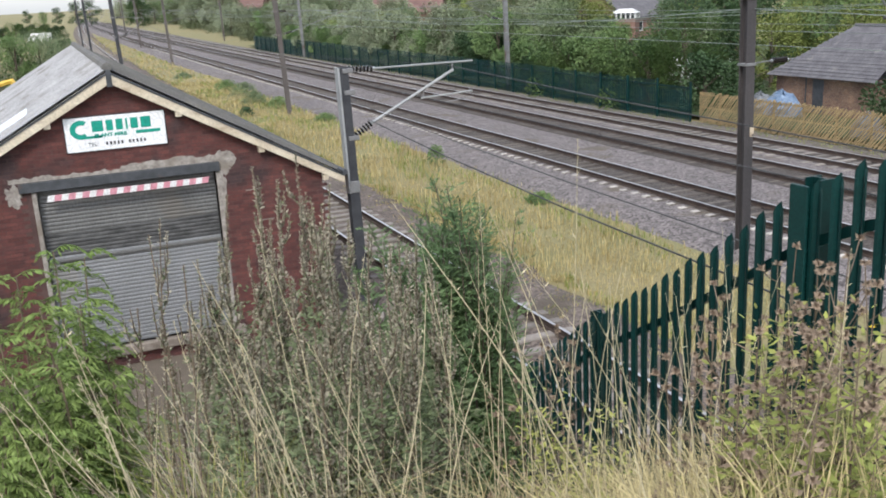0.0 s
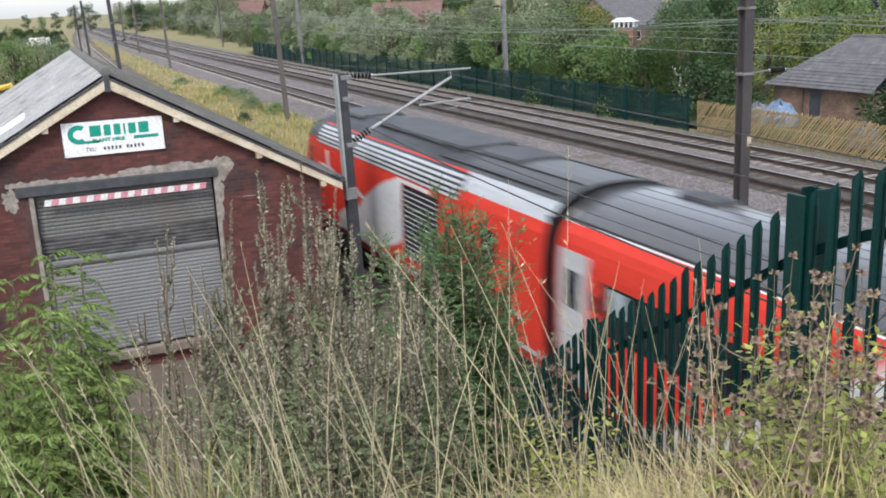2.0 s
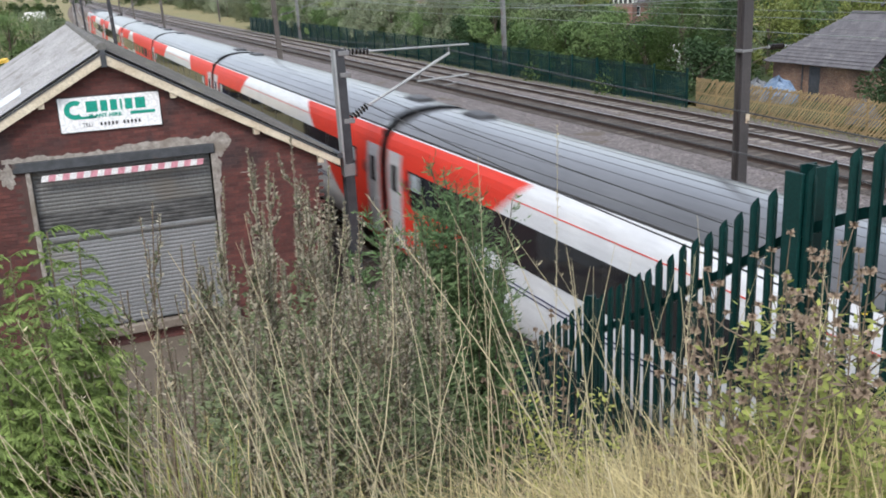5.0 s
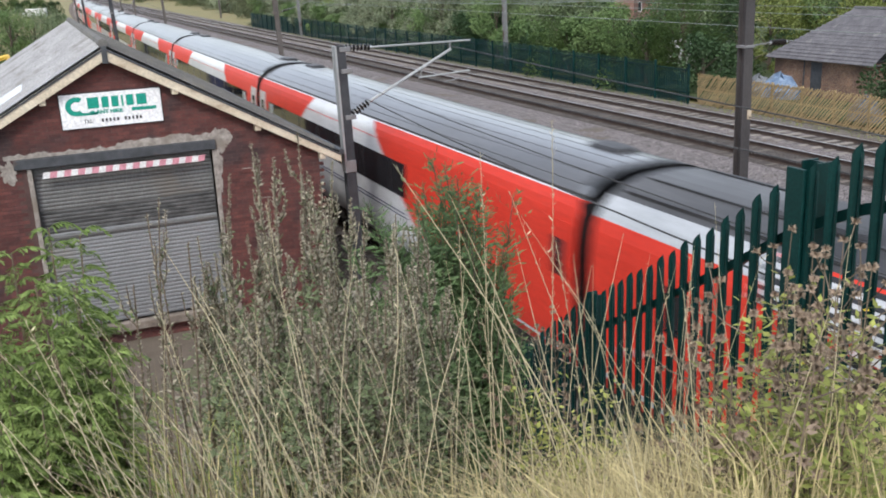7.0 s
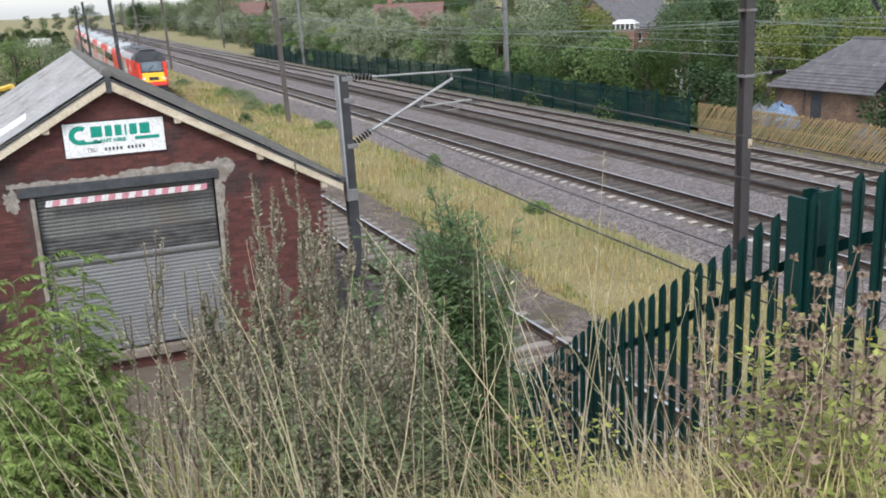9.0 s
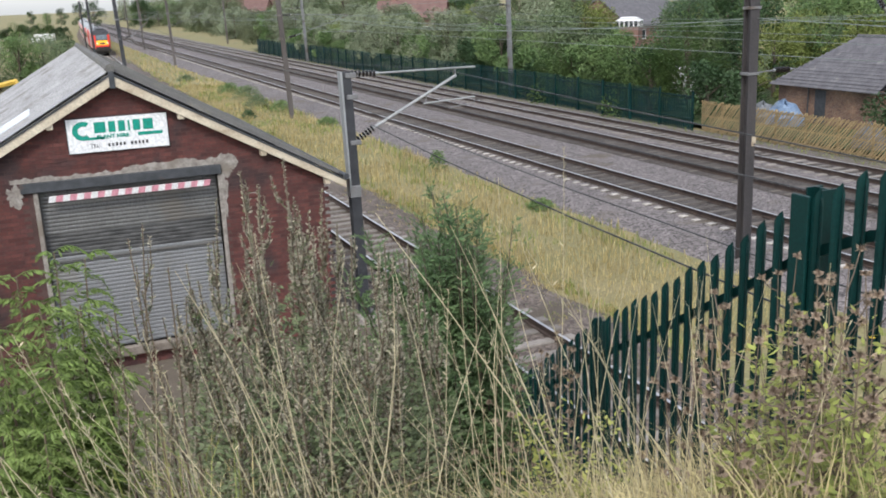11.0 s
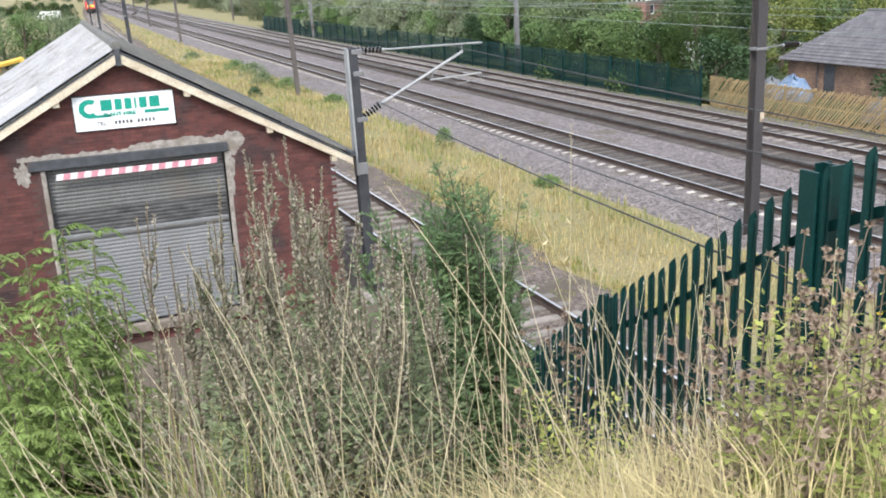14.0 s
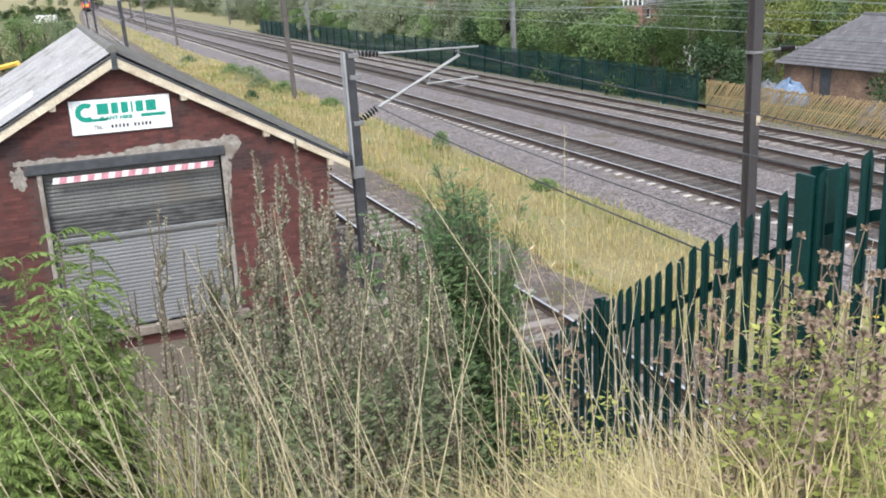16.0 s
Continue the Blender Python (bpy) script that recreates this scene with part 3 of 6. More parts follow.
        part("barge_board", b, shed, "cream painted timber barge board")
        for s in (1.2, 2.75, 4.05):
            xx = xr + sgn * s
            zz = zr - slope * s - 0.16
            part("purlin_end", Geo().box(xx - 0.06, y0 - ext, zz - 0.07, xx + 0.06, y0, zz + 0.06, "timber_pale", 0.01), shed)
    g = Geo().tube([(xr, y0 - ext - 0.02, zr + 0.15), (xr, y1 + ext, zr + 0.15)], 0.09, "roof_dark", 8)
    part("ridge_cap", g, shed, "dark ridge tile run")
    part("finial", Geo().box(xr - 0.05, y0 - ext - 0.06, zr - 0.22, xr + 0.05, y0 - ext - 0.032, zr + 0.1, "steel_dark"), shed)
    part("gutter", Geo().tube([(x1 + over + 0.05, y0 - ext, ze - 0.14), (x1 + over + 0.05, y1 + ext, ze - 0.14)], 0.06, "steel_dark", 8), shed)
    # lintel and patched cement
    part("lintel", Geo().box(-0.62, y0 - 0.07, 3.45, 3.13, y0 + 0.25, 3.64, "steel_dark", 0.01), shed, "dark steel beam over the doorway")
    g = Geo()
    n = 110
    tops = [(-0.78 + 4.15 * i / n) for i in range(n + 1)]
    v = []
    for i, x in enumerate(tops):
        h = 0.075 + 0.06 * noise.noise((x * 2.3, 0, 1)) + 0.05 * noise.noise((x * 9, 0, 2)) + (0.07 if x > 1.25 else 0) * smooth((x - 1.2) / 0.3)
        v += [(x, y0 - 0.018, 3.644), (x, y0 - 0.018, 3.644 + h), (x, y0 + 0.01, 3.644 + h + 0.015)]
    f = []
    for i in range(n):
        a = i * 3
        f += [(a, a + 3, a + 4, a + 1), (a + 1, a + 4, a + 5, a + 2)]
    g.add(v, f, "render_patch")
    def blotch(cx, cz, rx, rz, seed):
        k = 48
        o = [(cx, y0 - 0.02, cz)]
        i1 = []
        for i in range(k):
            a = 2 * math.pi * i / k
            r = 1 + 0.45 * noise.noise((math.cos(a) * 1.5, math.sin(a) * 1.5, seed)) + 0.3 * noise.noise((math.cos(a) * 5, math.sin(a) * 5, seed + 9)) + 0.15 * noise.noise((math.cos(a) * 11, math.sin(a) * 11, seed + 4))
            o.append((cx + rx * r * math.cos(a), y0 - 0.014, cz + rz * r * math.sin(a)))
        for i in range(k):
            i1.append((0, 1 + i, 1 + (i + 1) % k))
        g.add(o, i1, "render_patch")
    for b in ((3.22, 3.60, 0.15, 0.25, 1), (3.17, 3.13, 0.07, 0.25, 2), (-0.72, 3.42, 0.15, 0.2, 3), (3.15, 2.75, 0.04, 0.25, 4), (3.36, 3.66, 0.12, 0.15, 5)):
        blotch(*b)
    part("cement_patch", g, shed, "rough grey cement round the lintel")
    for xa in (dx0 - 0.09, dx1):
        part("door_jamb", Geo().box(xa, y0 - 0.02, dz0, xa + 0.09, y0 + 0.2, dz1, "render_patch", 0.01), shed)
    part("sill", Geo().box(dx0 - 0.25, y0 - 0.14, -0.05, dx1 + 0.25, y0 + 0.2, dz0, "sleeper_old", 0.02), shed, "worn concrete door sill")
    # pale outlined bricks and small holes in the wall
    for bx, bz in ((3.74, 2.93), (4.02, 2.27)):
        part("loose_brick", Geo().box(bx - 0.11, y0 - 0.02, bz - 0.035, bx + 0.11, y0, bz + 0.035, "brick_piece", 0.004).box(bx - 0.13, y0 - 0.012, bz + 0.035, bx + 0.13, y0 - 0.001, bz + 0.05, "render_patch"), shed)
    # roller shutter: upper leaf recessed, lower leaf slightly proud
    sh = part("roller_shutter", Geo().box(dx0, y0 + 0.17, dz0, dx1, y0 + 0.19, dz1, "shutter"), shed, "grey steel roller shutter, closed and scuffed")
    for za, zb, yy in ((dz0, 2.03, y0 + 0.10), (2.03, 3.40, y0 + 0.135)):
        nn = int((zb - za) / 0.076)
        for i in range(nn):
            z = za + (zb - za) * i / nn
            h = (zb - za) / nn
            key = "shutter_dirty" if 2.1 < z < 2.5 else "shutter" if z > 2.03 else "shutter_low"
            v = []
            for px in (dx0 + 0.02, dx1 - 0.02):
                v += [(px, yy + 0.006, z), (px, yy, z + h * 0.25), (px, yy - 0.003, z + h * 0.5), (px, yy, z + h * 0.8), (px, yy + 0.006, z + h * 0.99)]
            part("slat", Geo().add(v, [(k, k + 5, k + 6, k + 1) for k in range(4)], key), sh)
    part("bottom_rail", Geo().box(dx0 + 0.02, y0 + 0.06, 2.0, dx1 - 0.02, y0 + 0.13, 2.06, "shutter", 0.01), sh)
    return shed


SHED = build_shed()


def text_mesh(words, size, key, name, parent, at, bold=0.0, squeeze=1.0, label=""):
    c = bpy.data.curves.new(name, "FONT")
    c.body, c.size, c.extrude, c.offset = words, size, 0.003, bold
    tmp = bpy.data.objects.new(name, c)
    me = bpy.data.meshes.new_from_object(tmp)
    bpy.data.objects.remove(tmp)
    me.transform(Matrix.Diagonal((squeeze, 1, 1, 1)))
    me.materials.clear()
    me.materials.append(M[key])
    ob = new(name, me)
    ob.parent, ob.matrix_basis = parent, at
    return tagged(ob, label) if label else ob


def build_sign():
    y = 19.3
    sx0, sx1, sz0, sz1 = 0.32, 2.20, 4.10, 4.78
    sign = thing("sign", "white sign with green lettering fixed to the brick gable", "sign")
    part("frame", Geo().box(sx0, y - 0.035, sz0, sx1, y - 0.002, sz1, "ink", 0.006), sign)
    part("board", Geo().box(sx0 + 0.018, y - 0.042, sz0 + 0.018, sx1 - 0.018, y - 0.036, sz1 - 0.018, "sign_white"), sign, "white sign board")
    up = lambda x, z: pose(x, y - 0.046, z, 90, 0, 0)
    # company mark: plain shapes in its colours
    g = Geo()
    k = 18
    cx, cz, r0, r1 = 0.63, 4.53, 0.095, 0.19
    v, f = [], []
    for i in range(k + 1):
        a = radians(55 + 250 * i / k)
        for r in (r0, r1):
            v.append((cx + r * 1.05 * math.cos(a), y - 0.047, cz + r * 0.95 * math.sin(a)))
    f = [(2 * i, 2 * i + 1, 2 * i + 3, 2 * i + 2) for i in range(k)]
    g.add(v, f, "sign_green")
    for xa, za, xb, zb in ((0.64, 4.352, 1.0, 4.40), (1.62, 4.37, 2.08, 4.43)):
        part("mark_bar", Geo().box(xa, y - 0.049, za, xb, y - 0.043, zb, "sign_green"), sign)
    x = 0.83
    for w in (0.24, 0.16, 0.16, 0.07, 0.17, 0.22):
        part("mark_bar", Geo().box(x, y - 0.049, 4.475, x + w - 0.035, y - 0.043, 4.68, "sign_green"), sign)
        x += w + 0.02
    part("mark", g, sign, "green curved company mark")
    x = 0.70
    for i in range(16):
        if i > 4 and i != 10:
            part("number_bar", Geo().box(x, y - 0.049, 4.205, x + 0.036, y - 0.043, 4.268, "ink"), sign)
        x += 0.07
    text_mesh("PLANT HIRE", 0.095, "sign_green", "lettering", sign, up(0.86, 4.365), 0.004, 1.15, "small green lettering")
    text_mesh("TEL:", 0.105, "ink", "lettering", sign, up(0.72, 4.2), 0.0, 1.0, "small dark lettering")
    return sign


build_sign()
pole = thing("hazard_bar", "red and white striped bar hung under the lintel", "barrier bar")
for i in range(24):
    xa = -0.16 + 3.03 * i / 24
    part("stripe", Geo().add([(xa, 19.24, 3.24), (xa + 0.1263, 19.24, 3.24), (xa + 0.1263 + 0.03, 19.24, 3.355), (xa + 0.03, 19.24, 3.355), (xa, 19.275, 3.24), (xa + 0.1263, 19.275, 3.24), (xa + 0.1563, 19.275, 3.355), (xa + 0.03, 19.275, 3.355)], [(0, 1, 2, 3), (7, 6, 5, 4), (3, 2, 6, 7), (0, 4, 5, 1)], "tape_red" if i % 2 else "white"), pole)
for xx in (0.2, 2.75):
    part("hanger", Geo().tube([(xx, 19.255, 3.35), (xx, 19.255, 3.46)], 0.008, "steel_dark", 5), pole)


# ---- overhead line masts ----
def insulator(g, a, b, r=0.07, n=7):
    a, b = Vector(a), Vector(b)
    g.tube([a, b], 0.025, "galv", 6)
    u = (b - a).normalized()
    for i in range(n):
        p = a + (b - a) * ((i + 0.5) / n)
        g.tube([p - u * 0.024, p - u * 0.008, p + u * 0.014], [r * 0.6, r * 1.15, r * 0.9], "porcelain", 10)
    for p in (a, b):
        g.tube([p - u * 0.04, p + u * 0.04], r * 0.55, "mast_light", 8)
    return g


def build_cantilever_mast():
    mast = thing("overhead_mast", "leaning grey steel mast with a bracket arm over the line", "mast")
    base, top = Vector((6.02, 19.45, -0.3)), Vector((5.92, 19.5, 5.28))
    g = Geo()
    def at(z, dx, dy):
        t = (z - base.z) / (top.z - base.z)
        p = base + (top - base) * t
        return (p.x + dx, p.y + dy, z)
    k, f = 0.11, 0.02
    out = [(-k, -k), (k, -k), (k, -k + f), (f, -k + f), (f, k - f), (k, k - f), (k, k), (-k, k), (-k, k - f), (-f, k - f), (-f, -k + f), (-k, -k + f)]
    n = len(out)
    v = [at(z, q, r) for z in (base.z, top.z) for q, r in out]
    g.add(v, [tuple(range(n, 2 * n))] + [(i, (i + 1) % n, n + (i + 1) % n, n + i) for i in range(n)], "mast_dark")
    part("column", g, mast, "dark grey steel joist column")
    g = Geo()
    v = [at(z, x, y) for z in (2.6, top.z) for x, y in ((-0.125, -0.13), (-0.085, -0.13), (-0.085, 0.1), (-0.125, 0.1))]
    g.add(v, [(3, 2, 1, 0), (4, 5, 6, 7), (0, 1, 5, 4), (1, 2, 6, 5), (2, 3, 7, 6), (3, 0, 4, 7)], "mast_light")
    part("flange", g, mast, "pale galvanised flange edge")
    p = at(2.6, 0, 0)
    part("band", Geo().box(p[0] - 0.12, p[1] - 0.135, 2.6, p[0] + 0.12, p[1] + 0.13, 2.86, "galv", 0.01), mast, "rusty pale band round the column")
    part("foundation", Geo().box(5.7, 19.1, -0.34, 6.35, 19.8, -0.1, "render_patch", 0.03), mast)
    Y = 19.5
    g = insulator(Geo(), (6.05, Y, 5.23), (6.62, Y, 5.20))
    part("insulator", g, mast, "dark ribbed insulator")
    part("top_tie", Geo().tube([(6.6, Y, 5.20), (8.95, Y, 5.19)], 0.022, "mast_light", 6), mast)
    g = insulator(Geo(), (6.05, Y, 3.78), (6.50, Y, 4.05), 0.075)
    part("insulator", g, mast, "dark ribbed insulator")
    part("raking_tube", Geo().tube([(6.48, Y, 4.04), (8.48, Y, 5.03)], 0.034, "mast_light", 8), mast)
    part("clamp", Geo().tube([(8.46, Y, 5.0), (8.46, Y, 5.2)], 0.02, "galv", 6), mast)
    part("registration_arm", Geo().tube([(7.68, Y, 4.47), (8.92, Y, 4.53)], 0.022, "mast_light", 6), mast)
    part("steady_arm", Geo().tube([(8.86, Y, 4.58), (8.92, Y, 4.40), (8.27, Y, 4.33)], 0.014, "galv", 5), mast)
    part("dropper", Geo().tube([(7.72, Y, 4.47), (7.78, Y, 4.70)], 0.012, "galv", 5), mast)
    for z in (3.78, 5.2, 4.75):
        q = at(z, 0, 0)
        part("bracket", Geo().box(q[0] - 0.02, Y - 0.14, z - 0.05, q[0] + 0.22, Y + 0.14, z + 0.05, "galv", 0.01), mast)
    return mast


def build_mast(x, y, h, lean=0.0, arm=None, key="mast_brown", w=0.28, label="brown weathered steel mast beside the tracks", base_z=-0.3):
    mast = thing("overhead_mast", label, "mast", "line masts")
    k, f = w / 2, 0.03
    out = [(-k, -k), (k, -k), (k, -k + f), (f, -k + f), (f, k - f), (k, k - f), (k, k), (-k, k), (-k, k - f), (-f, k - f), (-f, -k + f), (-k, -k + f)]
    n = len(out)
    v = [(x + lean * (z - base_z) / h + q, y + r, z) for z in (base_z, h) for q, r in out]
    g = Geo().add(v, [tuple(range(n, 2 * n))] + [(i, (i + 1) % n, n + (i + 1) % n, n + i) for i in range(n)], key)
    part("column", g, mast)
    if arm:
        sx, reach = arm
        xm = x + lean
        for z in (4.55, 5.95):
            part("band", Geo().box(xm - w / 2 - 0.02, y - w / 2 - 0.02, z - 0.04, xm + w / 2 + 0.02, y + w / 2 + 0.02, z + 0.04, "galv"), mast, "pale clamp band")
        part("insulator", insulator(Geo(), (xm + sx * 0.55, y, 4.62), (xm + sx * 1.0, y, 4.72)), mast, "dark ribbed insulator")
        part("strut", Geo().tube([(xm + sx * w / 2, y, 4.55), (xm + sx * 0.55, y, 4.62)], 0.02, "galv", 6), mast)
        part("raking_tube", Geo().tube([(xm + sx * 1.0, y, 4.72), (xm + sx * reach, y, 5.75)], 0.022, "galv", 6), mast)
        part("insulator", insulator(Geo(), (xm + sx * w, y, 5.95), (xm + sx * 0.75, y, 5.95)), mast, "dark ribbed insulator")
        part("top_tie", Geo().tube([(xm + sx * 0.75, y, 5.95), (xm + sx * reach, y, 5.8)], 0.022, "galv", 6), mast)
        part("registration_arm", Geo().tube([(xm + sx * reach * 0.6, y, 4.85), (xm + sx * (reach + 0.5), y, 4.75)], 0.02, "galv", 6), mast)
    return mast


build_cantilever_mast()
near_mast = build_mast(16.2, 19.0, 9.0, -0.06, None, "mast_near", w=0.27, label="dark painted steel mast beside the tracks")
for bz in (4.57, 6.15):
    part("band", Geo().box(16.0, 18.84, bz - 0.035, 16.33, 19.16, bz + 0.035, "galv", 0.01), near_mast, "pale clamp band")
part("strut", Geo().tube([(16.3, 19.0, 4.57), (16.75, 19.0, 4.60), (17.65, 19.0, 4.60)], 0.02, "galv", 6), near_mast)
part("insulator", insulator(Geo(), (16.95, 19.0, 4.60), (17.42, 19.0, 4.60)), near_mast, "dark ribbed insulator")
part("top_tie", Geo().tube([(16.2, 19.0, 6.75), (20.0, 19.0, 6.45)], 0.025, "galv", 6), near_mast)
part("insulator", insulator(Geo(), (20.05, 19.0, 6.42), (20.45, 19.0, 5.98)), near_mast, "dark ribbed insulator")
part("drop_arm", Geo().tube([(20.4, 19.0, 6.02), (21.5, 19.0, 4.75)], 0.022, "galv", 6), near_mast)
part("number_plate", Geo().box(16.20, 18.845, 2.78, 16.32, 18.857, 3.02, "timber_pale", 0.002).box(16.25, 18.841, 2.80, 16.31, 18.844, 2.84, "ink"), near_mast, "small pale plate with dark bars")
for mx, my, mh, ln, arm, ky in ((14.2, 58.5, 8.6, -0.35, (1, 4.4), "mast_brown"), (15.1, 118, 8.8, -0.35, (1, 4.2), "mast_brown"), (17.0, 170, 8.8, -0.3, (1, 3.5), "mast_brown"), (20.5, 235, 8.8, -0.2, None, "mast_brown"),
                                (6.15, 76, 8.2, -0.35, (1, 2.3), "mast_dark"), (6.9, 128, 8.2, -0.3, (1, 2.3), "mast_dark"), (8.6, 185, 8.2, -0.3, (1, 2.3), "mast_dark"), (11.5, 250, 8.2, -0.2, None, "mast_dark"),
                                (30.0, 59.5, 8.6, -0.1, (-1, 2.8), "galv"), (29.6, 112, 8.6, -0.25, (-1, 2.8), "galv"), (31.9, 175, 8.6, -0.2, (-1, 2.8), "mast_brown"), (31.5, 25, 8.6, -0.1, (-1, 2.8), "galv")):
    build_mast(mx, my, mh, ln, arm, ky, w=0.26, label={"mast_brown": "brown weathered steel mast beside the tracks", "mast_dark": "dark steel mast beside the near line", "galv": "grey galvanised mast by the far fence"}[ky])


def wire(name, centre, z, sag, spans, r, key, label, group="overhead wires"):
    g, pts = Geo(), []
    for a, b in zip(spans, spans[1:]):
        for i in range(0 if not pts else 1, 9):
            t = i / 8
            y = a + (b - a) * t
            pts.append((centre(y), y, z - sag * 4 * t * (1 - t)))
    g.tube(pts, r, key, 4, False)
    return solo(name, g, label, "wire", group)


SPANS = [-30, 19.5, 76, 128, 185, 250, 320, 400]
wire("contact_wire", line_near, 4.33, 0.0, SPANS, 0.012, "wire", "dark contact wire over the near line")
wire("catenary_wire", line_near, 5.15, 0.45, SPANS, 0.011, "wire", "dark sagging carrier wire over the near line")
for k in "abc":
    sp = [-40, 19, 58.5, 118, 170, 235, 320, 420]
    wire("contact_wire", LINES[k], 4.75, 0.0, sp, 0.012, "wire_pale", "grey contact wire over a main line")
    wire("catenary_wire", LINES[k], 5.75, 0.5, sp, 0.011, "wire_pale", "grey sagging carrier wire over a main line")
wire("feeder_wire", lambda y: 16.25 + main_bend(y), 5.9, 0.6, [-40, 19, 58.5, 118, 170, 235, 320], 0.014, "wire_pale", "grey feeder wire along the masts")
wire("feeder_wire", lambda y: 29.8 + main_bend(y), 6.6, 0.6, [-40, 25, 59.5, 112, 175, 240], 0.012, "wire_pale", "grey feeder wire along the masts")
wire("earth_wire", lambda y: 6.45, 4.12, 0.50, [-14, 19.5], 0.012, "wire", "dark wire slung beside the near line")
wire("earth_wire", lambda y: 6.45, 4.38, 0.33, [-14, 19.5], 0.009, "wire", "thin dark wire slung beside the near line")


# ---- palisade fence up the bank ----
def fence_top(s):
    for (a, za), (b, zb) in zip(FENCE, FENCE[1:]):
        if s <= b:
            return za + (zb - za) * (s - a) / (b - a)
    return FENCE[-1][1]


FENCE = [(-3.2, 6.9), (-0.6, 6.12), (0.0, 5.94), (0.49, 5.72), (1.13, 5.33), (2.1, 4.76), (3.24, 4.13), (4.6, 3.25), (5.57, 2.62), (7.0, 1.75), (7.9, 1.45), (12.0, 0.6)]
FX, FY, FA = 3.29, 3.07, radians(9.0)
FU = (math.sin(FA), math.cos(FA))


def build_palisade():
    fence = thing("palisade_fence", "dark green steel palisade fence stepping down the bank", "fence")
    # a pale is a folded strip with a notched top; it faces the lookout
    def pale():
        g = Geo()
        w, d, h = 0.038, 0.026, 2.0
        out = [(-w, 0.0), (-w * 0.55, d * 0.2), (-0.010, d), (0.010, d), (w * 0.55, d * 0.2), (w, 0.0)]
        tops = [-0.055, -0.025, -0.0, -0.05, -0.035, -0.075]
        v = []
        for off in (0.0, -0.004):
            for (a, b), tz in zip(out, tops):
                v += [(a, b + off, -h), (a, b + off, tz)]
        n = len(out)
        f = []
        for i in range(n - 1):
            f += [(2 * i, 2 * i + 2, 2 * i + 3, 2 * i + 1), (2 * n + 2 * i + 1, 2 * n + 2 * i + 3, 2 * n + 2 * i + 2, 2 * n + 2 * i), (2 * i + 1, 2 * i + 3, 2 * n + 2 * i + 3, 2 * n + 2 * i + 1)]
        f += [(0, 1, 2 * n + 1, 2 * n), (2 * n - 2, 4 * n - 2, 4 * n - 1, 2 * n - 1)]
        g.add(v, f, "fence_green")
        return g.mesh("pale")
    pm = pale()
    face = math.degrees(math.atan2(-FU[0], FU[1])) - 90
    s, i = -2.6, 0
    while s < 8.8:
        x, y = FX + FU[0] * s, FY + FU[1] * s
        part("pale", pm, fence, at=pose(x, y, fence_top(s) + 0.006 * ((i * 7) % 5 - 2), 0, 0, face + ((i * 5) % 7 - 3)))
        s += 0.155
        i += 1
    # rails and posts behind the pales
    for drop in (0.30, 1.55):
        for (a, za), (b, zb) in zip(FENCE[1:], FENCE[2:]):
            pa, pb = (FX + FU[0] * a + 0.05, FY + FU[1] * a), (FX + FU[0] * b + 0.05, FY + FU[1] * b)
            v = []
            for (px, py), zt in ((pa, za), (pb, zb)):
                v += [(px - 0.02, py, zt - drop - 0.028), (px + 0.02, py, zt - drop - 0.028), (px + 0.02, py, zt - drop + 0.028), (px - 0.02, py, zt - drop + 0.028)]
            part("fence_rail", Geo().add(v, [(0, 1, 5, 4), (1, 2, 6, 5), (2, 3, 7, 6), (3, 0, 4, 7), (3, 2, 1, 0), (4, 5, 6, 7)], "fence_green"), fence)
    for s0 in (-2.2, 0.44, 3.2, 5.95, 8.7):
        x, y = FX + FU[0] * s0 + 0.10, FY + FU[1] * s0
        zt = fence_top(s0) + 0.03
        g = Geo().box(x - 0.05, y - 0.055, zt - 2.3, x + 0.05, y - 0.045, zt, "fence_green").box(x - 0.05, y + 0.045, zt - 2.3, x + 0.05, y + 0.055, zt, "fence_green").box(x - 0.005, y - 0.045, zt - 2.3, x + 0.005, y + 0.045, zt, "fence_green")
        part("post", g, fence, "green steel joist post")
        if s0 == 0.44:
            part("cover_plate", Geo().box(x - 0.14, y - 0.06, zt - 2.2, x - 0.12, y + 0.06, zt - 0.02, "fence_green", 0.004), fence)
    return fence


build_palisade()


# ---- far green fence, trellis and hut ----
def build_far_fence():
    fence = thing("security_fence", "long dark green steel palisade fence beyond the tracks", "fence")
    z1 = 1.72
    g = Geo()
    y = 38.9
    while y < 140:
        x = 29.75 + main_bend(y)
        zt = (1.42 if y < 42 else 1.62 if y < 52 else z1) + 0.03 * noise.noise((y * 3, 0, 0))
        g.add([(x, y, -0.3), (x, y + 0.085, -0.3), (x, y + 0.085, zt - 0.06), (x, y + 0.04, zt), (x, y, zt - 0.06)], [(0, 1, 2, 3, 4)], "fence_far")
        g.add([(x + 0.03, y + 0.085, -0.3), (x + 0.03, y + 0.155, -0.3), (x + 0.03, y + 0.155, zt - 0.25), (x + 0.03, y + 0.085, zt - 0.25)], [(0, 1, 2, 3)], "fence_far")
        y += 0.155
    tagged(part("pale_run", g, fence), kind="stuff")
    for drop in (0.35, 1.45):
        part("fence_rail", Geo().box(29.69, 38.9, z1 - drop - 0.03, 29.73, 140, z1 - drop + 0.03, "fence_green"), fence)
    y = 38.9
    while y < 140:
        part("post", Geo().box(29.60, y - 0.05, -0.35, 29.70, y + 0.05, z1 - 0.03, "fence_green", 0.005), fence)
        y += 2.75
    return fence


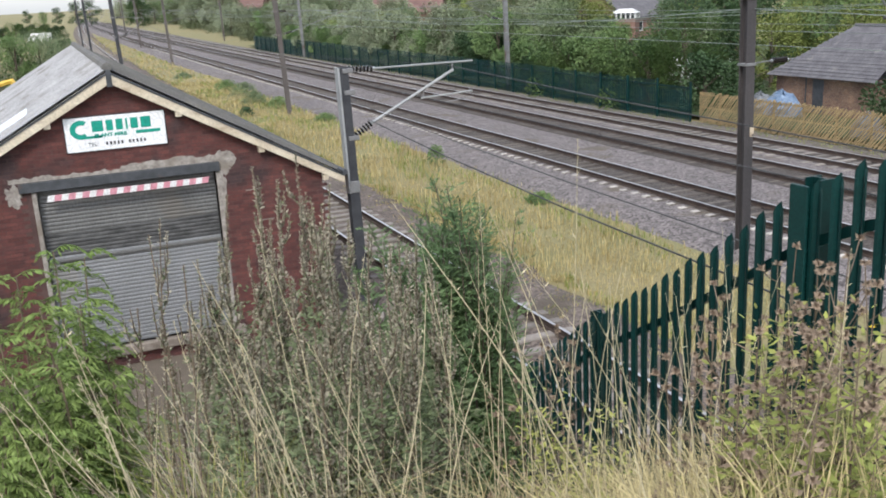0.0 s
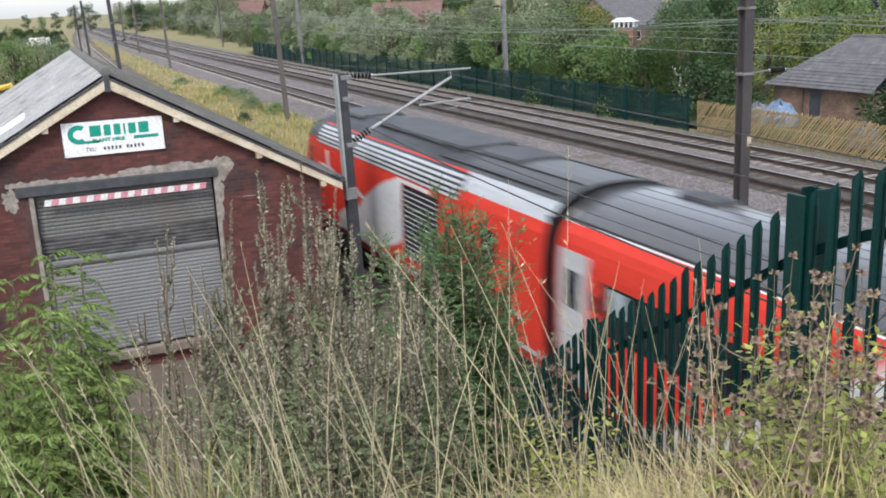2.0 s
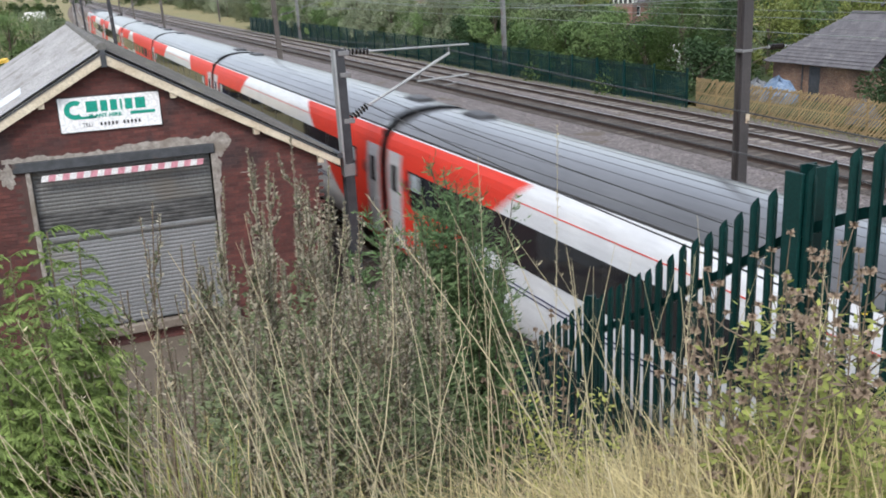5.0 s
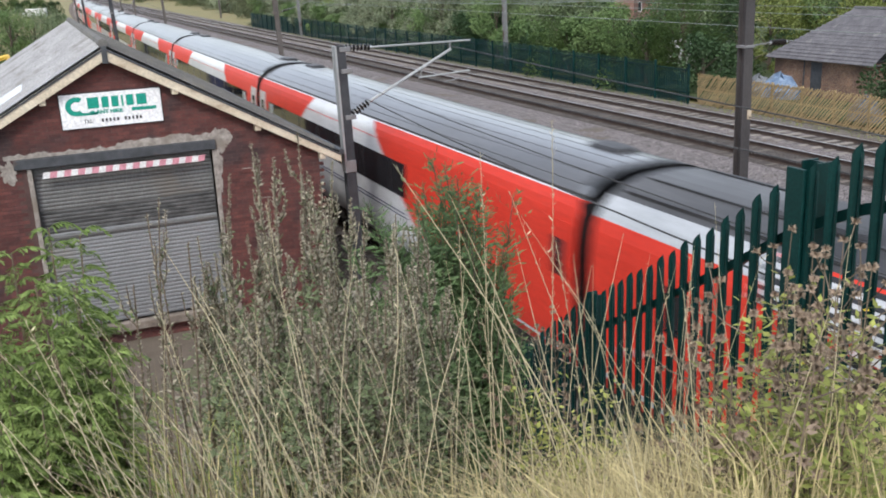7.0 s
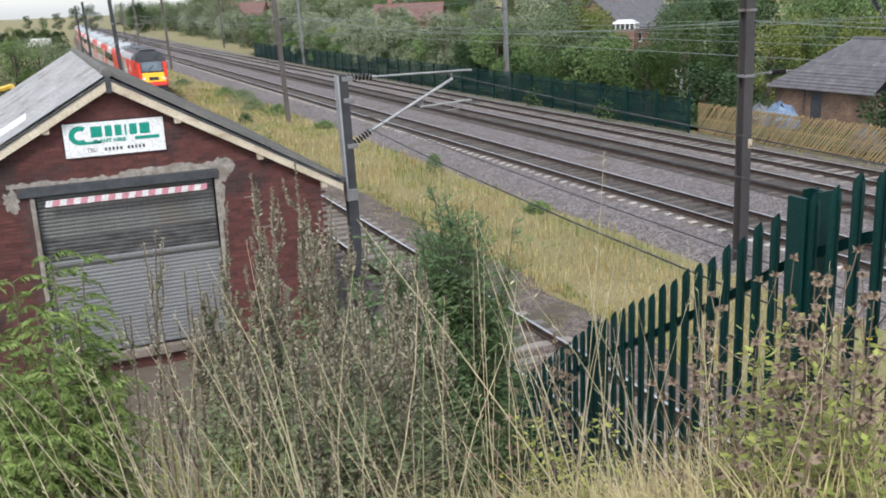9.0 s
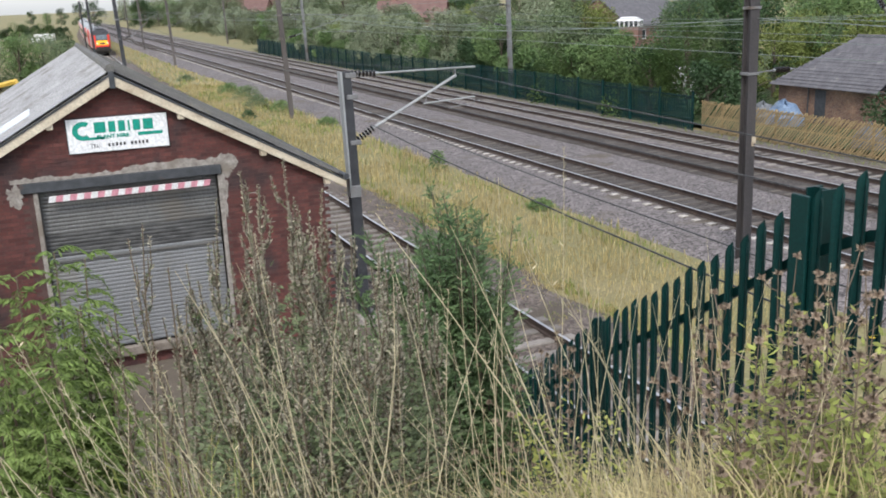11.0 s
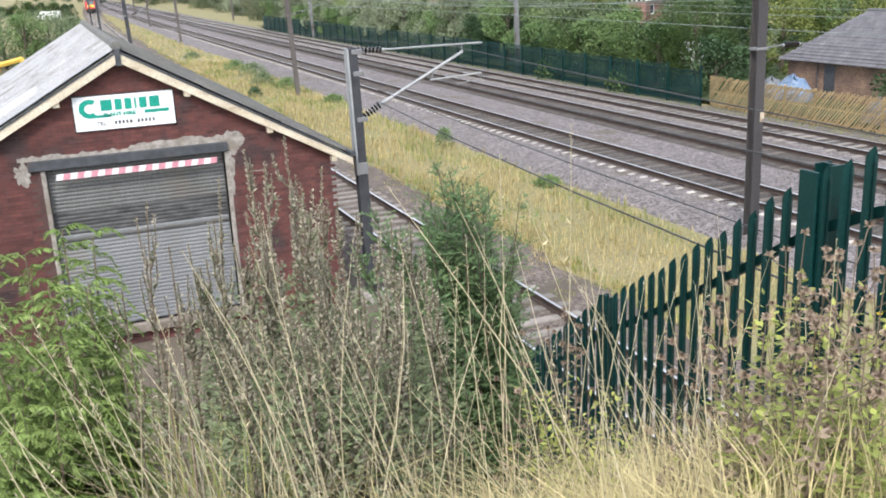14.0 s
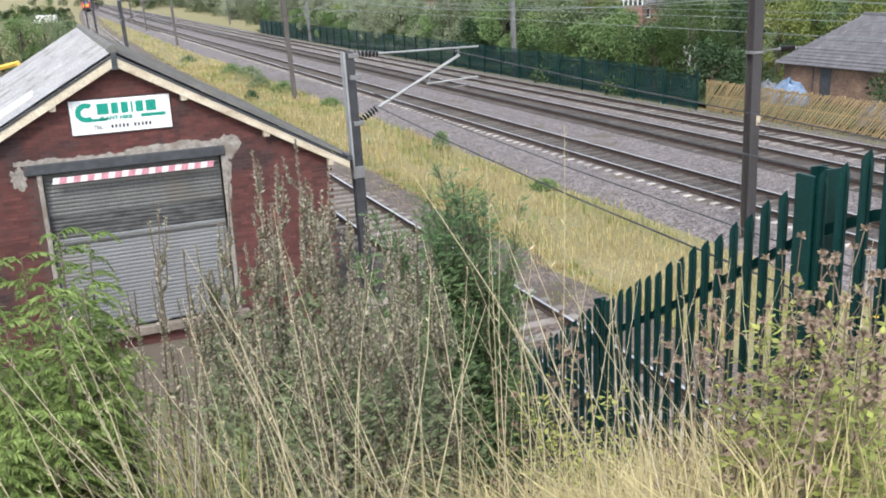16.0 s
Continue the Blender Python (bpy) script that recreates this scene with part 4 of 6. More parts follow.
def build_trellis():
    t = thing("trellis_fence", "yellow larch trellis fence of slanting slats", "fence")
    x, ya, yb, zb, zt = 29.75, 15.0, 38.3, -0.22, 1.22
    me = Geo().box(-0.012, -0.03, -0.98, 0.012, 0.03, 0.98, "trellis").mesh("slat")
    y = ya + 0.7
    i = 0
    while y < yb - 0.6:
        part("slat", me, t, at=pose(x + 0.013 * (i % 2), y, (zb + zt) / 2, 42 + 2 * math.sin(i * 1.7), 0, 0))
        y += 0.16
        i += 1
    for j in range(1, 9):
        za = zb + 0.05 + 0.165 * j
        ln = (zt + 0.03 - za) / math.cos(radians(42))
        part("slat", Geo().box(-0.012, -0.03, 0, 0.012, 0.03, ln, "trellis").mesh("short_slat"), t, at=pose(x, yb, za, 42, 0, 0))
    for z in (zb + 0.15, (zb + zt) / 2, zt - 0.1):
        part("rail", Geo().box(x + 0.03, ya, z - 0.03, x + 0.07, yb, z + 0.03, "trellis", 0.004), t)
    y = ya
    while y <= yb + 0.1:
        part("post", Geo().box(x + 0.05, y - 0.04, -0.32, x + 0.13, y + 0.04, zt + 0.05, "trellis", 0.006), t)
        y += 1.82
    return t


def build_hut():
    hut = thing("outbuilding", "small old brick outbuilding with a hipped slate roof", "outbuilding")
    x0, x1, y0, y1, ze = 34.6, 39.5, 32.2, 38.4, 1.75
    for a, b, c, d in ((x0, x0 + 0.25, y0, y1), (x1 - 0.25, x1, y0, y1), (x0 + 0.25, x1 - 0.25, y1 - 0.25, y1), (x0 + 0.25, x1 - 0.25, y0, y0 + 0.25)):
        part("wall", Geo().box(a, c, -0.1, b, d, ze, "brick_hut"), hut)
    part("doorway", Geo().box(x0 - 0.01, 35.2, -0.1, x0 + 0.02, 35.9, 1.6, "steel_dark"), hut, "dark plank door")
    part("downpipe", Geo().tube([(x0 - 0.06, 36.3, -0.1), (x0 - 0.06, 36.3, ze)], 0.035, "steel_dark", 6), hut)
    # slates laid in courses on the near slope, plain planes behind
    ex, zr, xr = 0.35, 4.0, 37.0
    yl, yh = y1 + ex, y1 - 2.6
    rows = 16
    for r in range(rows):
        t0, t1 = r / rows, (r + 1) / rows
        xa, xb = x0 - ex + (xr - x0 + ex) * t0, x0 - ex + (xr - x0 + ex) * t1 + 0.06
        za, zb = ze - 0.05 + (zr - ze) * t0, ze - 0.05 + (zr - ze) * t1
        ya, yb = y0 - ex, yl + (yh - yl) * t0
        n = int((yb - ya) / 0.33)
        for k in range(n):
            c, d = ya + (yb - ya) * k / n + 0.006, ya + (yb - ya) * (k + 1) / n - 0.006
            o = 0.012 * ((k * 3 + r) % 3)
            g = Geo().add([(xa - o, c, za + 0.022), (xa - o, d, za + 0.022), (xb, d, zb + 0.012), (xb, c, zb + 0.012), (xa - o, c, za + 0.012), (xa - o, d, za + 0.012)], [(0, 3, 2, 1), (0, 1, 5, 4)], "slate")
            part("slate", g, hut)
    g = Geo()
    g.add([(x0 - ex, y0 - ex, ze - 0.06), (x0 - ex, yl, ze - 0.06), (xr, yh, zr - 0.01), (xr, y0 - ex, zr - 0.01), (x1 + ex, yl, ze - 0.06), (x1 + ex, y0 - ex, ze - 0.06)], [(0, 3, 2, 1), (1, 2, 4), (2, 3, 5, 4), (0, 1, 4, 5)], "slate")
    part("roof_deck", g, hut)
    part("ridge", Geo().tube([(xr, y0 - ex, zr + 0.03), (xr, yh, zr + 0.03)], 0.07, "slate", 6), hut)
    return hut


build_far_fence()
build_trellis()
build_hut()


def build_tarp(name, x, y, z, sx, sy, sz, key, label):
    g = Geo()
    n, m = 14, 8
    v = [tuple((x + math.cos(2 * math.pi * i / n) * sx * (1 - (j / m) ** 2) ** 0.5 * (1 + 0.25 * noise.noise((i * 0.9, j * 0.7, sx))), y + math.sin(2 * math.pi * i / n) * sy * (1 - (j / m) ** 2) ** 0.5, z + sz * j / m * (1 + 0.25 * noise.noise((i * 0.8, j, 2))))) for j in range(m + 1) for i in range(n)]
    f = [(j * n + i, j * n + (i + 1) % n, (j + 1) * n + (i + 1) % n, (j + 1) * n + i) for j in range(m) for i in range(n)]
    g.add(v, f, key)
    return solo(name, g, label, "tarpaulin")


build_tarp("tarpaulin", 33.4, 36.6, -0.1, 0.7, 1.2, 1.15, "tarp_blue", "heap covered with a crumpled blue tarpaulin")
build_tarp("tarpaulin", 33.2, 37.9, -0.1, 0.6, 0.9, 1.0, "tarp_grey", "heap covered with a grey tarpaulin")
build_tarp("tarpaulin", 31.2, 29.2, -0.1, 0.6, 0.8, 1.0, "tarp_grey", "pale bags heaped behind the trellis")


# ---- the train ----
HALF = 1.37


def profile():
    """Half of a coach's outline from the sill up to the middle of the roof."""
    pts = [(1.22, 0.72), (1.33, 0.95), (1.365, 1.3), (1.37, 1.7), (1.37, 2.1), (1.365, 2.5), (1.345, 2.85), (1.31, 3.1), (1.25, 3.28), (1.15, 3.43), (1.0, 3.57), (0.8, 3.68), (0.55, 3.76), (0.28, 3.80), (0.0, 3.81)]
    return pts


def lofted(length, step, paint, ztop=None, narrow=None, short=0.0):
    """The shell of a car: the outline drawn along y, its faces painted by their place."""
    half = profile()
    ring = [(-x, z) for x, z in half] + [(x, z) for x, z in reversed(half[:-1])]
    n = int(length / step)
    ys = [-length / 2 + (length - short) * i / n for i in range(n + 1)]
    g, v = Geo(), []
    for y in ys:
        zt = ztop(y) if ztop else 9
        nx = narrow(y) if narrow else 1
        for x, z in ring:
            v.append((x * nx, y, min(z, zt)))
    k = len(ring)
    g.add(v, [], "t_red")
    for j in range(n):
        for i in range(k - 1):
            f = (j * k + i, j * k + i + 1, (j + 1) * k + i + 1, (j + 1) * k + i)
            c = [sum(v[q][d] for q in f) / 4 for d in range(3)]
            g.f.append(f), g.m.append(g.slot(paint(*c)))
    for j, rev in ((0, False), (n, True)):
        f = tuple(range(j * k, j * k + k))
        g.f.append(f[::-1] if rev else f), g.m.append(g.slot("t_black"))
    return g


def running_gear(car, length, centres):
    part("underframe", Geo().box(-1.15, -length / 2 + 0.3, 0.5, 1.15, length / 2 - 0.3, 0.95, "t_under", 0.05), car, "grimy black underframe")
    for c in (-3.5, 0, 3.2):
        part("equipment_box", Geo().box(-1.2, c - 1.1, 0.3, 1.2, c + 1.1, 0.75, "t_under", 0.06), car)
    for c in centres:
        b = part("bogie", Geo().box(-1.1, c - 1.75, 0.42, -0.9, c + 1.75, 0.68, "t_under", 0.04).box(0.9, c - 1.75, 0.42, 1.1, c + 1.75, 0.68, "t_under", 0.04).box(-0.9, c - 0.3, 0.4, 0.9, c + 0.3, 0.62, "t_under", 0.04), car, "grimy bogie frame")
        for o in (-1.3, 1.3):
            for sx in (-1, 1):
                part("wheel", Geo().tube([(sx * 0.69, c + o, 0.457), (sx * 0.82, c + o, 0.457)], 0.457, "t_under", 18), b)
    for e in (-1, 1):
        part("coupling", Geo().box(-0.15, e * length / 2 - 0.12, 0.75, 0.15, e * length / 2 + 0.12, 1.05, "t_under", 0.02), car)


def gangway(car, y, s):
    part("gangway", Geo().box(-0.62, min(y, y + s * 0.22), 1.0, 0.62, max(y, y + s * 0.22), 3.25, "t_black", 0.05), car, "black rubber gangway")


def side_x(z):
    p = profile()
    for (a, za), (b, zb) in zip(p, p[1:]):
        if za <= z <= zb:
            return a + (b - a) * (z - za) / (zb - za)
    return 1.37


def panel(y0, y1, z0, z1, s, key, off=0.012, slant0=0.0, slant1=0.0, bands=4):
    """A flush panel that follows the car's side."""
    g, v = Geo(), []
    for i in range(bands + 1):
        z = z0 + (z1 - z0) * i / bands
        t = i / bands
        for y in (y0 + slant0 * t, y1 + slant1 * t):
            v += [(s * (side_x(z) + off), y, z), (s * (side_x(z) - 0.02), y, z)]
    f = []
    for i in range(bands):
        a = i * 4
        f += [(a, a + 2, a + 6, a + 4), (a, a + 4, a + 5, a + 1), (a + 2, a + 3, a + 7, a + 6)]
    f += [(0, 1, 3, 2), (4 * bands, 4 * bands + 2, 4 * bands + 3, 4 * bands + 1)]
    if s < 0:
        f = [q[::-1] for q in f]
    return g.add(v, f, key)


COACH_L = 20.8


def sweep(s, z0, z1, lo, hi, key, off=0.006, bands=20):
    """A painted field on a car's side between two curves y(z)."""
    g, v = Geo(), []
    for i in range(bands + 1):
        z = z0 + (z1 - z0) * i / bands
        x = s * (side_x(z) + off)
        v += [(x, lo(z), z), (x, hi(z), z)]
    f = [(2 * i, 2 * i + 1, 2 * i + 3, 2 * i + 2) for i in range(bands)]
    return g.add(v, [q[::-1] for q in f] if s > 0 else f, key)


def curve(*knots):
    return lambda z: float(np.interp(z, [k[0] for k in knots], [k[1] for k in knots]))


RED_END = curve((0.7, 1.9), (1.0, 2.4), (1.3, 3.0), (1.6, 3.7), (2.0, 4.3), (2.7, 5.3), (3.05, 5.85), (3.45, 6.5))


def build_coach(buffet=False, van=False, blunt=False):
    car = thing("passenger_coach", "red express coach with separate windows and grey roof" if buffet else "white express coach with red swept ends, black window band, grey roof", "railway coach", "coaches of the train")
    L2 = COACH_L / 2
    def paint(x, y, z):
        if z > 3.46:
            return "t_soot" if abs(y) > L2 - 0.35 and z > 3.5 else "t_roof"
        return "t_white"
    part("body", lofted(COACH_L, 0.35, paint), car, smooth=True)
    for x in (-1.0, -0.78, -0.52, -0.26, 0.0, 0.26, 0.52, 0.78, 1.0):
        z = np.interp(abs(x), [0.0, 0.28, 0.55, 0.8, 1.0, 1.15], [3.81, 3.80, 3.76, 3.68, 3.57, 3.43])
        part("roof_rib", Geo().box(x - 0.008, -L2 + 0.3, z - 0.02, x + 0.008, L2 - 0.3, z + 0.003, "t_rib"), car)
    # the rear red field reaches further on the van and the buffet
    long_rear = curve((0.7, 9.3), (1.1, 9.6), (1.6, 10.0), (2.46, 10.8), (2.92, 11.5), (3.25, 12.2), (3.45, 12.6))
    blunt_rear = curve((0.7, 6.6), (1.0, 6.5), (1.43, 5.9), (1.72, 5.2), (2.0, 4.7), (2.18, 4.2), (2.98, 3.0), (3.13, 2.8), (3.3, 2.3), (3.45, 1.6))
    def rear_edge(z):
        if blunt:
            return -L2 + blunt_rear(z)
        return -L2 + (long_rear(z) if buffet else RED_END(z) + (2.9 if van else 0.0))
    for s in (-1, 1):
        # red stops below the gutter; the white strip left above is painted sky glare
        part("red_end", sweep(s, 0.74, 3.41, lambda z: L2 - RED_END(z), lambda z: L2, "t_red"), car, "red painted end sweep")
        part("red_end", sweep(s, 0.74, 3.41, lambda z: -L2, rear_edge, "t_red"), car, "red painted end sweep")
        b0 = -L2 + (12.3 if buffet else 7.0 if van else 1.75)
        part("window_band", panel(b0, L2 - 1.35, 2.04, 2.78, s, "t_glass", slant0=-0.06, slant1=0.06), car, "continuous black window band")
        y = L2 - 3.4
        while y > b0 + 0.6:
            part("window_bar", panel(y, y + 0.10, 2.05, 2.77, s, "t_black", 0.016), car)
            y -= 1.9
        # paler pane laid over the start of the window band
        part("blind", panel(L2 - 1.95, L2 - 1.5, 2.40, 2.74, s, "t_blind", 0.018), car, "pale blind behind the glass")
        if buffet:
            for k in range(5):
                y = -L2 + 2.65 + 1.96 * k
                part("window", panel(y, y + 1.52, 2.22, 2.74, s, "t_glass"), car, "tinted window")
            part("window", panel(-L2 + 1.55, -L2 + 2.05, 2.22, 2.74, s, "t_glass"), car, "small tinted window")
        elif not van:
            for za, zb in ((2.10, 2.36), (2.42, 2.74)):
                part("blind", panel(-L2 + 1.85, -L2 + 2.32, za, zb, s, "t_blind", 0.018), car, "pale blind behind the glass")
        for z in (1.58, 1.66):
            part("side_line", panel(rear_edge(z) + 0.4, L2 - RED_END(z) - 0.4, z, z + 0.025, s, "t_navy", 0.008, bands=1), car)
        part("side_line", panel(rear_edge(3.1) + 0.05, L2 - RED_END(3.1) - 0.05, 3.09, 3.105, s, "t_red", 0.007, bands=1), car)
        for e in (-1, 1):
            y = e * (L2 - 0.50)
            plain = e < 0 and (van or buffet)
            d = part("door", panel(y - 0.41, y + 0.41, 0.98, 3.04, s, "t_red" if plain else "t_silver", 0.014, bands=8), car, "red luggage door" if plain else "pale grey passenger door")
            part("door_window", panel(y - 0.17, y + 0.17, 2.18, 2.76, s, "t_glass", 0.02), d)
            if not plain:
                part("door_ledge", panel(y - 0.34, y + 0.34, 1.72, 1.76, s, "t_grey", 0.022, bands=1), d)
                part("small_window", panel(y - e * 0.62 - 0.09, y - e * 0.62 + 0.09, 2.3, 2.55, s, "t_black", 0.014), car)
        part("gutter", Geo().box(s * 1.135 - 0.02, -L2, 3.45, s * 1.135 + 0.02, L2, 3.475, "t_rib"), car)
    for py, ln, w in (((-6.5, 1.0, 0.25), (1.0, 1.6, 0.2), (5.4, 1.3, 0.35), (-3.2, 0.8, 0.2), (3.2, 2.0, 0.14)) if buffet else ((-L2 + 1.5, 0.9, 0.22), (L2 - 1.5, 0.9, 0.22))):
        part("roof_vent", Geo().box(0.25 - w, py - ln / 2, 3.74, 0.25 + w, py + ln / 2, 3.86, "t_soot", 0.05), car)
    for e in (-1, 1):
        gangway(car, e * L2, e)
        # black sheet that paints the shade in the gap between cars
        part("end_shade", Geo().box(-1.25, e * L2 - 0.012, 0.75, 1.25, e * L2 + 0.012, 3.4, "t_black"), car)
    running_gear(car, COACH_L, (-7.2, 7.2))
    return car


POWER_L = 16.3


def build_power_car():
    car = thing("power_car", "red wedge-nosed diesel power car with sooty roof and yellow nose", "locomotive", "power cars")
    L2 = POWER_L / 2
    def ztop(y):
        d = max(0.0, L2 - y)
        if d > 3.3:
            return 9
        if d > 1.85:
            return 2.92 + (3.82 - 2.92) * ((d - 1.85) / 1.45) ** 0.65
        if d > 1.25:
            return 2.19 + (2.92 - 2.19) * ((d - 1.25) / 0.6)
        if d > 0.62:
            return 1.49 + (2.19 - 1.49) * ((d - 0.62) / 0.63)
        if d > 0.46:
            return 1.36 + (1.49 - 1.36) * ((d - 0.46) / 0.16)
        return 1.2 + 0.16 * (max(0.0, d - 0.38) / 0.08) ** 0.5
    def narrow(y):
        d = max(0.0, L2 - y)
        return 1.0 if d > 4.0 else 0.45 + 0.55 * (d / 4.0) ** 0.40
    def paint(x, y, z):
        d = max(0.0, L2 - y)
        if d < 0.62:
            return "t_red" if z > 1.19 else "t_under"
        if 1.85 < d < 3.5 and z > min(ztop(y) - 0.14, 3.08):
            return "t_soot"
        if d <= 3.3:
            return "t_red" if z > 1.1 else "t_under"
        if z > 3.5:
            return "t_roof_dark" if d > 12.6 else "t_soot"
        # glare on the rear roof edge, painted as a light grey band
        if z > 3.3 and d > 12.9:
            return "t_grey"
        return "t_red"
    part("body", lofted(POWER_L, 0.05, paint, ztop, narrow, 0.38), car, smooth=False)
    # windscreen on the sloped face, black surround
    def slope_panel(d0, d1, w0, w1, key, lift):
        g, v = Geo(), []
        for i in range(6):
            d = d0 + (d1 - d0) * i / 5
            w = w0 + (w1 - w0) * i / 5
            z = ztop(L2 - d) + lift
            v += [(-w, L2 - d, z), (w, L2 - d, z), (-w, L2 - d, z - 0.05), (w, L2 - d, z - 0.05)]
        f = []
        for i in range(5):
            a = 4 * i
            f += [(a, a + 1, a + 5, a + 4), (a, a + 4, a + 6, a + 2), (a + 1, a + 3, a + 7, a + 5)]
        f += [(0, 2, 3, 1), (20, 21, 23, 22)]
        return g.add(v, f, key)
    part("windscreen_frame", slope_panel(1.20, 1.92, 0.84, 0.84, "t_black", 0.025), car, "black windscreen surround")
    part("windscreen", slope_panel(1.28, 1.83, 0.76, 0.77, "t_screen", 0.042), car, "large sloped windscreen")
    part("wiper", Geo().tube([(0.3, L2 - 1.3, ztop(L2 - 1.3) + 0.07), (-0.15, L2 - 1.6, ztop(L2 - 1.6) + 0.08)], 0.018, "t_black", 5), car)
    part("nose_panel", slope_panel(0.60, 1.19, 0.86, 0.80, "t_yellow", 0.02), car, "bright yellow nose panel")
    part("nose_grille", slope_panel(0.68, 0.90, 0.36, 0.36, "t_black", 0.035), car, "black central grille")
    for s in (-1, 1):
        part("headlight", Geo().tube([(s * 0.70, L2 - 0.90, ztop(L2 - 0.80) - 0.02), (s * 0.70, L2 - 0.76, ztop(L2 - 0.80) + 0.05)], 0.10, "t_white", 12), car, "round headlamp")
        part("tail_lamp", Geo().tube([(s * 0.90, L2 - 1.05, ztop(L2 - 0.80) - 0.08), (s * 0.90, L2 - 0.74, ztop(L2 - 0.80) - 0.04)], 0.09, "t_grey", 12), car, "small tail lamp")
        part("cab_door", panel(L2 - 5.2, L2 - 4.6, 1.05, 2.95, s, "t_red", 0.012, bands=6), car, "red cab door")
        part("cab_window", panel(L2 - 2.75, L2 - 2.3, 2.35, 2.80, s * 0.905, "t_glass", 0.012), car)
        # long slatted intake along the roof edge
        intake = part("intake", panel(L2 - 13.0, L2 - 3.45, 3.06, 3.54, s, "t_black", 0.008, bands=12), car, "long black slatted intake")
        # the slats are pale because the glare on them is painted in
        for k in range(5):
            z = 3.07 + 0.095 * k
            part("intake_slat", panel(L2 - 12.95, L2 - 3.5, z, z + 0.045, s, "t_silver", 0.02, bands=2), intake, "bright metal slat")
        grille = part("radiator_grille", panel(L2 - 12.1, L2 - 10.1, 1.35, 2.92, s, "t_black", 0.01, bands=6), car, "black slatted radiator grille")
        for k in range(14):
            z = 1.38 + 0.11 * k
            part("grille_slat", panel(L2 - 12.0, L2 - 10.2, z, z + 0.022, s, "t_grey", 0.022, bands=1), grille)
        # pale sweep ahead of the grille, with its hook
        front = curve((0.9, -4.1), (1.2, -4.9), (1.57, -5.7), (1.9, -7.1), (2.15, -7.4), (2.6, -8.4), (2.84, -9.1), (2.98, -9.7))
        back = curve((0.9, -6.6), (1.2, -8.6), (1.5, -9.7), (1.7, -10.05), (2.98, -10.05))
        part("white_sweep", sweep(s, 1.0, 2.98, lambda z: L2 + back(z), lambda z: L2 + front(z), "t_white"), car, "white painted sweep")
        part("white_sweep", sweep(s, 2.12, 2.32, lambda z: L2 - 7.6 + 3.0 * (z - 2.12), lambda z: L2 - 7.2 + 5.0 * (z - 2.12), "t_white", bands=6), car, "white painted hook")
        part("white_sweep", sweep(s, 2.935, 3.02, lambda z: L2 - 11.6, lambda z: L2 - 9.7, "t_white", bands=2), car, "white painted line")
        part("guard_window", panel(L2 - 14.6, L2 - 14.05, 2.18, 2.78, s, "t_glass", 0.014), car)
        part("grab_rail", Geo().tube([(s * 1.40, L2 - 15.6, 1.5), (s * 1.40, L2 - 14.8, 1.75)], 0.02, "t_silver", 5), car)
        # emblem as a plain pale shape
        e = Geo()
        for a, b, c, dd, sl in ((-5.2, -3.8, 2.28, 2.52, 0.1), (-4.75, -4.45, 2.45, 2.92, 0.2), (-5.2, -4.95, 2.0, 2.4, 0.0), (-4.2, -3.9, 2.05, 2.4, 0.2)):
            q = panel(L2 + a, L2 + b, c, dd, s, "t_pink", 0.012, sl, sl, 4)
            e.add(q.v, q.f, "t_pink")
        part("emblem", e, car, "pale painted emblem")
        part("sill_line", panel(-L2 + 0.2, L2 - 3.4, 0.98, 1.06, s, "t_grey", 0.01, bands=1), car)
    for py, ln, w in ((-1.0, 5.2, 0.62), (4.0, 2.2, 0.6), (-4.9, 1.6, 0.5)):
        part("roof_hatch", Geo().box(-w, py - ln / 2, 3.72, w, py + ln / 2, 3.845, "t_soot", 0.05), car, "sooty roof hatch")
    for x in (-0.9, -0.5, 0.5, 0.9):
        z = 3.81 - (abs(x) / 1.37) ** 2.4 * 0.47
        part("roof_rib", Geo().box(x - 0.02, -L2 + 0.2, z - 0.02, x + 0.02, -L2 + 5.0, z + 0.025, "t_soot"), car)
    part("valance", Geo().box(-0.92, L2 - 1.05, 0.32, 0.92, L2 - 0.42, 0.85, "t_under", 0.08), car, "black nose valance")
    gangway(car, -L2, -1)
    # black sheet for the shade of the gap behind the car
    part("end_shade", Geo().box(-1.25, -L2 - 0.012, 0.75, 1.25, -L2 + 0.012, 3.4, "t_black"), car)
    running_gear(car, POWER_L, (-5.2, 5.2))
    return car


PITCH = 21.2
# where the first coupling stands along the line
RUN = ((0.0, -62.7), (2.0, 12.4), (2.5, 31.1), (3.5, 68.9), (6.5, 182.8), (7.0, 202.2), (7.5, 221.3), (8.0, 240.9), (9.0, 283.5), (16.0, 558.0))
FRONT_CAR = build_power_car()
COACHES = []
white_coach = build_coach()
for k in range(9):
    if k == 2:
        COACHES.append(build_coach(buffet=True))
    elif k == 1:
        COACHES.append(build_coach(blunt=True))
    elif k == 8:
        COACHES.append(build_coach(van=True))
    elif k == 0:
        COACHES.append(white_coach)
    else:
        COACHES.append(copy_thing(white_coach, pose(0, 0, 0)))
REAR_CAR = copy_thing(FRONT_CAR, pose(0, 0, 0))


def car_pose(y, turned, bogie):
    a, b = line_near(y - bogie), line_near(y + bogie)
    yaw = -math.degrees(math.atan2(b - a, 2 * bogie))
    return pose((a + b) / 2, y, 0.0, 0, 0, yaw + (180 if turned else 0))


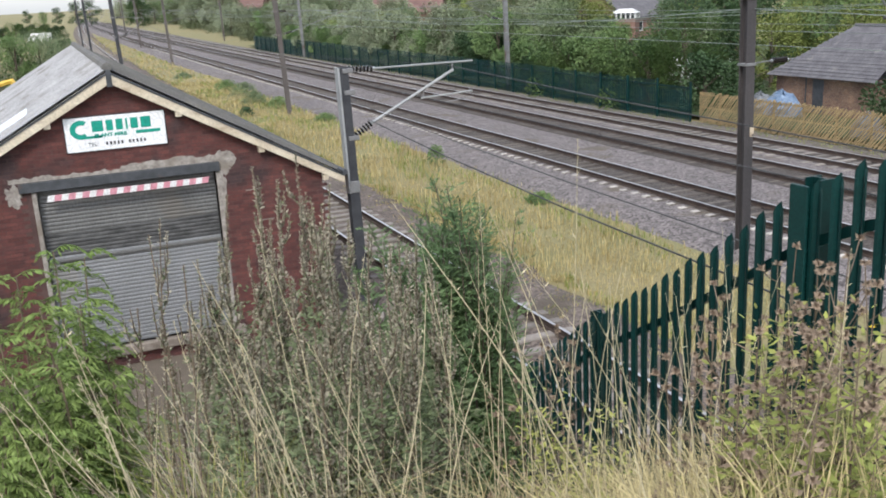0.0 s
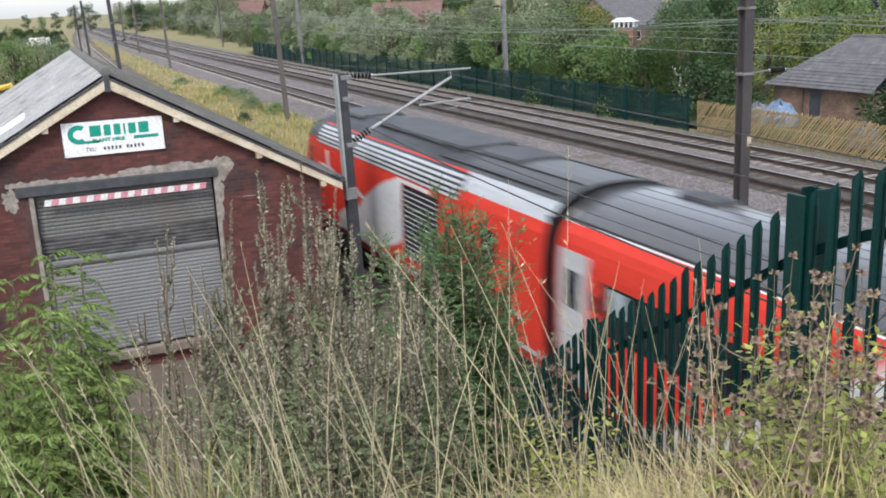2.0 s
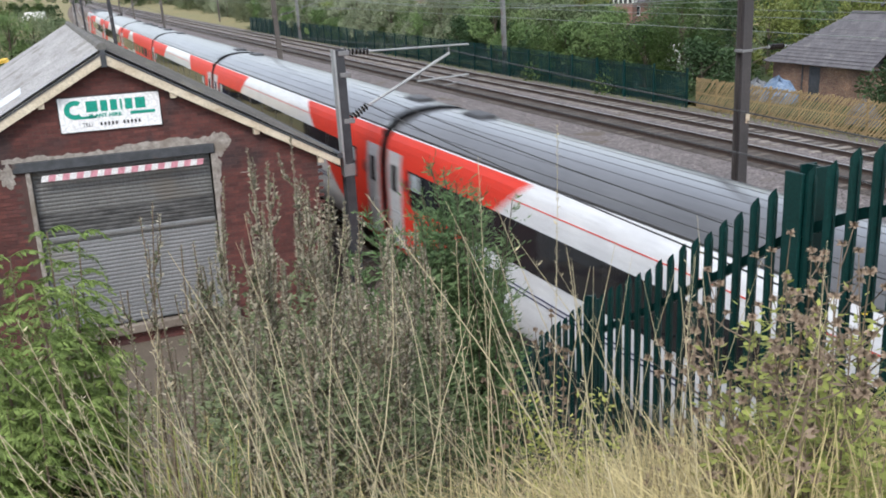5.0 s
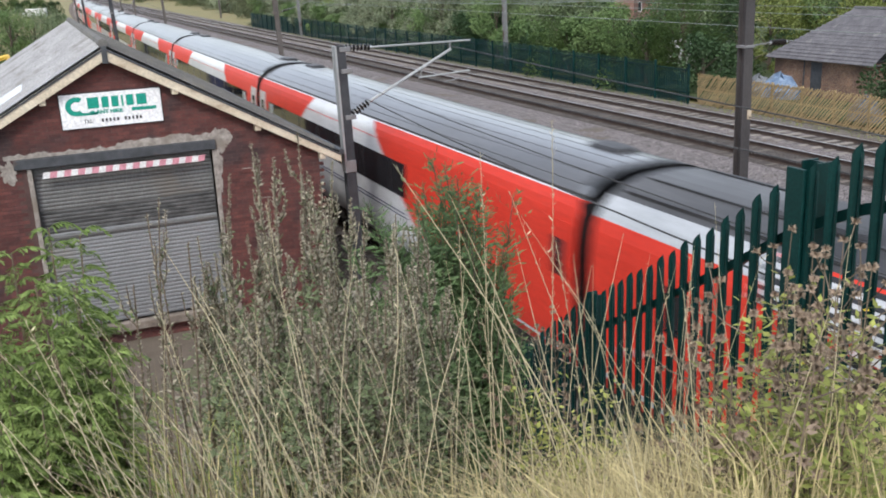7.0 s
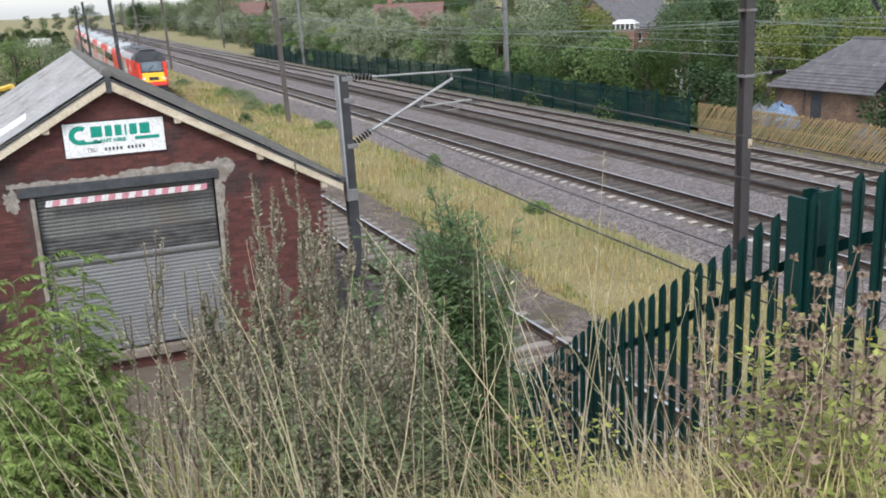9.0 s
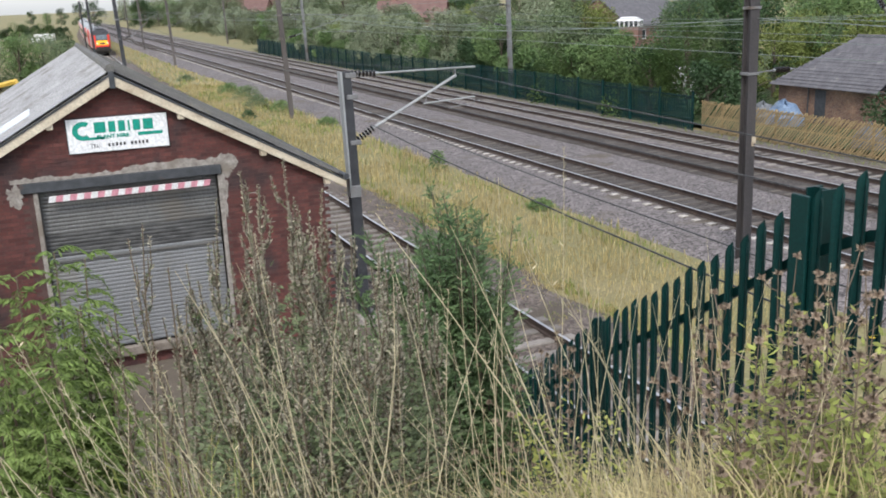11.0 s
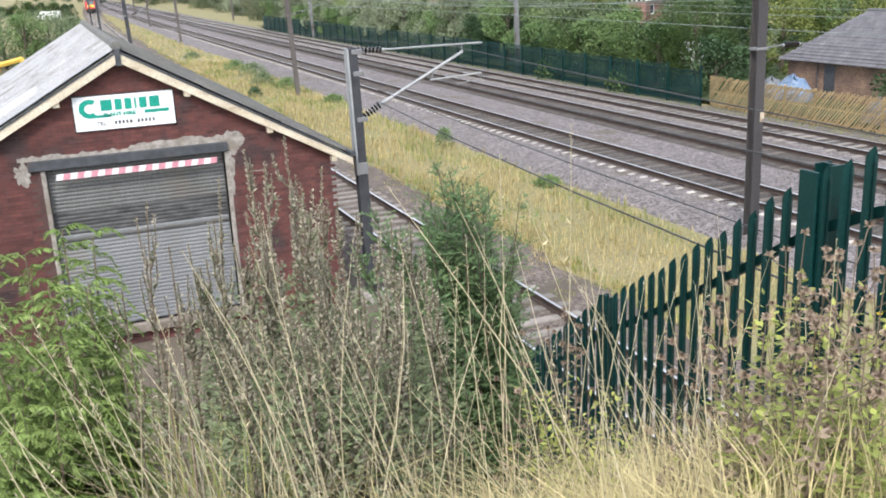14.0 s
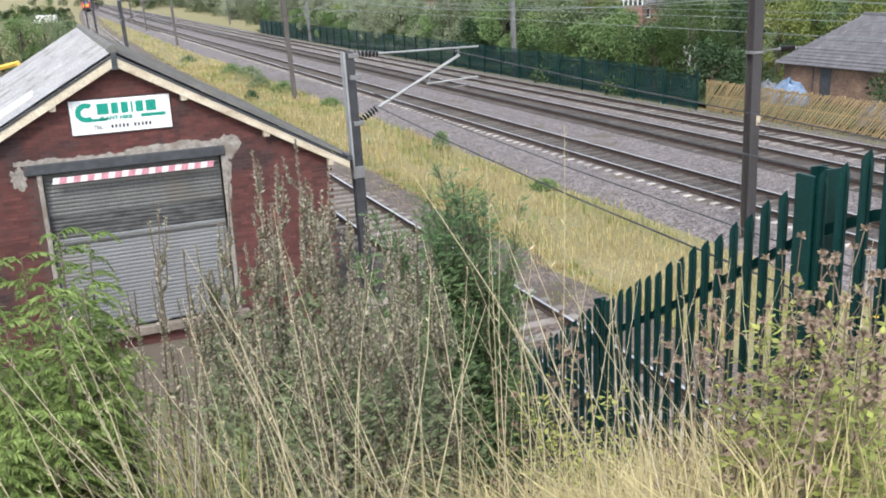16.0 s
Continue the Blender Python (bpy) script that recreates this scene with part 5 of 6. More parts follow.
# ---- plants on the bank: x, y and the height of the tip ----
MUG = [(0.92, 3.79, 6.14), (0.79, 3.51, 6.1), (0.8, 4.12, 6.05), (1.13, 3.94, 5.97), (0.94, 3.58, 6.0), (0.69, 3.33, 5.99), (0.75, 4.34, 5.89), (1.16, 3.83, 5.83), (1.16, 3.62, 5.82), (1.3, 3.68, 5.76), (1.49, 3.93, 5.66), (1.12, 3.31, 5.78), (0.8, 3.2, 5.94), (0.93, 3.37, 5.84), (0.63, 3.95, 5.8), (0.58, 3.25, 5.88), (1.4, 3.53, 5.66), (1.16, 3.2, 5.69), (0.95, 3.06, 5.81), (0.66, 3.03, 5.86), (0.48, 3.57, 5.71), (0.38, 3.38, 5.69), (0.56, 4.36, 5.61), (0.81, 2.89, 5.8), (0.56, 2.95, 5.79), (0.93, 2.85, 5.73), (1.13, 2.99, 5.63), (0.68, 2.82, 5.73), (0.48, 3.16, 5.65), (1.39, 3.43, 5.49)]
THIN = [(0.36, 3.58, 5.99), (0.26, 3.39, 5.98), (0.35, 3.18, 5.91), (0.28, 3.49, 5.76), (0.18, 3.3, 5.75)]
BUSH = [(2.34, 5.74, 5.53), (2.12, 5.61, 5.41), (2.53, 5.77, 5.28), (2.58, 5.64, 5.07), (2.0, 5.66, 5.19), (2.24, 5.35, 5.3), (2.14, 5.5, 5.17), (2.67, 5.71, 4.75), (2.43, 5.49, 4.7)]
SUMAC = [(-0.03, 4.3, 5.76), (0.09, 4.5, 5.66), (-0.19, 4.2, 5.7), (-0.14, 3.9, 5.63), (0.01, 4.1, 5.54), (0.1, 4.2, 5.34), (-0.27, 3.79, 5.55), (-0.38, 4.18, 5.69), (-0.1, 3.7, 5.46), (-0.35, 3.68, 5.47)]
WEEDS = [(2.06, 2.18, 5.94), (1.97, 1.99, 5.95), (2.1, 2.28, 5.86), (2.1, 2.0, 5.95), (1.98, 1.83, 5.99), (1.85, 1.83, 5.98), (2.09, 2.55, 5.66), (1.95, 2.41, 5.68), (1.79, 1.89, 5.93), (1.78, 1.61, 6.02), (1.66, 1.59, 5.99), (1.54, 1.57, 5.96), (1.73, 1.94, 5.81), (2.25, 4.01, 5.04), (2.21, 3.81, 5.06), (2.03, 3.79, 5.08), (1.74, 3.49, 5.07), (1.54, 1.84, 5.81), (1.43, 1.54, 5.91), (1.6, 2.05, 5.7), (1.54, 1.42, 5.98), (1.35, 1.34, 5.97), (1.37, 1.59, 5.85), (1.36, 2.9, 5.24), (1.54, 2.1, 5.62)]
LEAFW = [(1.97, 1.99, 5.88), (1.87, 1.81, 5.89), (1.84, 1.69, 5.9), (1.93, 2.03, 5.79), (1.67, 1.58, 5.88), (1.63, 1.62, 5.87), (1.57, 1.4, 5.94), (1.47, 1.5, 5.86), (1.67, 1.86, 5.78), (1.79, 3.12, 5.17), (1.75, 2.92, 5.21), (1.61, 2.88, 5.21), (1.45, 1.38, 5.89), (1.42, 1.27, 5.89)]


def lean_path(x, y, z0, x1, y1, z1, n=7, curve=0.0):
    """A stem from its root to its tip, bowed to one side."""
    pts = []
    for i in range(n):
        t = i / (n - 1)
        b = curve * math.sin(math.pi * t * 0.9) * t
        pts.append((x + (x1 - x) * t ** 1.4 + b, y + (y1 - y) * t ** 1.4 + b * 0.4, z0 + (z1 - z0) * t))
    return pts


def unit(a, e):
    return Vector((math.cos(a) * math.cos(e), math.sin(a) * math.cos(e), math.sin(e)))


def on_path(pts, t):
    f = t * (len(pts) - 1)
    i = min(int(f), len(pts) - 2)
    return Vector(pts[i]).lerp(Vector(pts[i + 1]), f - i)


BENDING = []


def build_mugwort(x, y, zt, thin=False):
    rx, ry = x + rnd(-0.12, 0.12), y + rnd(-0.15, 0.1)
    z0 = ground_z(rx, ry) - 0.05
    plant = thing("mugwort", "tall grey-brown mugwort with feathery seed spikes on the bank", "plant", "mugwort stand")
    pts = lean_path(rx, ry, z0, x, y, zt, 8, rnd(-0.08, 0.08))
    g = Geo().tube(pts, [0.008 - 0.0008 * i for i in range(8)], "mug_stem", 5)
    leaf = Geo()
    part("stem", g, plant)
    # upright side branches, each with its plume of seeds
    shoots = [(pts, 0.70, 1.0)]
    for k in range(6 if thin else 22):
        t = rnd(0.42, 0.95)
        p = on_path(pts, t)
        a = rnd(0, 6.283)
        ln = (0.10 + 0.34 * (1 - t)) * rnd(0.7, 1.3)
        e = rnd(0.9, 1.3)
        shoots.append(([p, p + unit(a, e) * ln * 0.5, p + unit(a, e + 0.2) * ln + Vector((0, 0, ln * 0.2))], 0.12, 1.0))
    for i, (q, a0, a1) in enumerate(shoots):
        spike = Geo()
        if i:
            spike.tube(q, [0.004, 0.003, 0.0015], "mug_stem", 3, False)
        ln = (Vector(q[-1]) - Vector(q[0])).length * (a1 - a0)
        for k in range(int(ln / (0.0017 if not thin else 0.005))):
            t = rnd(a0, a1)
            d = unit(rnd(0, 6.283), rnd(0.3, 1.3))
            fat = 1.25 - 0.7 * (t - a0) / (a1 - a0)
            spike.leaf(on_path(q, t), d, d.orthogonal().normalized(), rnd(0.010, 0.026) * fat, rnd(0.005, 0.011) * fat, "mug_seed" if RNG.random() < 0.8 else "mug_leaf")
        part("seed_spike", spike, plant, "grey-brown seed spike")
    for k in range(10 if thin else 480):
        t = rnd(0.12, 0.80) ** 0.9
        p = on_path(pts, min(t, 0.99))
        a = rnd(0, 6.283)
        e = rnd(-0.2, 0.7)
        d = unit(a, e)
        reach = rnd(0.02, 0.24) * (1.1 - 0.6 * t)
        p2 = p + d * reach
        for q in range(3):
            dd = unit(a + rnd(-0.9, 0.9), e + rnd(-0.5, 0.5))
            leaf.leaf(p2, dd, dd.orthogonal().normalized(), rnd(0.02, 0.055) * (1.25 - 0.6 * t), rnd(0.006, 0.014) * (1.25 - 0.6 * t), "mug_leaf")
    part("foliage", leaf, plant, "grey-green cut leaves")
    BENDING.append((plant, rx, ry, z0, zt - z0, 1.0))
    return plant


for p in MUG:
    build_mugwort(*p)
for p in THIN:
    build_mugwort(*p, thin=True)


def build_feather_shrub():
    shrub = thing("shrub", "feathery dark green shrub growing beside the track", "shrub")
    root = Vector((2.55, 5.55, ground_z(2.55, 5.55) - 0.05))
    wood, leaf = Geo(), Geo()
    tips = [Vector(p) for p in BUSH]
    for k in range(150):
        b = tips[k % len(tips)]
        tip = b + Vector((rnd(-0.26, 0.3), rnd(-0.3, 0.3), -1.5 * RNG.random() ** 1.5 if k >= len(tips) else 0))
        pts = lean_path(root.x + rnd(-0.1, 0.1), root.y + rnd(-0.1, 0.1), root.z, tip.x, tip.y, tip.z, 7, rnd(-0.12, 0.12))
        wood.tube(pts, [0.014 - 0.0018 * i for i in range(7)], "bark", 4, False)
        for j in range(95):
            t = rnd(0.3, 1.0) ** 0.8
            p = on_path(pts, t)
            a, e = rnd(0, 6.283), rnd(0.1, 1.1)
            d = unit(a, e)
            ln = rnd(0.08, 0.24) * (1.2 - 0.6 * t)
            for q in range(7):
                u = q / 6
                pp = p + d * (ln * u)
                dd = unit(a + rnd(-1.2, 1.2), e + rnd(-0.4, 0.6))
                leaf.leaf(pp, dd, dd.orthogonal().normalized(), rnd(0.028, 0.066), rnd(0.007, 0.015), "feather")
    part("branch", wood, shrub)
    part("foliage", leaf, shrub, "fine feathery dark green foliage")
    BENDING.append((shrub, root.x, root.y, root.z, 2.2, 0.45))
    return shrub


build_feather_shrub()


def build_sumac(x, y, zt):
    shrub = thing("sapling", "bright green sapling with long divided leaves", "sapling", "saplings on the bank")
    rx, ry = x + rnd(-0.1, 0.1), y + rnd(0.0, 0.2)
    z0 = ground_z(rx, ry) - 0.05
    pts = lean_path(rx, ry, z0, x, y, zt, 7, rnd(-0.06, 0.06))
    wood, leaf = Geo().tube(pts, [0.016, 0.014, 0.012, 0.010, 0.008, 0.006, 0.003], "mug_stem", 5), Geo()
    for k in range(84):
        t = 1 - (k / 84) * 0.9
        p = on_path(pts, min(0.999, t))
        a = k * 2.4 + rnd(-0.3, 0.3)
        ln = rnd(0.18, 0.32) * (0.7 if t > 0.9 else 1)
        e = rnd(0.2, 1.0)
        q = []
        for i in range(7):
            u = i / 6
            q.append(p + unit(a, e) * ln * u - Vector((0, 0, 0.85 * ln * u * u)))
        wood.tube(q, 0.0022, "sumac", 3, False)
        for i in range(16):
            u = 0.12 + 0.86 * i / 15
            b = on_path(q, u)
            for s in (-1, 1):
                d = unit(a + s * rnd(0.7, 1.2), -0.5 + rnd(-0.45, 0.4))
                leaf.leaf(b, d, Vector((math.cos(a), math.sin(a), rnd(-0.5, 0.7))), rnd(0.028, 0.046) * (1.1 - 0.4 * u), rnd(0.008, 0.013), "sumac")
    part("stem", wood, shrub)
    part("foliage", leaf, shrub, "rows of narrow green leaflets")
    return shrub


for p in SUMAC:
    build_sumac(*p)
for x, y, z in SUMAC + SUMAC[2:] + SUMAC[3:]:
    build_sumac(x + rnd(-0.16, 0.12), y - rnd(0.0, 0.5), z - rnd(0.15, 0.6))


def build_weed(x, y, zt):
    """Tall dead flower stalk with brown fluffy heads."""
    w = thing("dead_thistle", "dry brown thistle stalk with fluffy seed heads", "plant", "dry thistles")
    rx, ry = x + rnd(-0.1, 0.1), y + rnd(-0.1, 0.1)
    z0 = ground_z(rx, ry) - 0.05
    pts = lean_path(rx, ry, z0, x, y, zt, 6, rnd(-0.06, 0.06))
    g, leaf = Geo().tube(pts, [0.006, 0.0055, 0.005, 0.004, 0.003, 0.002], "mug_stem", 4), Geo()
    ends = [Vector(pts[-1])]
    for k in range(12):
        p = on_path(pts, rnd(0.55, 0.97))
        e = p + unit(rnd(0, 6.283), rnd(0.4, 1.1)) * rnd(0.05, 0.16)
        g.tube([p, (p + e) / 2 + Vector((0, 0, -0.01)), e], 0.0022, "mug_stem", 3, False)
        ends.append(e)
    for e in ends:
        head = Geo()
        for k in range(60):
            d = unit(rnd(0, 6.283), rnd(-0.6, 1.5))
            head.leaf(e, d, d.orthogonal().normalized(), rnd(0.009, 0.021), rnd(0.005, 0.009), "weed_head")
        part("seed_head", head, w, "fluffy brown seed head")
    for k in range(40):
        p = on_path(pts, rnd(0.3, 0.9))
        d = unit(rnd(0, 6.283), rnd(-0.7, 0.5))
        leaf.leaf(p, d, d.orthogonal().normalized(), rnd(0.02, 0.05), rnd(0.005, 0.012), "weed_head" if k % 3 else "weed_leaf")
    part("stem", g, w)
    part("foliage", leaf, w, "withered leaves")
    return w


for p in WEEDS:
    build_weed(*p)


def build_leafy_weed(x, y, zt):
    w = thing("leafy_weed", "yellow-green leafy weed with small yellow flowers", "plant", "leafy weeds")
    leaf, fl = Geo(), Geo()
    z0 = ground_z(x, y) - 0.05
    for s in range(6):
        g = Geo()
        tip = (x + rnd(-0.16, 0.16), y + rnd(-0.16, 0.16), zt - rnd(0, 0.3))
        pts = lean_path(x + rnd(-0.08, 0.08), y + rnd(-0.08, 0.08), z0, *tip, 6, rnd(-0.05, 0.05))
        g.tube(pts, [0.005, 0.0045, 0.004, 0.003, 0.002, 0.001], "mug_stem", 4, False)
        part("stem", g, w)
        for k in range(130):
            p = on_path(pts, rnd(0.2, 1))
            a = rnd(0, 6.283)
            d = unit(a, rnd(-0.3, 0.7))
            leaf.leaf(p + d * rnd(0, 0.06), d, unit(a + 1.57, rnd(-0.4, 0.4)), rnd(0.018, 0.042), rnd(0.009, 0.02), "weed_leaf")
        for k in range(1 if s == 3 and x > 1.8 else 0):
            p = Vector(pts[-1]) + Vector((rnd(-0.05, 0.05), rnd(-0.05, 0.05), rnd(-0.06, 0.01)))
            for q in range(7):
                d = unit(q * 0.9, 0.5)
                fl.leaf(p, d, unit(q * 0.9 + 1.57, 0), 0.012, 0.006, "flower")
    part("foliage", leaf, w)
    part("flower", fl, w, "small yellow flowers")
    return w


for p in LEAFW:
    build_leafy_weed(*p)


def build_undergrowth():
    """Low leafy cover that hides the soil of the bank."""
    g = Geo()
    for k in range(30000):
        x, y = RNG.gauss(0.8, 1.7), rnd(2.6, 12.5)
        if x > 3.1 + 0.12 * y:
            continue
        cover = 0.5 + 0.5 * noise.noise((x * 1.1, y * 1.1, 8))
        z = ground_z(x, y) + rnd(0.0, 0.75) * cover * (1.3 if y > 4 else 0.8)
        a = rnd(0, 6.283)
        d = unit(a, rnd(-0.3, 0.9))
        g.leaf((x, y, z), d, unit(a + 1.57, rnd(-0.5, 0.5)), rnd(0.04, 0.10), rnd(0.015, 0.04), "leaf_d" if k % 3 else "mug_leaf")
    solo("undergrowth", g, "low dark green leafy cover on the bank", "undergrowth", kind="stuff")


build_undergrowth()


# ---- grass ----
def blade(g, x, y, z, h, w, a, bend, key):
    d = Vector((math.cos(a), math.sin(a), 0))
    s = Vector((-d.y, d.x, 0)) * (w / 2)
    p0, p1, p2, p3 = Vector((x, y, z)), Vector((x, y, z)) + d * bend * h * 0.12 + Vector((0, 0, h * 0.45)), Vector((x, y, z)) + d * bend * h * 0.4 + Vector((0, 0, h * 0.8)), Vector((x, y, z)) + d * bend * h * 0.85 + Vector((0, 0, h * (1.0 - 0.25 * bend)))
    g.add([tuple(p0 - s), tuple(p0 + s), tuple(p1 + s * 0.85), tuple(p1 - s * 0.85), tuple(p2 + s * 0.55), tuple(p2 - s * 0.55), tuple(p3)], [(0, 1, 2, 3), (3, 2, 4, 5), (5, 4, 6)], key)


def build_bank_grass():
    for name, key, n, hmin, hmax, lab in (("dry_grass", "blade_dry", 26000, 0.4, 1.0, "dense dry buff grass on the bank"), ("green_grass", "blade_green", 9000, 0.3, 0.75, "patchy green grass among the dry stems")):
        g = Geo()
        made = 0
        while made < n:
            az, d = rnd(-8, 54), 1.3 + 8.5 * RNG.random() ** 1.5
            x, y = aim(az, d)
            patch = noise.noise((x * 0.9, y * 0.9, 4 if key == "blade_green" else 9))
            if patch < (0.0 if key == "blade_green" else -0.35) and RNG.random() < 0.8:
                continue
            if x > 5.6 or y > 10.5:
                continue
            right = smooth((az - 18) / 16)
            hh = rnd(hmin, hmax) * (0.62 + 0.5 * right)
            z = ground_z(x, y)
            hh = min(hh, 6.76 - d * 0.36 - z)
            if hh < 0.12:
                continue
            blade(g, x, y, z - 0.03, hh, rnd(0.004, 0.008), rnd(0, 6.283), rnd(0.05, 0.8), key)
            made += 1
        # the growth close to the lookout on the fence side is thick
        for k in range(n // 2):
            az, d = rnd(22, 54), 1.25 + 2.6 * RNG.random() ** 1.3
            x, y = aim(az, d)
            z = ground_z(x, y)
            hh = min(rnd(hmin, hmax) * 1.05, 6.76 - d * rnd(0.40, 0.62) - z)
            if hh > 0.15 and x < 3.2:
                blade(g, x, y, z - 0.03, hh, rnd(0.0025, 0.006), rnd(0, 6.283), rnd(0.1, 1.0), key)
        # dry growth in front of the mugwort
        for k in range(3500 if key == "blade_dry" else 3000):
            az, d = rnd(4, 25), 1.5 + 2.0 * RNG.random()
            x, y = aim(az, d)
            z = ground_z(x, y)
            hh = min(rnd(hmin, hmax) * 1.1, 6.76 - d * rnd(0.44, 0.70) - z)
            if hh > 0.12:
                blade(g, x, y, z - 0.03, hh, rnd(0.002, 0.0045), rnd(0, 6.283), rnd(0.2, 1.2), key)
        solo(name, g, lab, "grass", kind="stuff")


build_bank_grass()


def build_withered():
    g = Geo()
    for k in range(4200):
        az, d = rnd(3, 13), 2.6 + 3.4 * RNG.random()
        x, y = aim(az, d)
        z = ground_z(x, y)
        hh = min(1.7, 6.76 - d * rnd(0.40, 0.64) - z)
        blade(g, x, y, z - 0.03, max(0.15, hh), rnd(0.003, 0.007), rnd(0, 6.283), rnd(0.1, 0.7), ("weed_head", "blade_dry", "mug_seed", "weed_leaf")[k % 4])
    solo("withered_weeds", g, "tall withered brown weeds on the bank", "weeds", kind="stuff")


build_withered()


def build_turf():
    """Short rough grass on the rest of the bank, all round."""
    g = Geo()
    for k in range(16000):
        a, d = rnd(0, 6.283), 0.4 + 11 * RNG.random() ** 0.7
        x, y = math.cos(a) * d, math.sin(a) * d
        if x > 5.4 or y > 11:
            continue
        patch = noise.noise((x * 0.6, y * 0.6, 17))
        blade(g, x, y, ground_z(x, y) - 0.02, rnd(0.12, 0.4) * (1 + 0.5 * patch), rnd(0.008, 0.014), rnd(0, 6.283), rnd(0.2, 1.0), "blade_dry" if patch + rnd(-0.3, 0.3) > -0.05 else "blade_green")
    solo("rough_turf", g, "short rough buff and green grass on the bank", "grass", kind="stuff")


build_turf()


def build_strip_grass():
    g = Geo()
    for k in range(24000):
        y = 14 + (75 if k < 17000 else 230) * RNG.random() ** 1.7
        x = rnd(10.6, 15.6) + main_bend(y)
        p = noise.noise((x * 0.5, y * 0.35, 2))
        h = rnd(0.10, 0.38) * (0.9 + 0.9 * p) * (0.6 if y < 20 else 1)
        edge = noise.noise((y * 0.8, 0, 6)) * 0.55 + noise.noise((y * 2.6, 0, 3)) * 0.3
        if x - main_bend(y) < 11.0 + edge or x - main_bend(y) > 15.3 + edge * 0.6:
            if RNG.random() < 0.85:
                continue
        w = 0.012 + 0.0004 * y if y < 89 else 0.08
        q = noise.noise((x * 0.7, y * 0.22, 12)) + (0.18 if x - main_bend(y) > 14.2 else 0)
        key = "blade_green" if q > 0.12 and RNG.random() < 0.55 else "blade_dry" if RNG.random() < 0.15 else "blade_gold"
        blade(g, x, y, -0.3, max(0.06, h), w, rnd(0, 6.283), rnd(0.1, 0.9), key)
    for k in range(1000):
        y = 14 + 90 * RNG.random() ** 1.5
        x = 11.3 - 1.7 * RNG.random() ** 1.6
        for j in range(9):
            blade(g, x + main_bend(y) + rnd(-0.12, 0.12), y + rnd(-0.15, 0.15), -0.3, rnd(0.05, 0.2), 0.014 + 0.0004 * y, rnd(0, 6.283), rnd(0.1, 0.9), "blade_gold" if k % 3 else "blade_green")
    solo("strip_grass", g, "golden rough grass between the lines", "grass", kind="stuff")
    g = Geo()
    for k in range(5000):
        y = 20 + 120 * RNG.random() ** 1.5
        x = rnd(29.9, 33.5) + main_bend(y) if RNG.random() < 0.6 else rnd(28.95, 29.6) + main_bend(y)
        blade(g, x, y, -0.3, rnd(0.06, 0.22), 0.02, rnd(0, 6.283), rnd(0.1, 0.9), "blade_green")
    solo("verge_grass", g, "short green grass along the far boundary", "grass", kind="stuff")


build_strip_grass()


def build_low_bush(x, y, r, h, key, label="small green bush in the grass strip"):
    g = Geo()
    for k in range(int(900 * r)):
        d = unit(rnd(0, 6.283), rnd(0, 1.5))
        q = rnd(0.55, 1.0)
        p = Vector((x + d.x * r * q, y + d.y * r * q, -0.3 + d.z * h * q))
        dd = unit(rnd(0, 6.283), rnd(-0.2, 1.2))
        g.leaf(p, dd, dd.orthogonal().normalized(), rnd(0.08, 0.18), rnd(0.04, 0.08), key)
    return solo("low_bush", g, label, "bush", "strip bushes")


for b in ((14.9, 36.5, 0.45, 0.8, "leaf_a"), (13.6, 66, 1.0, 0.9, "leaf_b"), (14.6, 63, 0.9, 0.7, "leaf_a"), (14.4, 73, 1.3, 1.0, "leaf_b"), (14.0, 78, 1.2, 0.9, "leaf_a"), (11.8, 60, 0.5, 0.6, "leaf_d"), (13.0, 95, 0.9, 0.6, "leaf_b"), (15.2, 54, 0.7, 0.4, "leaf_a"), (14.9, 27.5, 0.5, 0.3, "leaf_a")):
    build_low_bush(*b)

SWAYING = []


def build_lone_stem(az, d, fall, lean):
    """One tall straw stem that stands out above the rest."""
    x, y = aim(az, d)
    z = ground_z(x, y) - 0.05
    h = 6.76 - d * fall - z
    tuft = thing("tall_grass", "single tall straw-coloured grass with a thin seed head", "grass", "tall grass stems", pose(x, y, z))
    pts = lean_path(0, 0, 0, lean * h, 0.05 * h, h, 10, rnd(-0.08, 0.08))
    part("stalk", Geo().tube(pts, [0.0019 - 0.00014 * i for i in range(10)], "straw", 4, False), tuft)
    heads = Geo()
    for j in range(70):
        p = on_path(pts, rnd(0.76, 1.0))
        dd = unit(rnd(0, 6.283), rnd(0.7, 1.4))
        heads.leaf(p, dd, dd.orthogonal().normalized(), rnd(0.010, 0.022), rnd(0.002, 0.004), "straw")
    tagged(part("seed_head", heads, tuft), "thin pale seed head", kind="stuff")
    SWAYING.append((tuft, x, y, z))


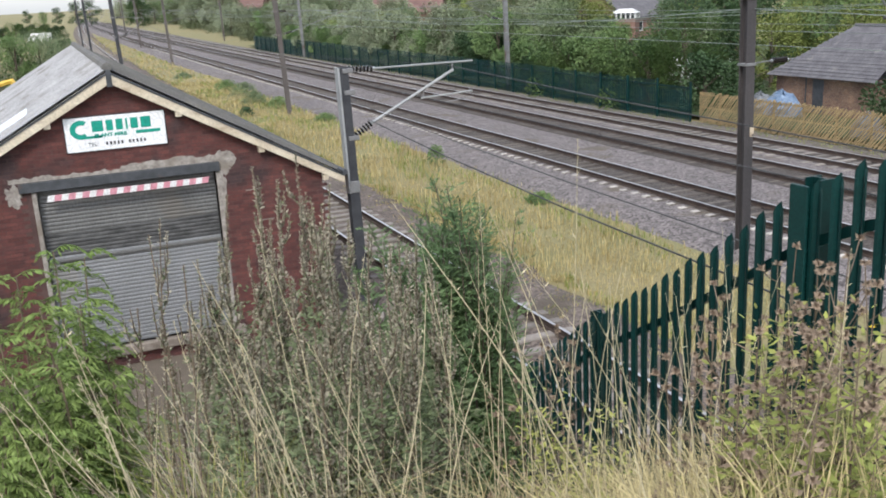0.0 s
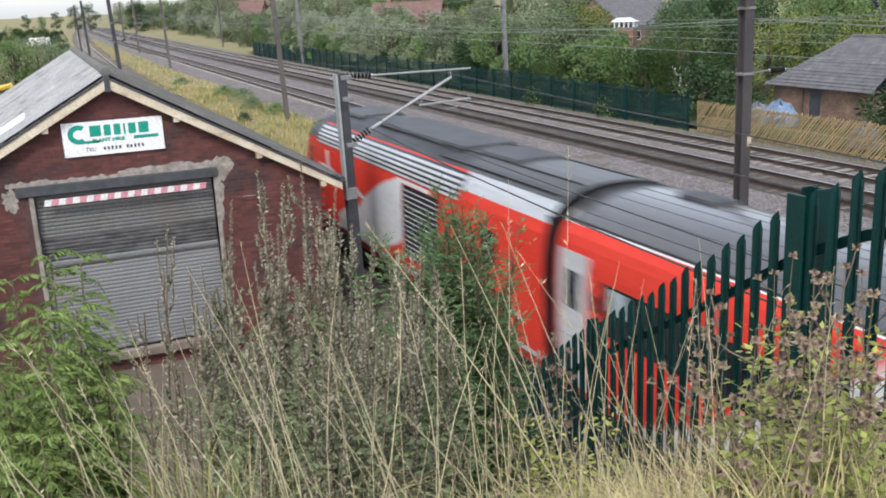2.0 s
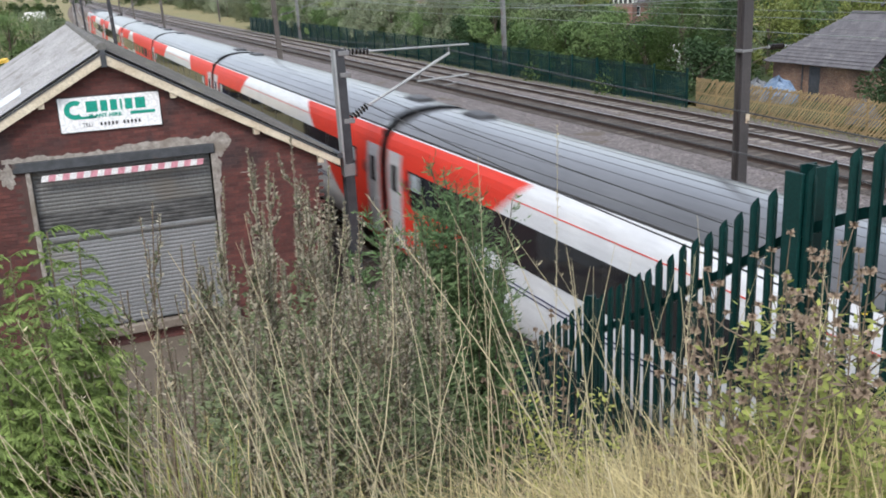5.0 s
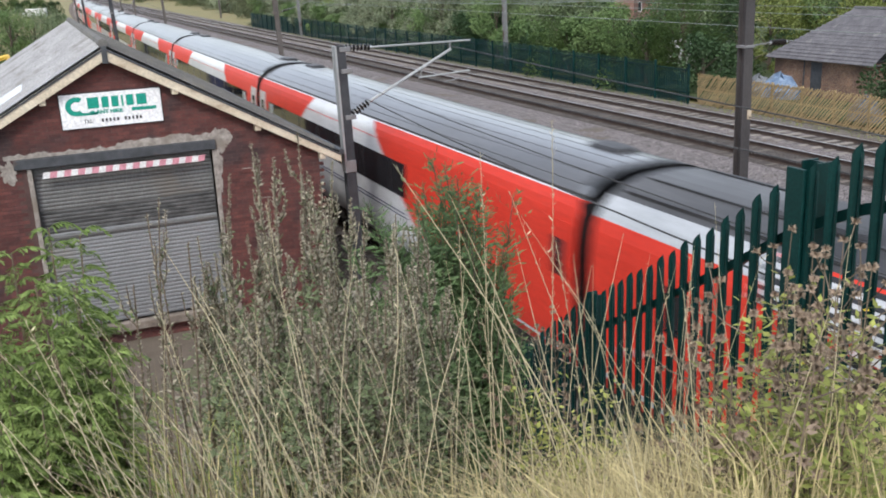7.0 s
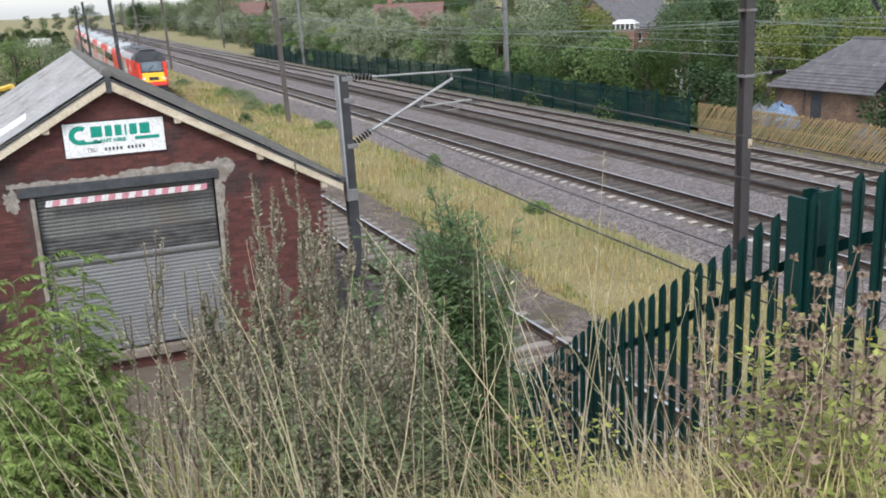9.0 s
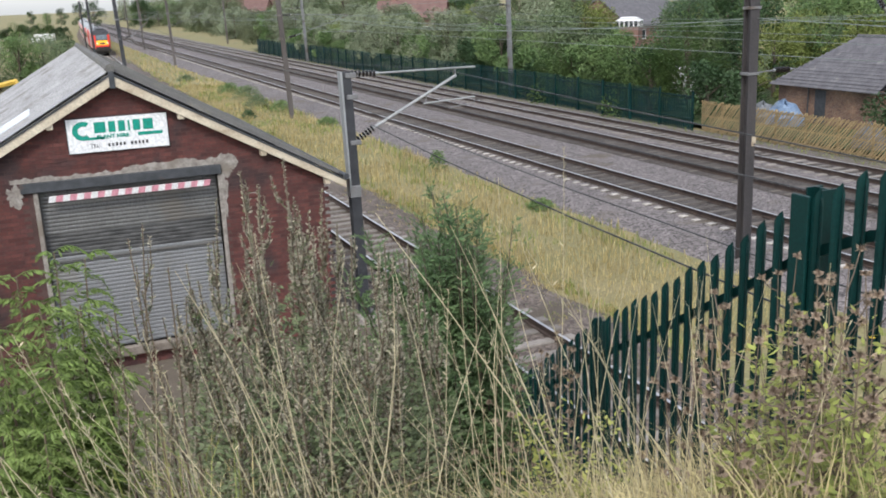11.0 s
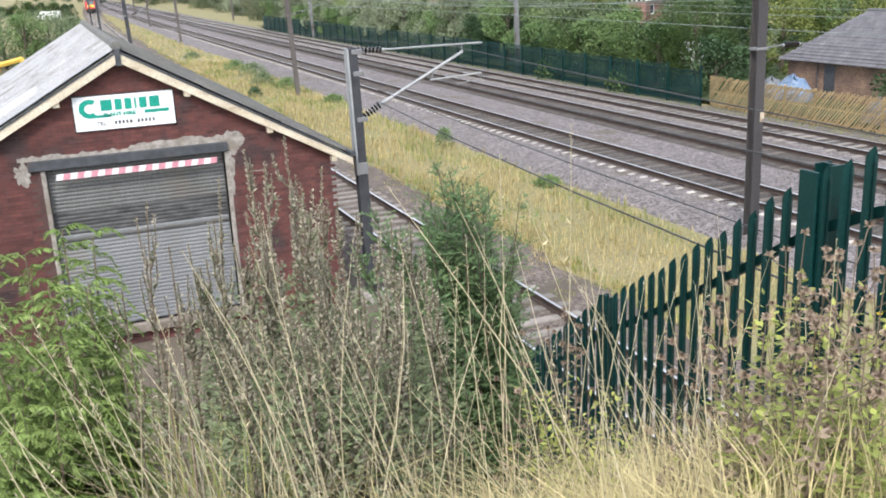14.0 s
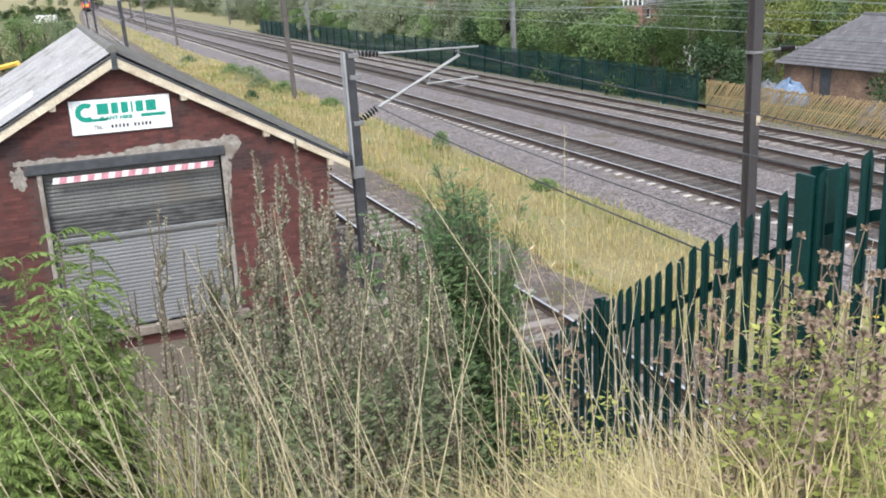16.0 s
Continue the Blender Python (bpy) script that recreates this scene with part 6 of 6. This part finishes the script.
def build_tall_stems(az, d, count, spread):
    """A tuft of tall straw stems that sways from its root."""
    x, y = aim(az, d)
    z = ground_z(x, y) - 0.05
    tuft = thing("grass_tuft", "tuft of tall pale straw-coloured grass stems", "grass", "tall grass tufts", pose(x, y, z))
    for k in range(count):
        g, heads = Geo(), Geo()
        px, py = rnd(-spread, spread), rnd(-spread, spread)
        dz = ground_z(x + px, y + py) - 0.05 - z
        # the tips end between the middle and the lower part of the view
        zt = 6.76 - d * rnd(0.23, 0.56) + (0.15 if az > 28 else 0)
        h = max(0.5, min(1.75, zt - (z + dz)))
        tx, ty = px + rnd(-0.5, 0.22) * h, py + rnd(-0.15, 0.2) * h
        pts = lean_path(px, py, dz, tx, ty, dz + h, 8, rnd(-0.22, 0.22))
        r = rnd(0.0012, 0.0024)
        g.tube(pts, [r, r, r, r * 0.95, r * 0.9, r * 0.8, r * 0.6, r * 0.3], "straw", 4, False)
        if RNG.random() < 0.75:
            for j in range(26):
                t = rnd(0.74, 1.0)
                p = on_path(pts, t)
                dd = unit(rnd(0, 6.283), rnd(0.6, 1.4))
                heads.leaf(p, dd, dd.orthogonal().normalized(), rnd(0.010, 0.022), rnd(0.0015, 0.0035), "straw")
        for j in range(2):
            p = on_path(pts, rnd(0.1, 0.55))
            a = rnd(0, 6.283)
            blade(g, p.x, p.y, p.z, rnd(0.15, 0.35), 0.004, a, rnd(0.5, 1.3), "blade_dry")
        stalk = part("stalk", g, tuft)
        if heads.v:
            tagged(part("seed_head", heads, stalk), "thin pale seed head", kind="stuff")
    SWAYING.append((tuft, x, y, z))


for az, d, n in ((1, 2.6, 9), (3, 3.4, 10), (6, 2.3, 12), (8, 3.2, 14), (10, 2.2, 13), (12, 2.8, 13), (14, 2.2, 13), (16, 3.0, 12), (17, 1.9, 11), (19, 2.5, 13), (21, 2.1, 11), (22, 3.0, 11), (24, 2.3, 13), (26, 2.8, 12), (27, 2.0, 9), (29, 3.3, 11), (31, 2.5, 9), (33, 3.0, 9), (35, 2.2, 8), (38, 2.7, 8), (41, 2.1, 8), (44, 2.5, 8), (47, 2.0, 7), (-1, 2.0, 8)):
    build_tall_stems(az, d, max(4, int(n * (0.5 if az < 26 else 0.95))), 0.34)


for az, d, fall, lean in ((28.2, 2.2, 0.17, 0.06), (33.0, 2.0, 0.30, -0.05), (25.0, 2.3, 0.20, 0.02), (15.0, 2.4, 0.36, -0.12), (21.5, 2.1, 0.33, 0.05), (11.0, 2.2, 0.34, -0.16), (37.0, 2.0, 0.32, 0.08), (7.0, 2.1, 0.38, -0.2), (18.0, 2.0, 0.40, -0.1)):
    build_lone_stem(az, d, fall, lean)


# ---- trees ----
def build_tree(h, r, key, seed, count, leaf=(0.12, 0.26), trunk=0.14, low=0.05):
    """A tree with limbs and a crown of leaf clumps, as a thing at the origin."""
    R = random.Random(seed)
    t = thing("tree", "leafy green tree behind the railway fence", "tree", "trees along the boundary")
    wood, crown = Geo(), Geo()
    wood.tube([(0, 0, -0.2), (0.05 * R.uniform(-1, 1), 0.05, h * 0.35), (0.15 * R.uniform(-1, 1), 0.1, h * 0.7), (0.1, 0, h * 0.92)], [trunk, trunk * 0.8, trunk * 0.45, 0.02], "bark", 7)
    clumps = []
    for k in range(15):
        a = R.uniform(0, 6.283)
        z = h * (low + (1 - low) * (k + R.random()) / 15)
        q = r * R.uniform(0.35, 1.0) * math.sin(min(1.0, max(0.12, 1.12 - z / h)) * 2.0) ** 0.6
        c = Vector((math.cos(a) * q, math.sin(a) * q, min(z, h * 0.95)))
        clumps.append((c, r * R.uniform(0.28, 0.5)))
        wood.tube([(0.04, 0.02, c.z * 0.55), (c.x * 0.5, c.y * 0.5, c.z * 0.8), tuple(c)], [trunk * 0.35, trunk * 0.2, 0.012], "bark", 4, False)
    per = count // len(clumps)
    for c, cr in clumps:
        for k in range(per):
            d = Vector((R.gauss(0, 1), R.gauss(0, 1), R.gauss(0, 0.8)))
            d.normalize()
            p = c + d * cr * (R.random() ** 0.4)
            dd = Vector((d.x + R.gauss(0, 0.6), d.y + R.gauss(0, 0.6), d.z * 0.6 + R.gauss(0, 0.5))).normalized()
            crown.leaf(p, dd, dd.orthogonal().normalized(), R.uniform(*leaf), R.uniform(leaf[0] * 0.55, leaf[1] * 0.6), key)
    part("trunk", wood, t)
    part("crown", crown, t)
    return t


KINDS = [build_tree(5.4, 2.3, "leaf_a", 1, 5200), build_tree(5.0, 2.6, "leaf_b", 2, 5200), build_tree(4.6, 2.2, "leaf_c", 3, 4500), build_tree(6.4, 2.5, "leaf_d", 4, 5200), build_tree(3.4, 2.2, "leaf_a", 5, 4500, low=0.02), build_tree(3.0, 2.0, "leaf_d", 6, 4200, low=0.02), build_tree(5.6, 2.4, "leaf_e", 7, 5000), build_tree(3.2, 2.1, "leaf_e", 8, 4300, low=0.02)]
used = set()


def plant_tree(k, x, y, s=1.0, turn=0.0):
    m = pose(x, y, ground_z(x, y), 0, 0, turn)
    if k not in used:
        used.add(k)
        KINDS[k].matrix_basis = m @ Matrix.Scale(s, 4)
        return KINDS[k]
    t = copy_thing(KINDS[k], m)
    t.matrix_basis = m @ Matrix.Scale(s, 4)
    return t


TR = random.Random(21)
# a hedge of low trees close behind the green fence, taller ones behind
y = 41.0
while y < 140:
    plant_tree(TR.choice((4, 5, 4, 0) if y < 72 else (7, 4, 7, 6)), 32.2 + TR.uniform(-0.5, 0.8), y, TR.uniform(0.75, 1.05), TR.uniform(0, 360))
    y += TR.uniform(1.7, 2.6)
y = 43.0
while y < 150:
    plant_tree(TR.choice((4, 5)) if 52.5 < y < 57.5 else TR.choice((0, 1, 2, 1, 3) if y < 72 else (6, 1, 6, 2)), 36.0 + TR.uniform(-1.2, 1.5), y, TR.uniform(0.72, 0.98), TR.uniform(0, 360))
    y += TR.uniform(2.6, 4.0)
y = 46.0
while y < 170:
    plant_tree(TR.choice((4, 5)) if 61 < y < 72 else TR.choice((0, 1, 2, 3) if y < 72 else (6, 1, 6, 2)), 43.0 + TR.uniform(-2, 4), y, TR.uniform(0.8, 1.15), TR.uniform(0, 360))
    y += TR.uniform(4.0, 6.5)
# taller backdrop woods behind the gardens
for i in range(46):
    plant_tree(TR.choice((0, 1, 2, 3, 3)), 78 + TR.uniform(-6, 26), 48 + i * 4.2, TR.uniform(1.3, 2.0), TR.uniform(0, 360))
for k, x, y, s in ((2, 44, 42, 0.95), (2, 41, 46, 0.9), (1, 47, 38, 1.0), (0, 50, 44, 1.1), (2, 46, 34, 0.95), (1, 52, 36, 1.1), (0, 55, 50, 1.2), (3, 58, 42, 1.2), (2, 42, 40.5, 0.8), (5, 33.2, 28.6, 0.9), (5, 34.0, 26.0, 1.1), (0, 48, 50, 1.05), (1, 56, 60, 1.1), (2, 62, 66, 1.2), (3, 66, 58, 1.2), (2, 49.2, 81.3, 1.1), (1, 47.6, 82.5, 1.05), (2, 51.4, 82.6, 0.98), (1, 58.5, 80, 0.95), (2, 60.5, 80.5, 1.0)):
    plant_tree(k, x, y, s, 40 * k + x)
# kinds 6 and 7 carry haze in their leaf colour
# woods further off, both sides of the lines
for i in range(60):
    y = 142 + i * 5 + TR.uniform(-2, 2)
    if not 205 < y < 222:
        plant_tree(TR.choice((4, 7, 7)), 36 + TR.uniform(-2, 5) + 0.045 * (y - 142) + main_bend(y), y, TR.uniform(1.0, 1.7) * (1 if y < 225 else 1.4), TR.uniform(0, 360))
for i in range(46):
    y = 150 + i * 9 + TR.uniform(-4, 4)
    plant_tree(TR.choice((0, 1, 6, 6)), 44 + TR.uniform(-6, 12) + main_bend(y), y, TR.uniform(1.1, 1.9), TR.uniform(0, 360))
for i in range(30):
    plant_tree(TR.choice((0, 6, 6)), 60 + TR.uniform(0, 60), 190 + i * 13, TR.uniform(1.6, 2.4), TR.uniform(0, 360))
for k, x, y, s in ((1, 0.6, 98, 0.95), (0, -1.5, 95, 0.9), (1, 2.3, 105, 0.9), (1, -3.5, 100, 1.0), (0, -5.5, 94, 1.0), (3, -7.5, 62, 1.0), (1, -9, 50, 1.0), (5, 5.5, 255, 1.0), (4, 3, 262, 1.1), (5, 0, 258, 1.15), (4, -3, 265, 1.2), (5, -6, 270, 1.05), (4, -9, 275, 0.9), (5, -13, 285, 0.8), (4, 1.5, 250, 0.9), (5, 7.5, 270, 0.9), (5, 4.2, 150, 0.9), (5, 3.6, 155, 0.8), (3, 25, 440, 1.6), (3, 20, 455, 1.5), (3, 14, 520, 1.2), (0, 8, 560, 1.1), (3, 0, 600, 1.1), (3, 33, 330, 1.5), (3, 36, 345, 1.4)):
    plant_tree(k, x, y, s, 50 * k + x)


# ---- houses and yard things far off ----
def build_house(x, y, w, d, eave, ridge, label, turn=0.0, roof="slate_red"):
    h = thing("house", label, "house", "houses beyond the trees", pose(x, y, 0, 0, 0, turn))
    part("wall", Geo().prism([(-w / 2, -0.3), (w / 2, -0.3), (w / 2, eave), (0, ridge - 0.15), (-w / 2, eave)], -d / 2, d / 2, "brick_far"), h)
    for s in (-1, 1):
        v = [(0, -d / 2 - 0.3, ridge), (s * (w / 2 + 0.4), -d / 2 - 0.3, eave - 0.25), (s * (w / 2 + 0.4), d / 2 + 0.3, eave - 0.25), (0, d / 2 + 0.3, ridge)]
        v += [(a, b, c - 0.15) for a, b, c in v]
        part("roof_slope", Geo().add(v, [(0, 1, 2, 3), (7, 6, 5, 4), (0, 4, 5, 1), (1, 5, 6, 2), (2, 6, 7, 3)], roof), h)
        for k in (-1, 1):
            for z in (0.9, 3.2):
                if z + 1.2 < eave:
                    win = part("window", Geo().box(s * w / 2 - 0.02, k * d / 4 - 0.6, z, s * w / 2 + 0.02, k * d / 4 + 0.6, z + 1.1, "white"), h)
                    part("pane", Geo().box(s * w / 2 - 0.03, k * d / 4 - 0.5, z + 0.1, s * w / 2 + 0.03, k * d / 4 + 0.5, z + 1.0, "pane"), win)
    part("chimney", Geo().box(-0.4, d / 4, ridge - 0.5, 0.4, d / 4 + 0.7, ridge + 1.0, "brick_far", 0.03), h)
    return h


build_house(66, 99, 8, 12, 2.8, 5.9, "brick house with a dark tiled roof among the trees", 110, "slate")
build_house(47.5, 232, 8, 11, 4.6, 7.8, "red brick house with a clay tile roof", 60)
build_house(53, 236, 7, 9, 4.4, 7.4, "red brick house with a clay tile roof", 70)
build_house(58, 150, 8, 11, 3.6, 6.2, "red brick house with a clay tile roof", 60)
build_house(48.6, 37.0, 7, 8, 4.2, 7.2, "brick house with a grey slate roof and white fascia", 90, "slate")


def build_conservatory():
    c = thing("conservatory", "white framed conservatory seen among the trees", "conservatory", at=pose(55.6, 83.6, 1.75, 0, 0, 40) @ Matrix.Scale(0.5, 4))
    part("base", Geo().box(-1.6, -2.4, -3.7, 1.6, 2.4, 2.3, "brick_far", 0.05), c)
    g = Geo()
    g.add([(-1.8, -2.6, 3.4), (1.8, -2.6, 3.4), (1.8, 2.6, 3.4), (-1.8, 2.6, 3.4), (-0.3, -1.4, 4.2), (0.3, -1.4, 4.2), (0.3, 1.4, 4.2), (-0.3, 1.4, 4.2)], [(0, 1, 5, 4), (1, 2, 6, 5), (2, 3, 7, 6), (3, 0, 4, 7), (4, 5, 6, 7), (3, 2, 1, 0)], "white")
    part("roof", g, c, "white conservatory roof")
    part("glazing", Geo().box(-1.55, -2.35, 2.3, 1.55, 2.35, 3.4, "pane"), c, "dark glazing")
    for k in range(6):
        yy = -2.4 + 0.96 * k
        part("mullion", Geo().box(-1.65, yy - 0.14, 2.3, -1.5, yy + 0.14, 3.42, "white"), c)
    for k in range(4):
        xx = -1.6 + 1.06 * k
        part("mullion", Geo().box(xx - 0.14, -2.45, 2.3, xx + 0.14, -2.3, 3.42, "white"), c)
    return c


build_conservatory()


def build_digger(x, y, turn):
    d = thing("excavator", "yellow tracked excavator parked in the yard", "excavator", at=pose(x, y, -0.3, 0, 0, turn))
    for s in (-1, 1):
        part("crawler", Geo().box(s * 0.9 - 0.22, -1.4, 0, s * 0.9 + 0.22, 1.4, 0.6, "rubber", 0.15), d)
    b = part("upper_body", Geo().box(-1.1, -1.5, 0.7, 1.1, 0.9, 1.7, "yellow", 0.12), d, "yellow upper body")
    part("cab", Geo().box(-1.05, -0.2, 1.7, -0.1, 1.1, 2.7, "yellow", 0.08), b)
    part("cab_glass", Geo().box(-1.08, 0.0, 1.9, -0.08, 1.12, 2.55, "pane", 0.02), b, "dark cab glass")
    part("boom", Geo().tube([(0.3, 0.8, 1.4), (0.3, 2.0, 3.0), (0.3, 3.4, 2.7)], [0.2, 0.2, 0.16], "yellow", 6), d)
    part("dipper", Geo().tube([(0.3, 3.3, 2.9), (0.3, 3.9, 1.2)], 0.13, "yellow", 6), d)
    part("bucket", Geo().box(-0.05, 3.6, 0.6, 0.65, 4.2, 1.2, "steel_dark", 0.08), d)
    return d


build_digger(0.4, 63.0, 70)
build_digger(-1.2, 58.0, 100)
skip = thing("storage_container", "dark blue steel storage container in the yard", "container", at=pose(2.0, 66.0, -0.3, 0, 0, 5))
part("shell", Geo().box(-0.9, -1.5, 0, 0.9, 1.5, 2.2, "blue_dark", 0.03), skip)
for k in range(9):
    part("corrugation", Geo().box(-0.93, -1.4 + 0.31 * k, 0.1, 0.93, -1.26 + 0.31 * k, 2.1, "blue_dark", 0.02), skip)
for vx, vy, tn in ((2.0, 232, 75), (36.6, 48.3, 30)):
    van = thing("parked_van", "white van parked among bushes", "van", at=pose(vx, vy, -0.2, 0, 0, tn))
    part("body", Geo().prism([(-0.95, 0.35), (0.95, 0.35), (0.95, 1.4), (0.85, 2.1), (-0.85, 2.1), (-0.95, 1.4)], -2.4, 1.6, "white").prism([(-0.95, 0.35), (0.95, 0.35), (0.95, 1.2), (-0.95, 1.2)], 1.6, 2.4, "white"), van)
    part("windscreen", Geo().box(-0.8, 1.6, 1.25, 0.8, 1.66, 1.95, "pane"), van)
    for sx in (-0.9, 0.9):
        for sy in (-1.5, 1.5):
            part("wheel", Geo().tube([(sx - 0.1, sy, 0.33), (sx + 0.1, sy, 0.33)], 0.33, "rubber", 14), van)


# ---- sleepers, one by one near the lookout ----
def build_sleepers(track, centre, y0, y1, key, skew=0.0):
    g = Geo().box(-1.25, -0.125, -0.34, 1.25, 0.125, -0.165, key if key != "ends" else "sleeper_dark", 0.02)
    if key == "ends":
        g.box(-1.28, -0.10, -0.3, -1.03, 0.10, -0.15, "concrete", 0.015)
        key = "sleeper_dark"
    me = g.mesh("sleeper")
    y = y0
    n = 0
    rest = Geo()
    while y < y1:
        x = centre(y)
        if n < 230:
            part("sleeper", me, track, at=pose(x + 0.02 * math.sin(n * 2.1), y, 0.012 * math.sin(n * 1.3), 0, 0, 0.6 * math.sin(n * 3.7)))
        else:
            rest.box(x - 1.25, y - 0.125, -0.34, x + 1.25, y + 0.125, -0.16, key)
        n += 1
        y += 0.65
    if rest.v:
        tagged(part("far_sleepers", rest, track), kind="stuff")


build_sleepers(TRACKS["near"], LINES["near"], 9.0, 300, "sleeper_mid")
build_sleepers(TRACKS["a"], LINES["a"], 12.0, 260, "ends")
build_sleepers(TRACKS["b"], LINES["b"], 14.0, 220, "sleeper_dark")
build_sleepers(TRACKS["c"], LINES["c"], 16.0, 220, "sleeper_mid")


# ---- bricks of the shed's front, laid in courses ----
def build_gable_bricks():
    x0, x1, y, xr, zr, ze = -2.75, 5.25, 19.3, 1.25, 5.52, 3.26
    front = [c for c in SHED.children if c.name.startswith("gable_wall")][1]
    B = random.Random(5)
    piece = Geo().box(-0.1065, -0.006, -0.0325, 0.1065, 0.02, 0.0325, "brick_piece", 0.004).mesh("brick")
    rest = Geo()
    row, z = 0, -0.3
    while z < zr:
        x = x0 + (0.1125 if row % 2 else 0.0)
        while x < x1 - 0.11:
            cx, cz = x + 0.1125, z + 0.0375
            top = ze + (zr - ze) * (1 - abs(cx - xr) / (x1 - xr))
            door = -0.5 < cx < 3.2 and -0.1 < cz < 3.68
            if cz < top - 0.09 and not door:
                out = 0.003 * B.random()
                if cx > 3.25 and 1.75 < cz < 3.9:
                    part("brick", piece, front, at=pose(cx, y - out, cz))
                else:
                    rest.box(cx - 0.1065, y - 0.006 - out, cz - 0.0325, cx + 0.1065, y + 0.02, cz + 0.0325, "brick_rest")
            x += 0.225
        row += 1
        z += 0.075
    tagged(part("brickwork", rest, SHED), kind="stuff")


build_gable_bricks()


# ---- all that moves ----
def motions():
    times = [0.5 * i for i in range(33)]
    def joint(t):
        return float(np.interp(t, [a for a, b in RUN], [b for a, b in RUN]))
    walk(FRONT_CAR, [(t, car_pose(joint(t) + 0.2 + POWER_L / 2, False, 5.2)) for t in times])
    for k, c in enumerate(COACHES):
        walk(c, [(t, car_pose(joint(t) - PITCH * (k + 0.5), False, 7.2)) for t in times])
    walk(REAR_CAR, [(t, car_pose(joint(t) - PITCH * 9 - 0.2 - POWER_L / 2, True, 5.2)) for t in times])
    # the wind pushes the tall plants over, most of all late on
    gusts = ((0, 0), (1, 0.015), (2, 0.035), (3, -0.02), (4, -0.005), (6.5, 0.01), (7.5, 0.025), (8.5, 0), (9.2, 0), (11.3, -0.07), (12, -0.055), (13, -0.09), (14, -0.075), (14.5, -0.10), (15, -0.06), (16, -0.02))
    for k, (plant, x, y, z, h, give) in enumerate(BENDING):
        rows = []
        for t in times:
            push = float(np.interp(t, [a for a, b in gusts], [b for a, b in gusts])) + 0.008 * math.sin(3.1 * t + k * 1.7)
            tilt = math.degrees(math.atan2(push * give, h))
            rows.append((t, pose(x, y, z, 0.3 * math.sin(2.1 * t + k), tilt, 0) @ pose(-x, -y, -z)))
        walk(plant, rows)
    for k, (clump, x, y, z) in enumerate(SWAYING):
        rows = []
        for t in times:
            gust = 0.5 + 0.5 * math.sin(0.8 * t + 0.5 + x * 0.4)
            rows.append((t, pose(x, y, z, 1.6 * gust * math.sin(2.3 * t + k * 1.3), 2.0 * gust * math.sin(2.0 * t + k * 0.9) + 1.0 * gust, 0)))
        walk(clump, rows)


motions()
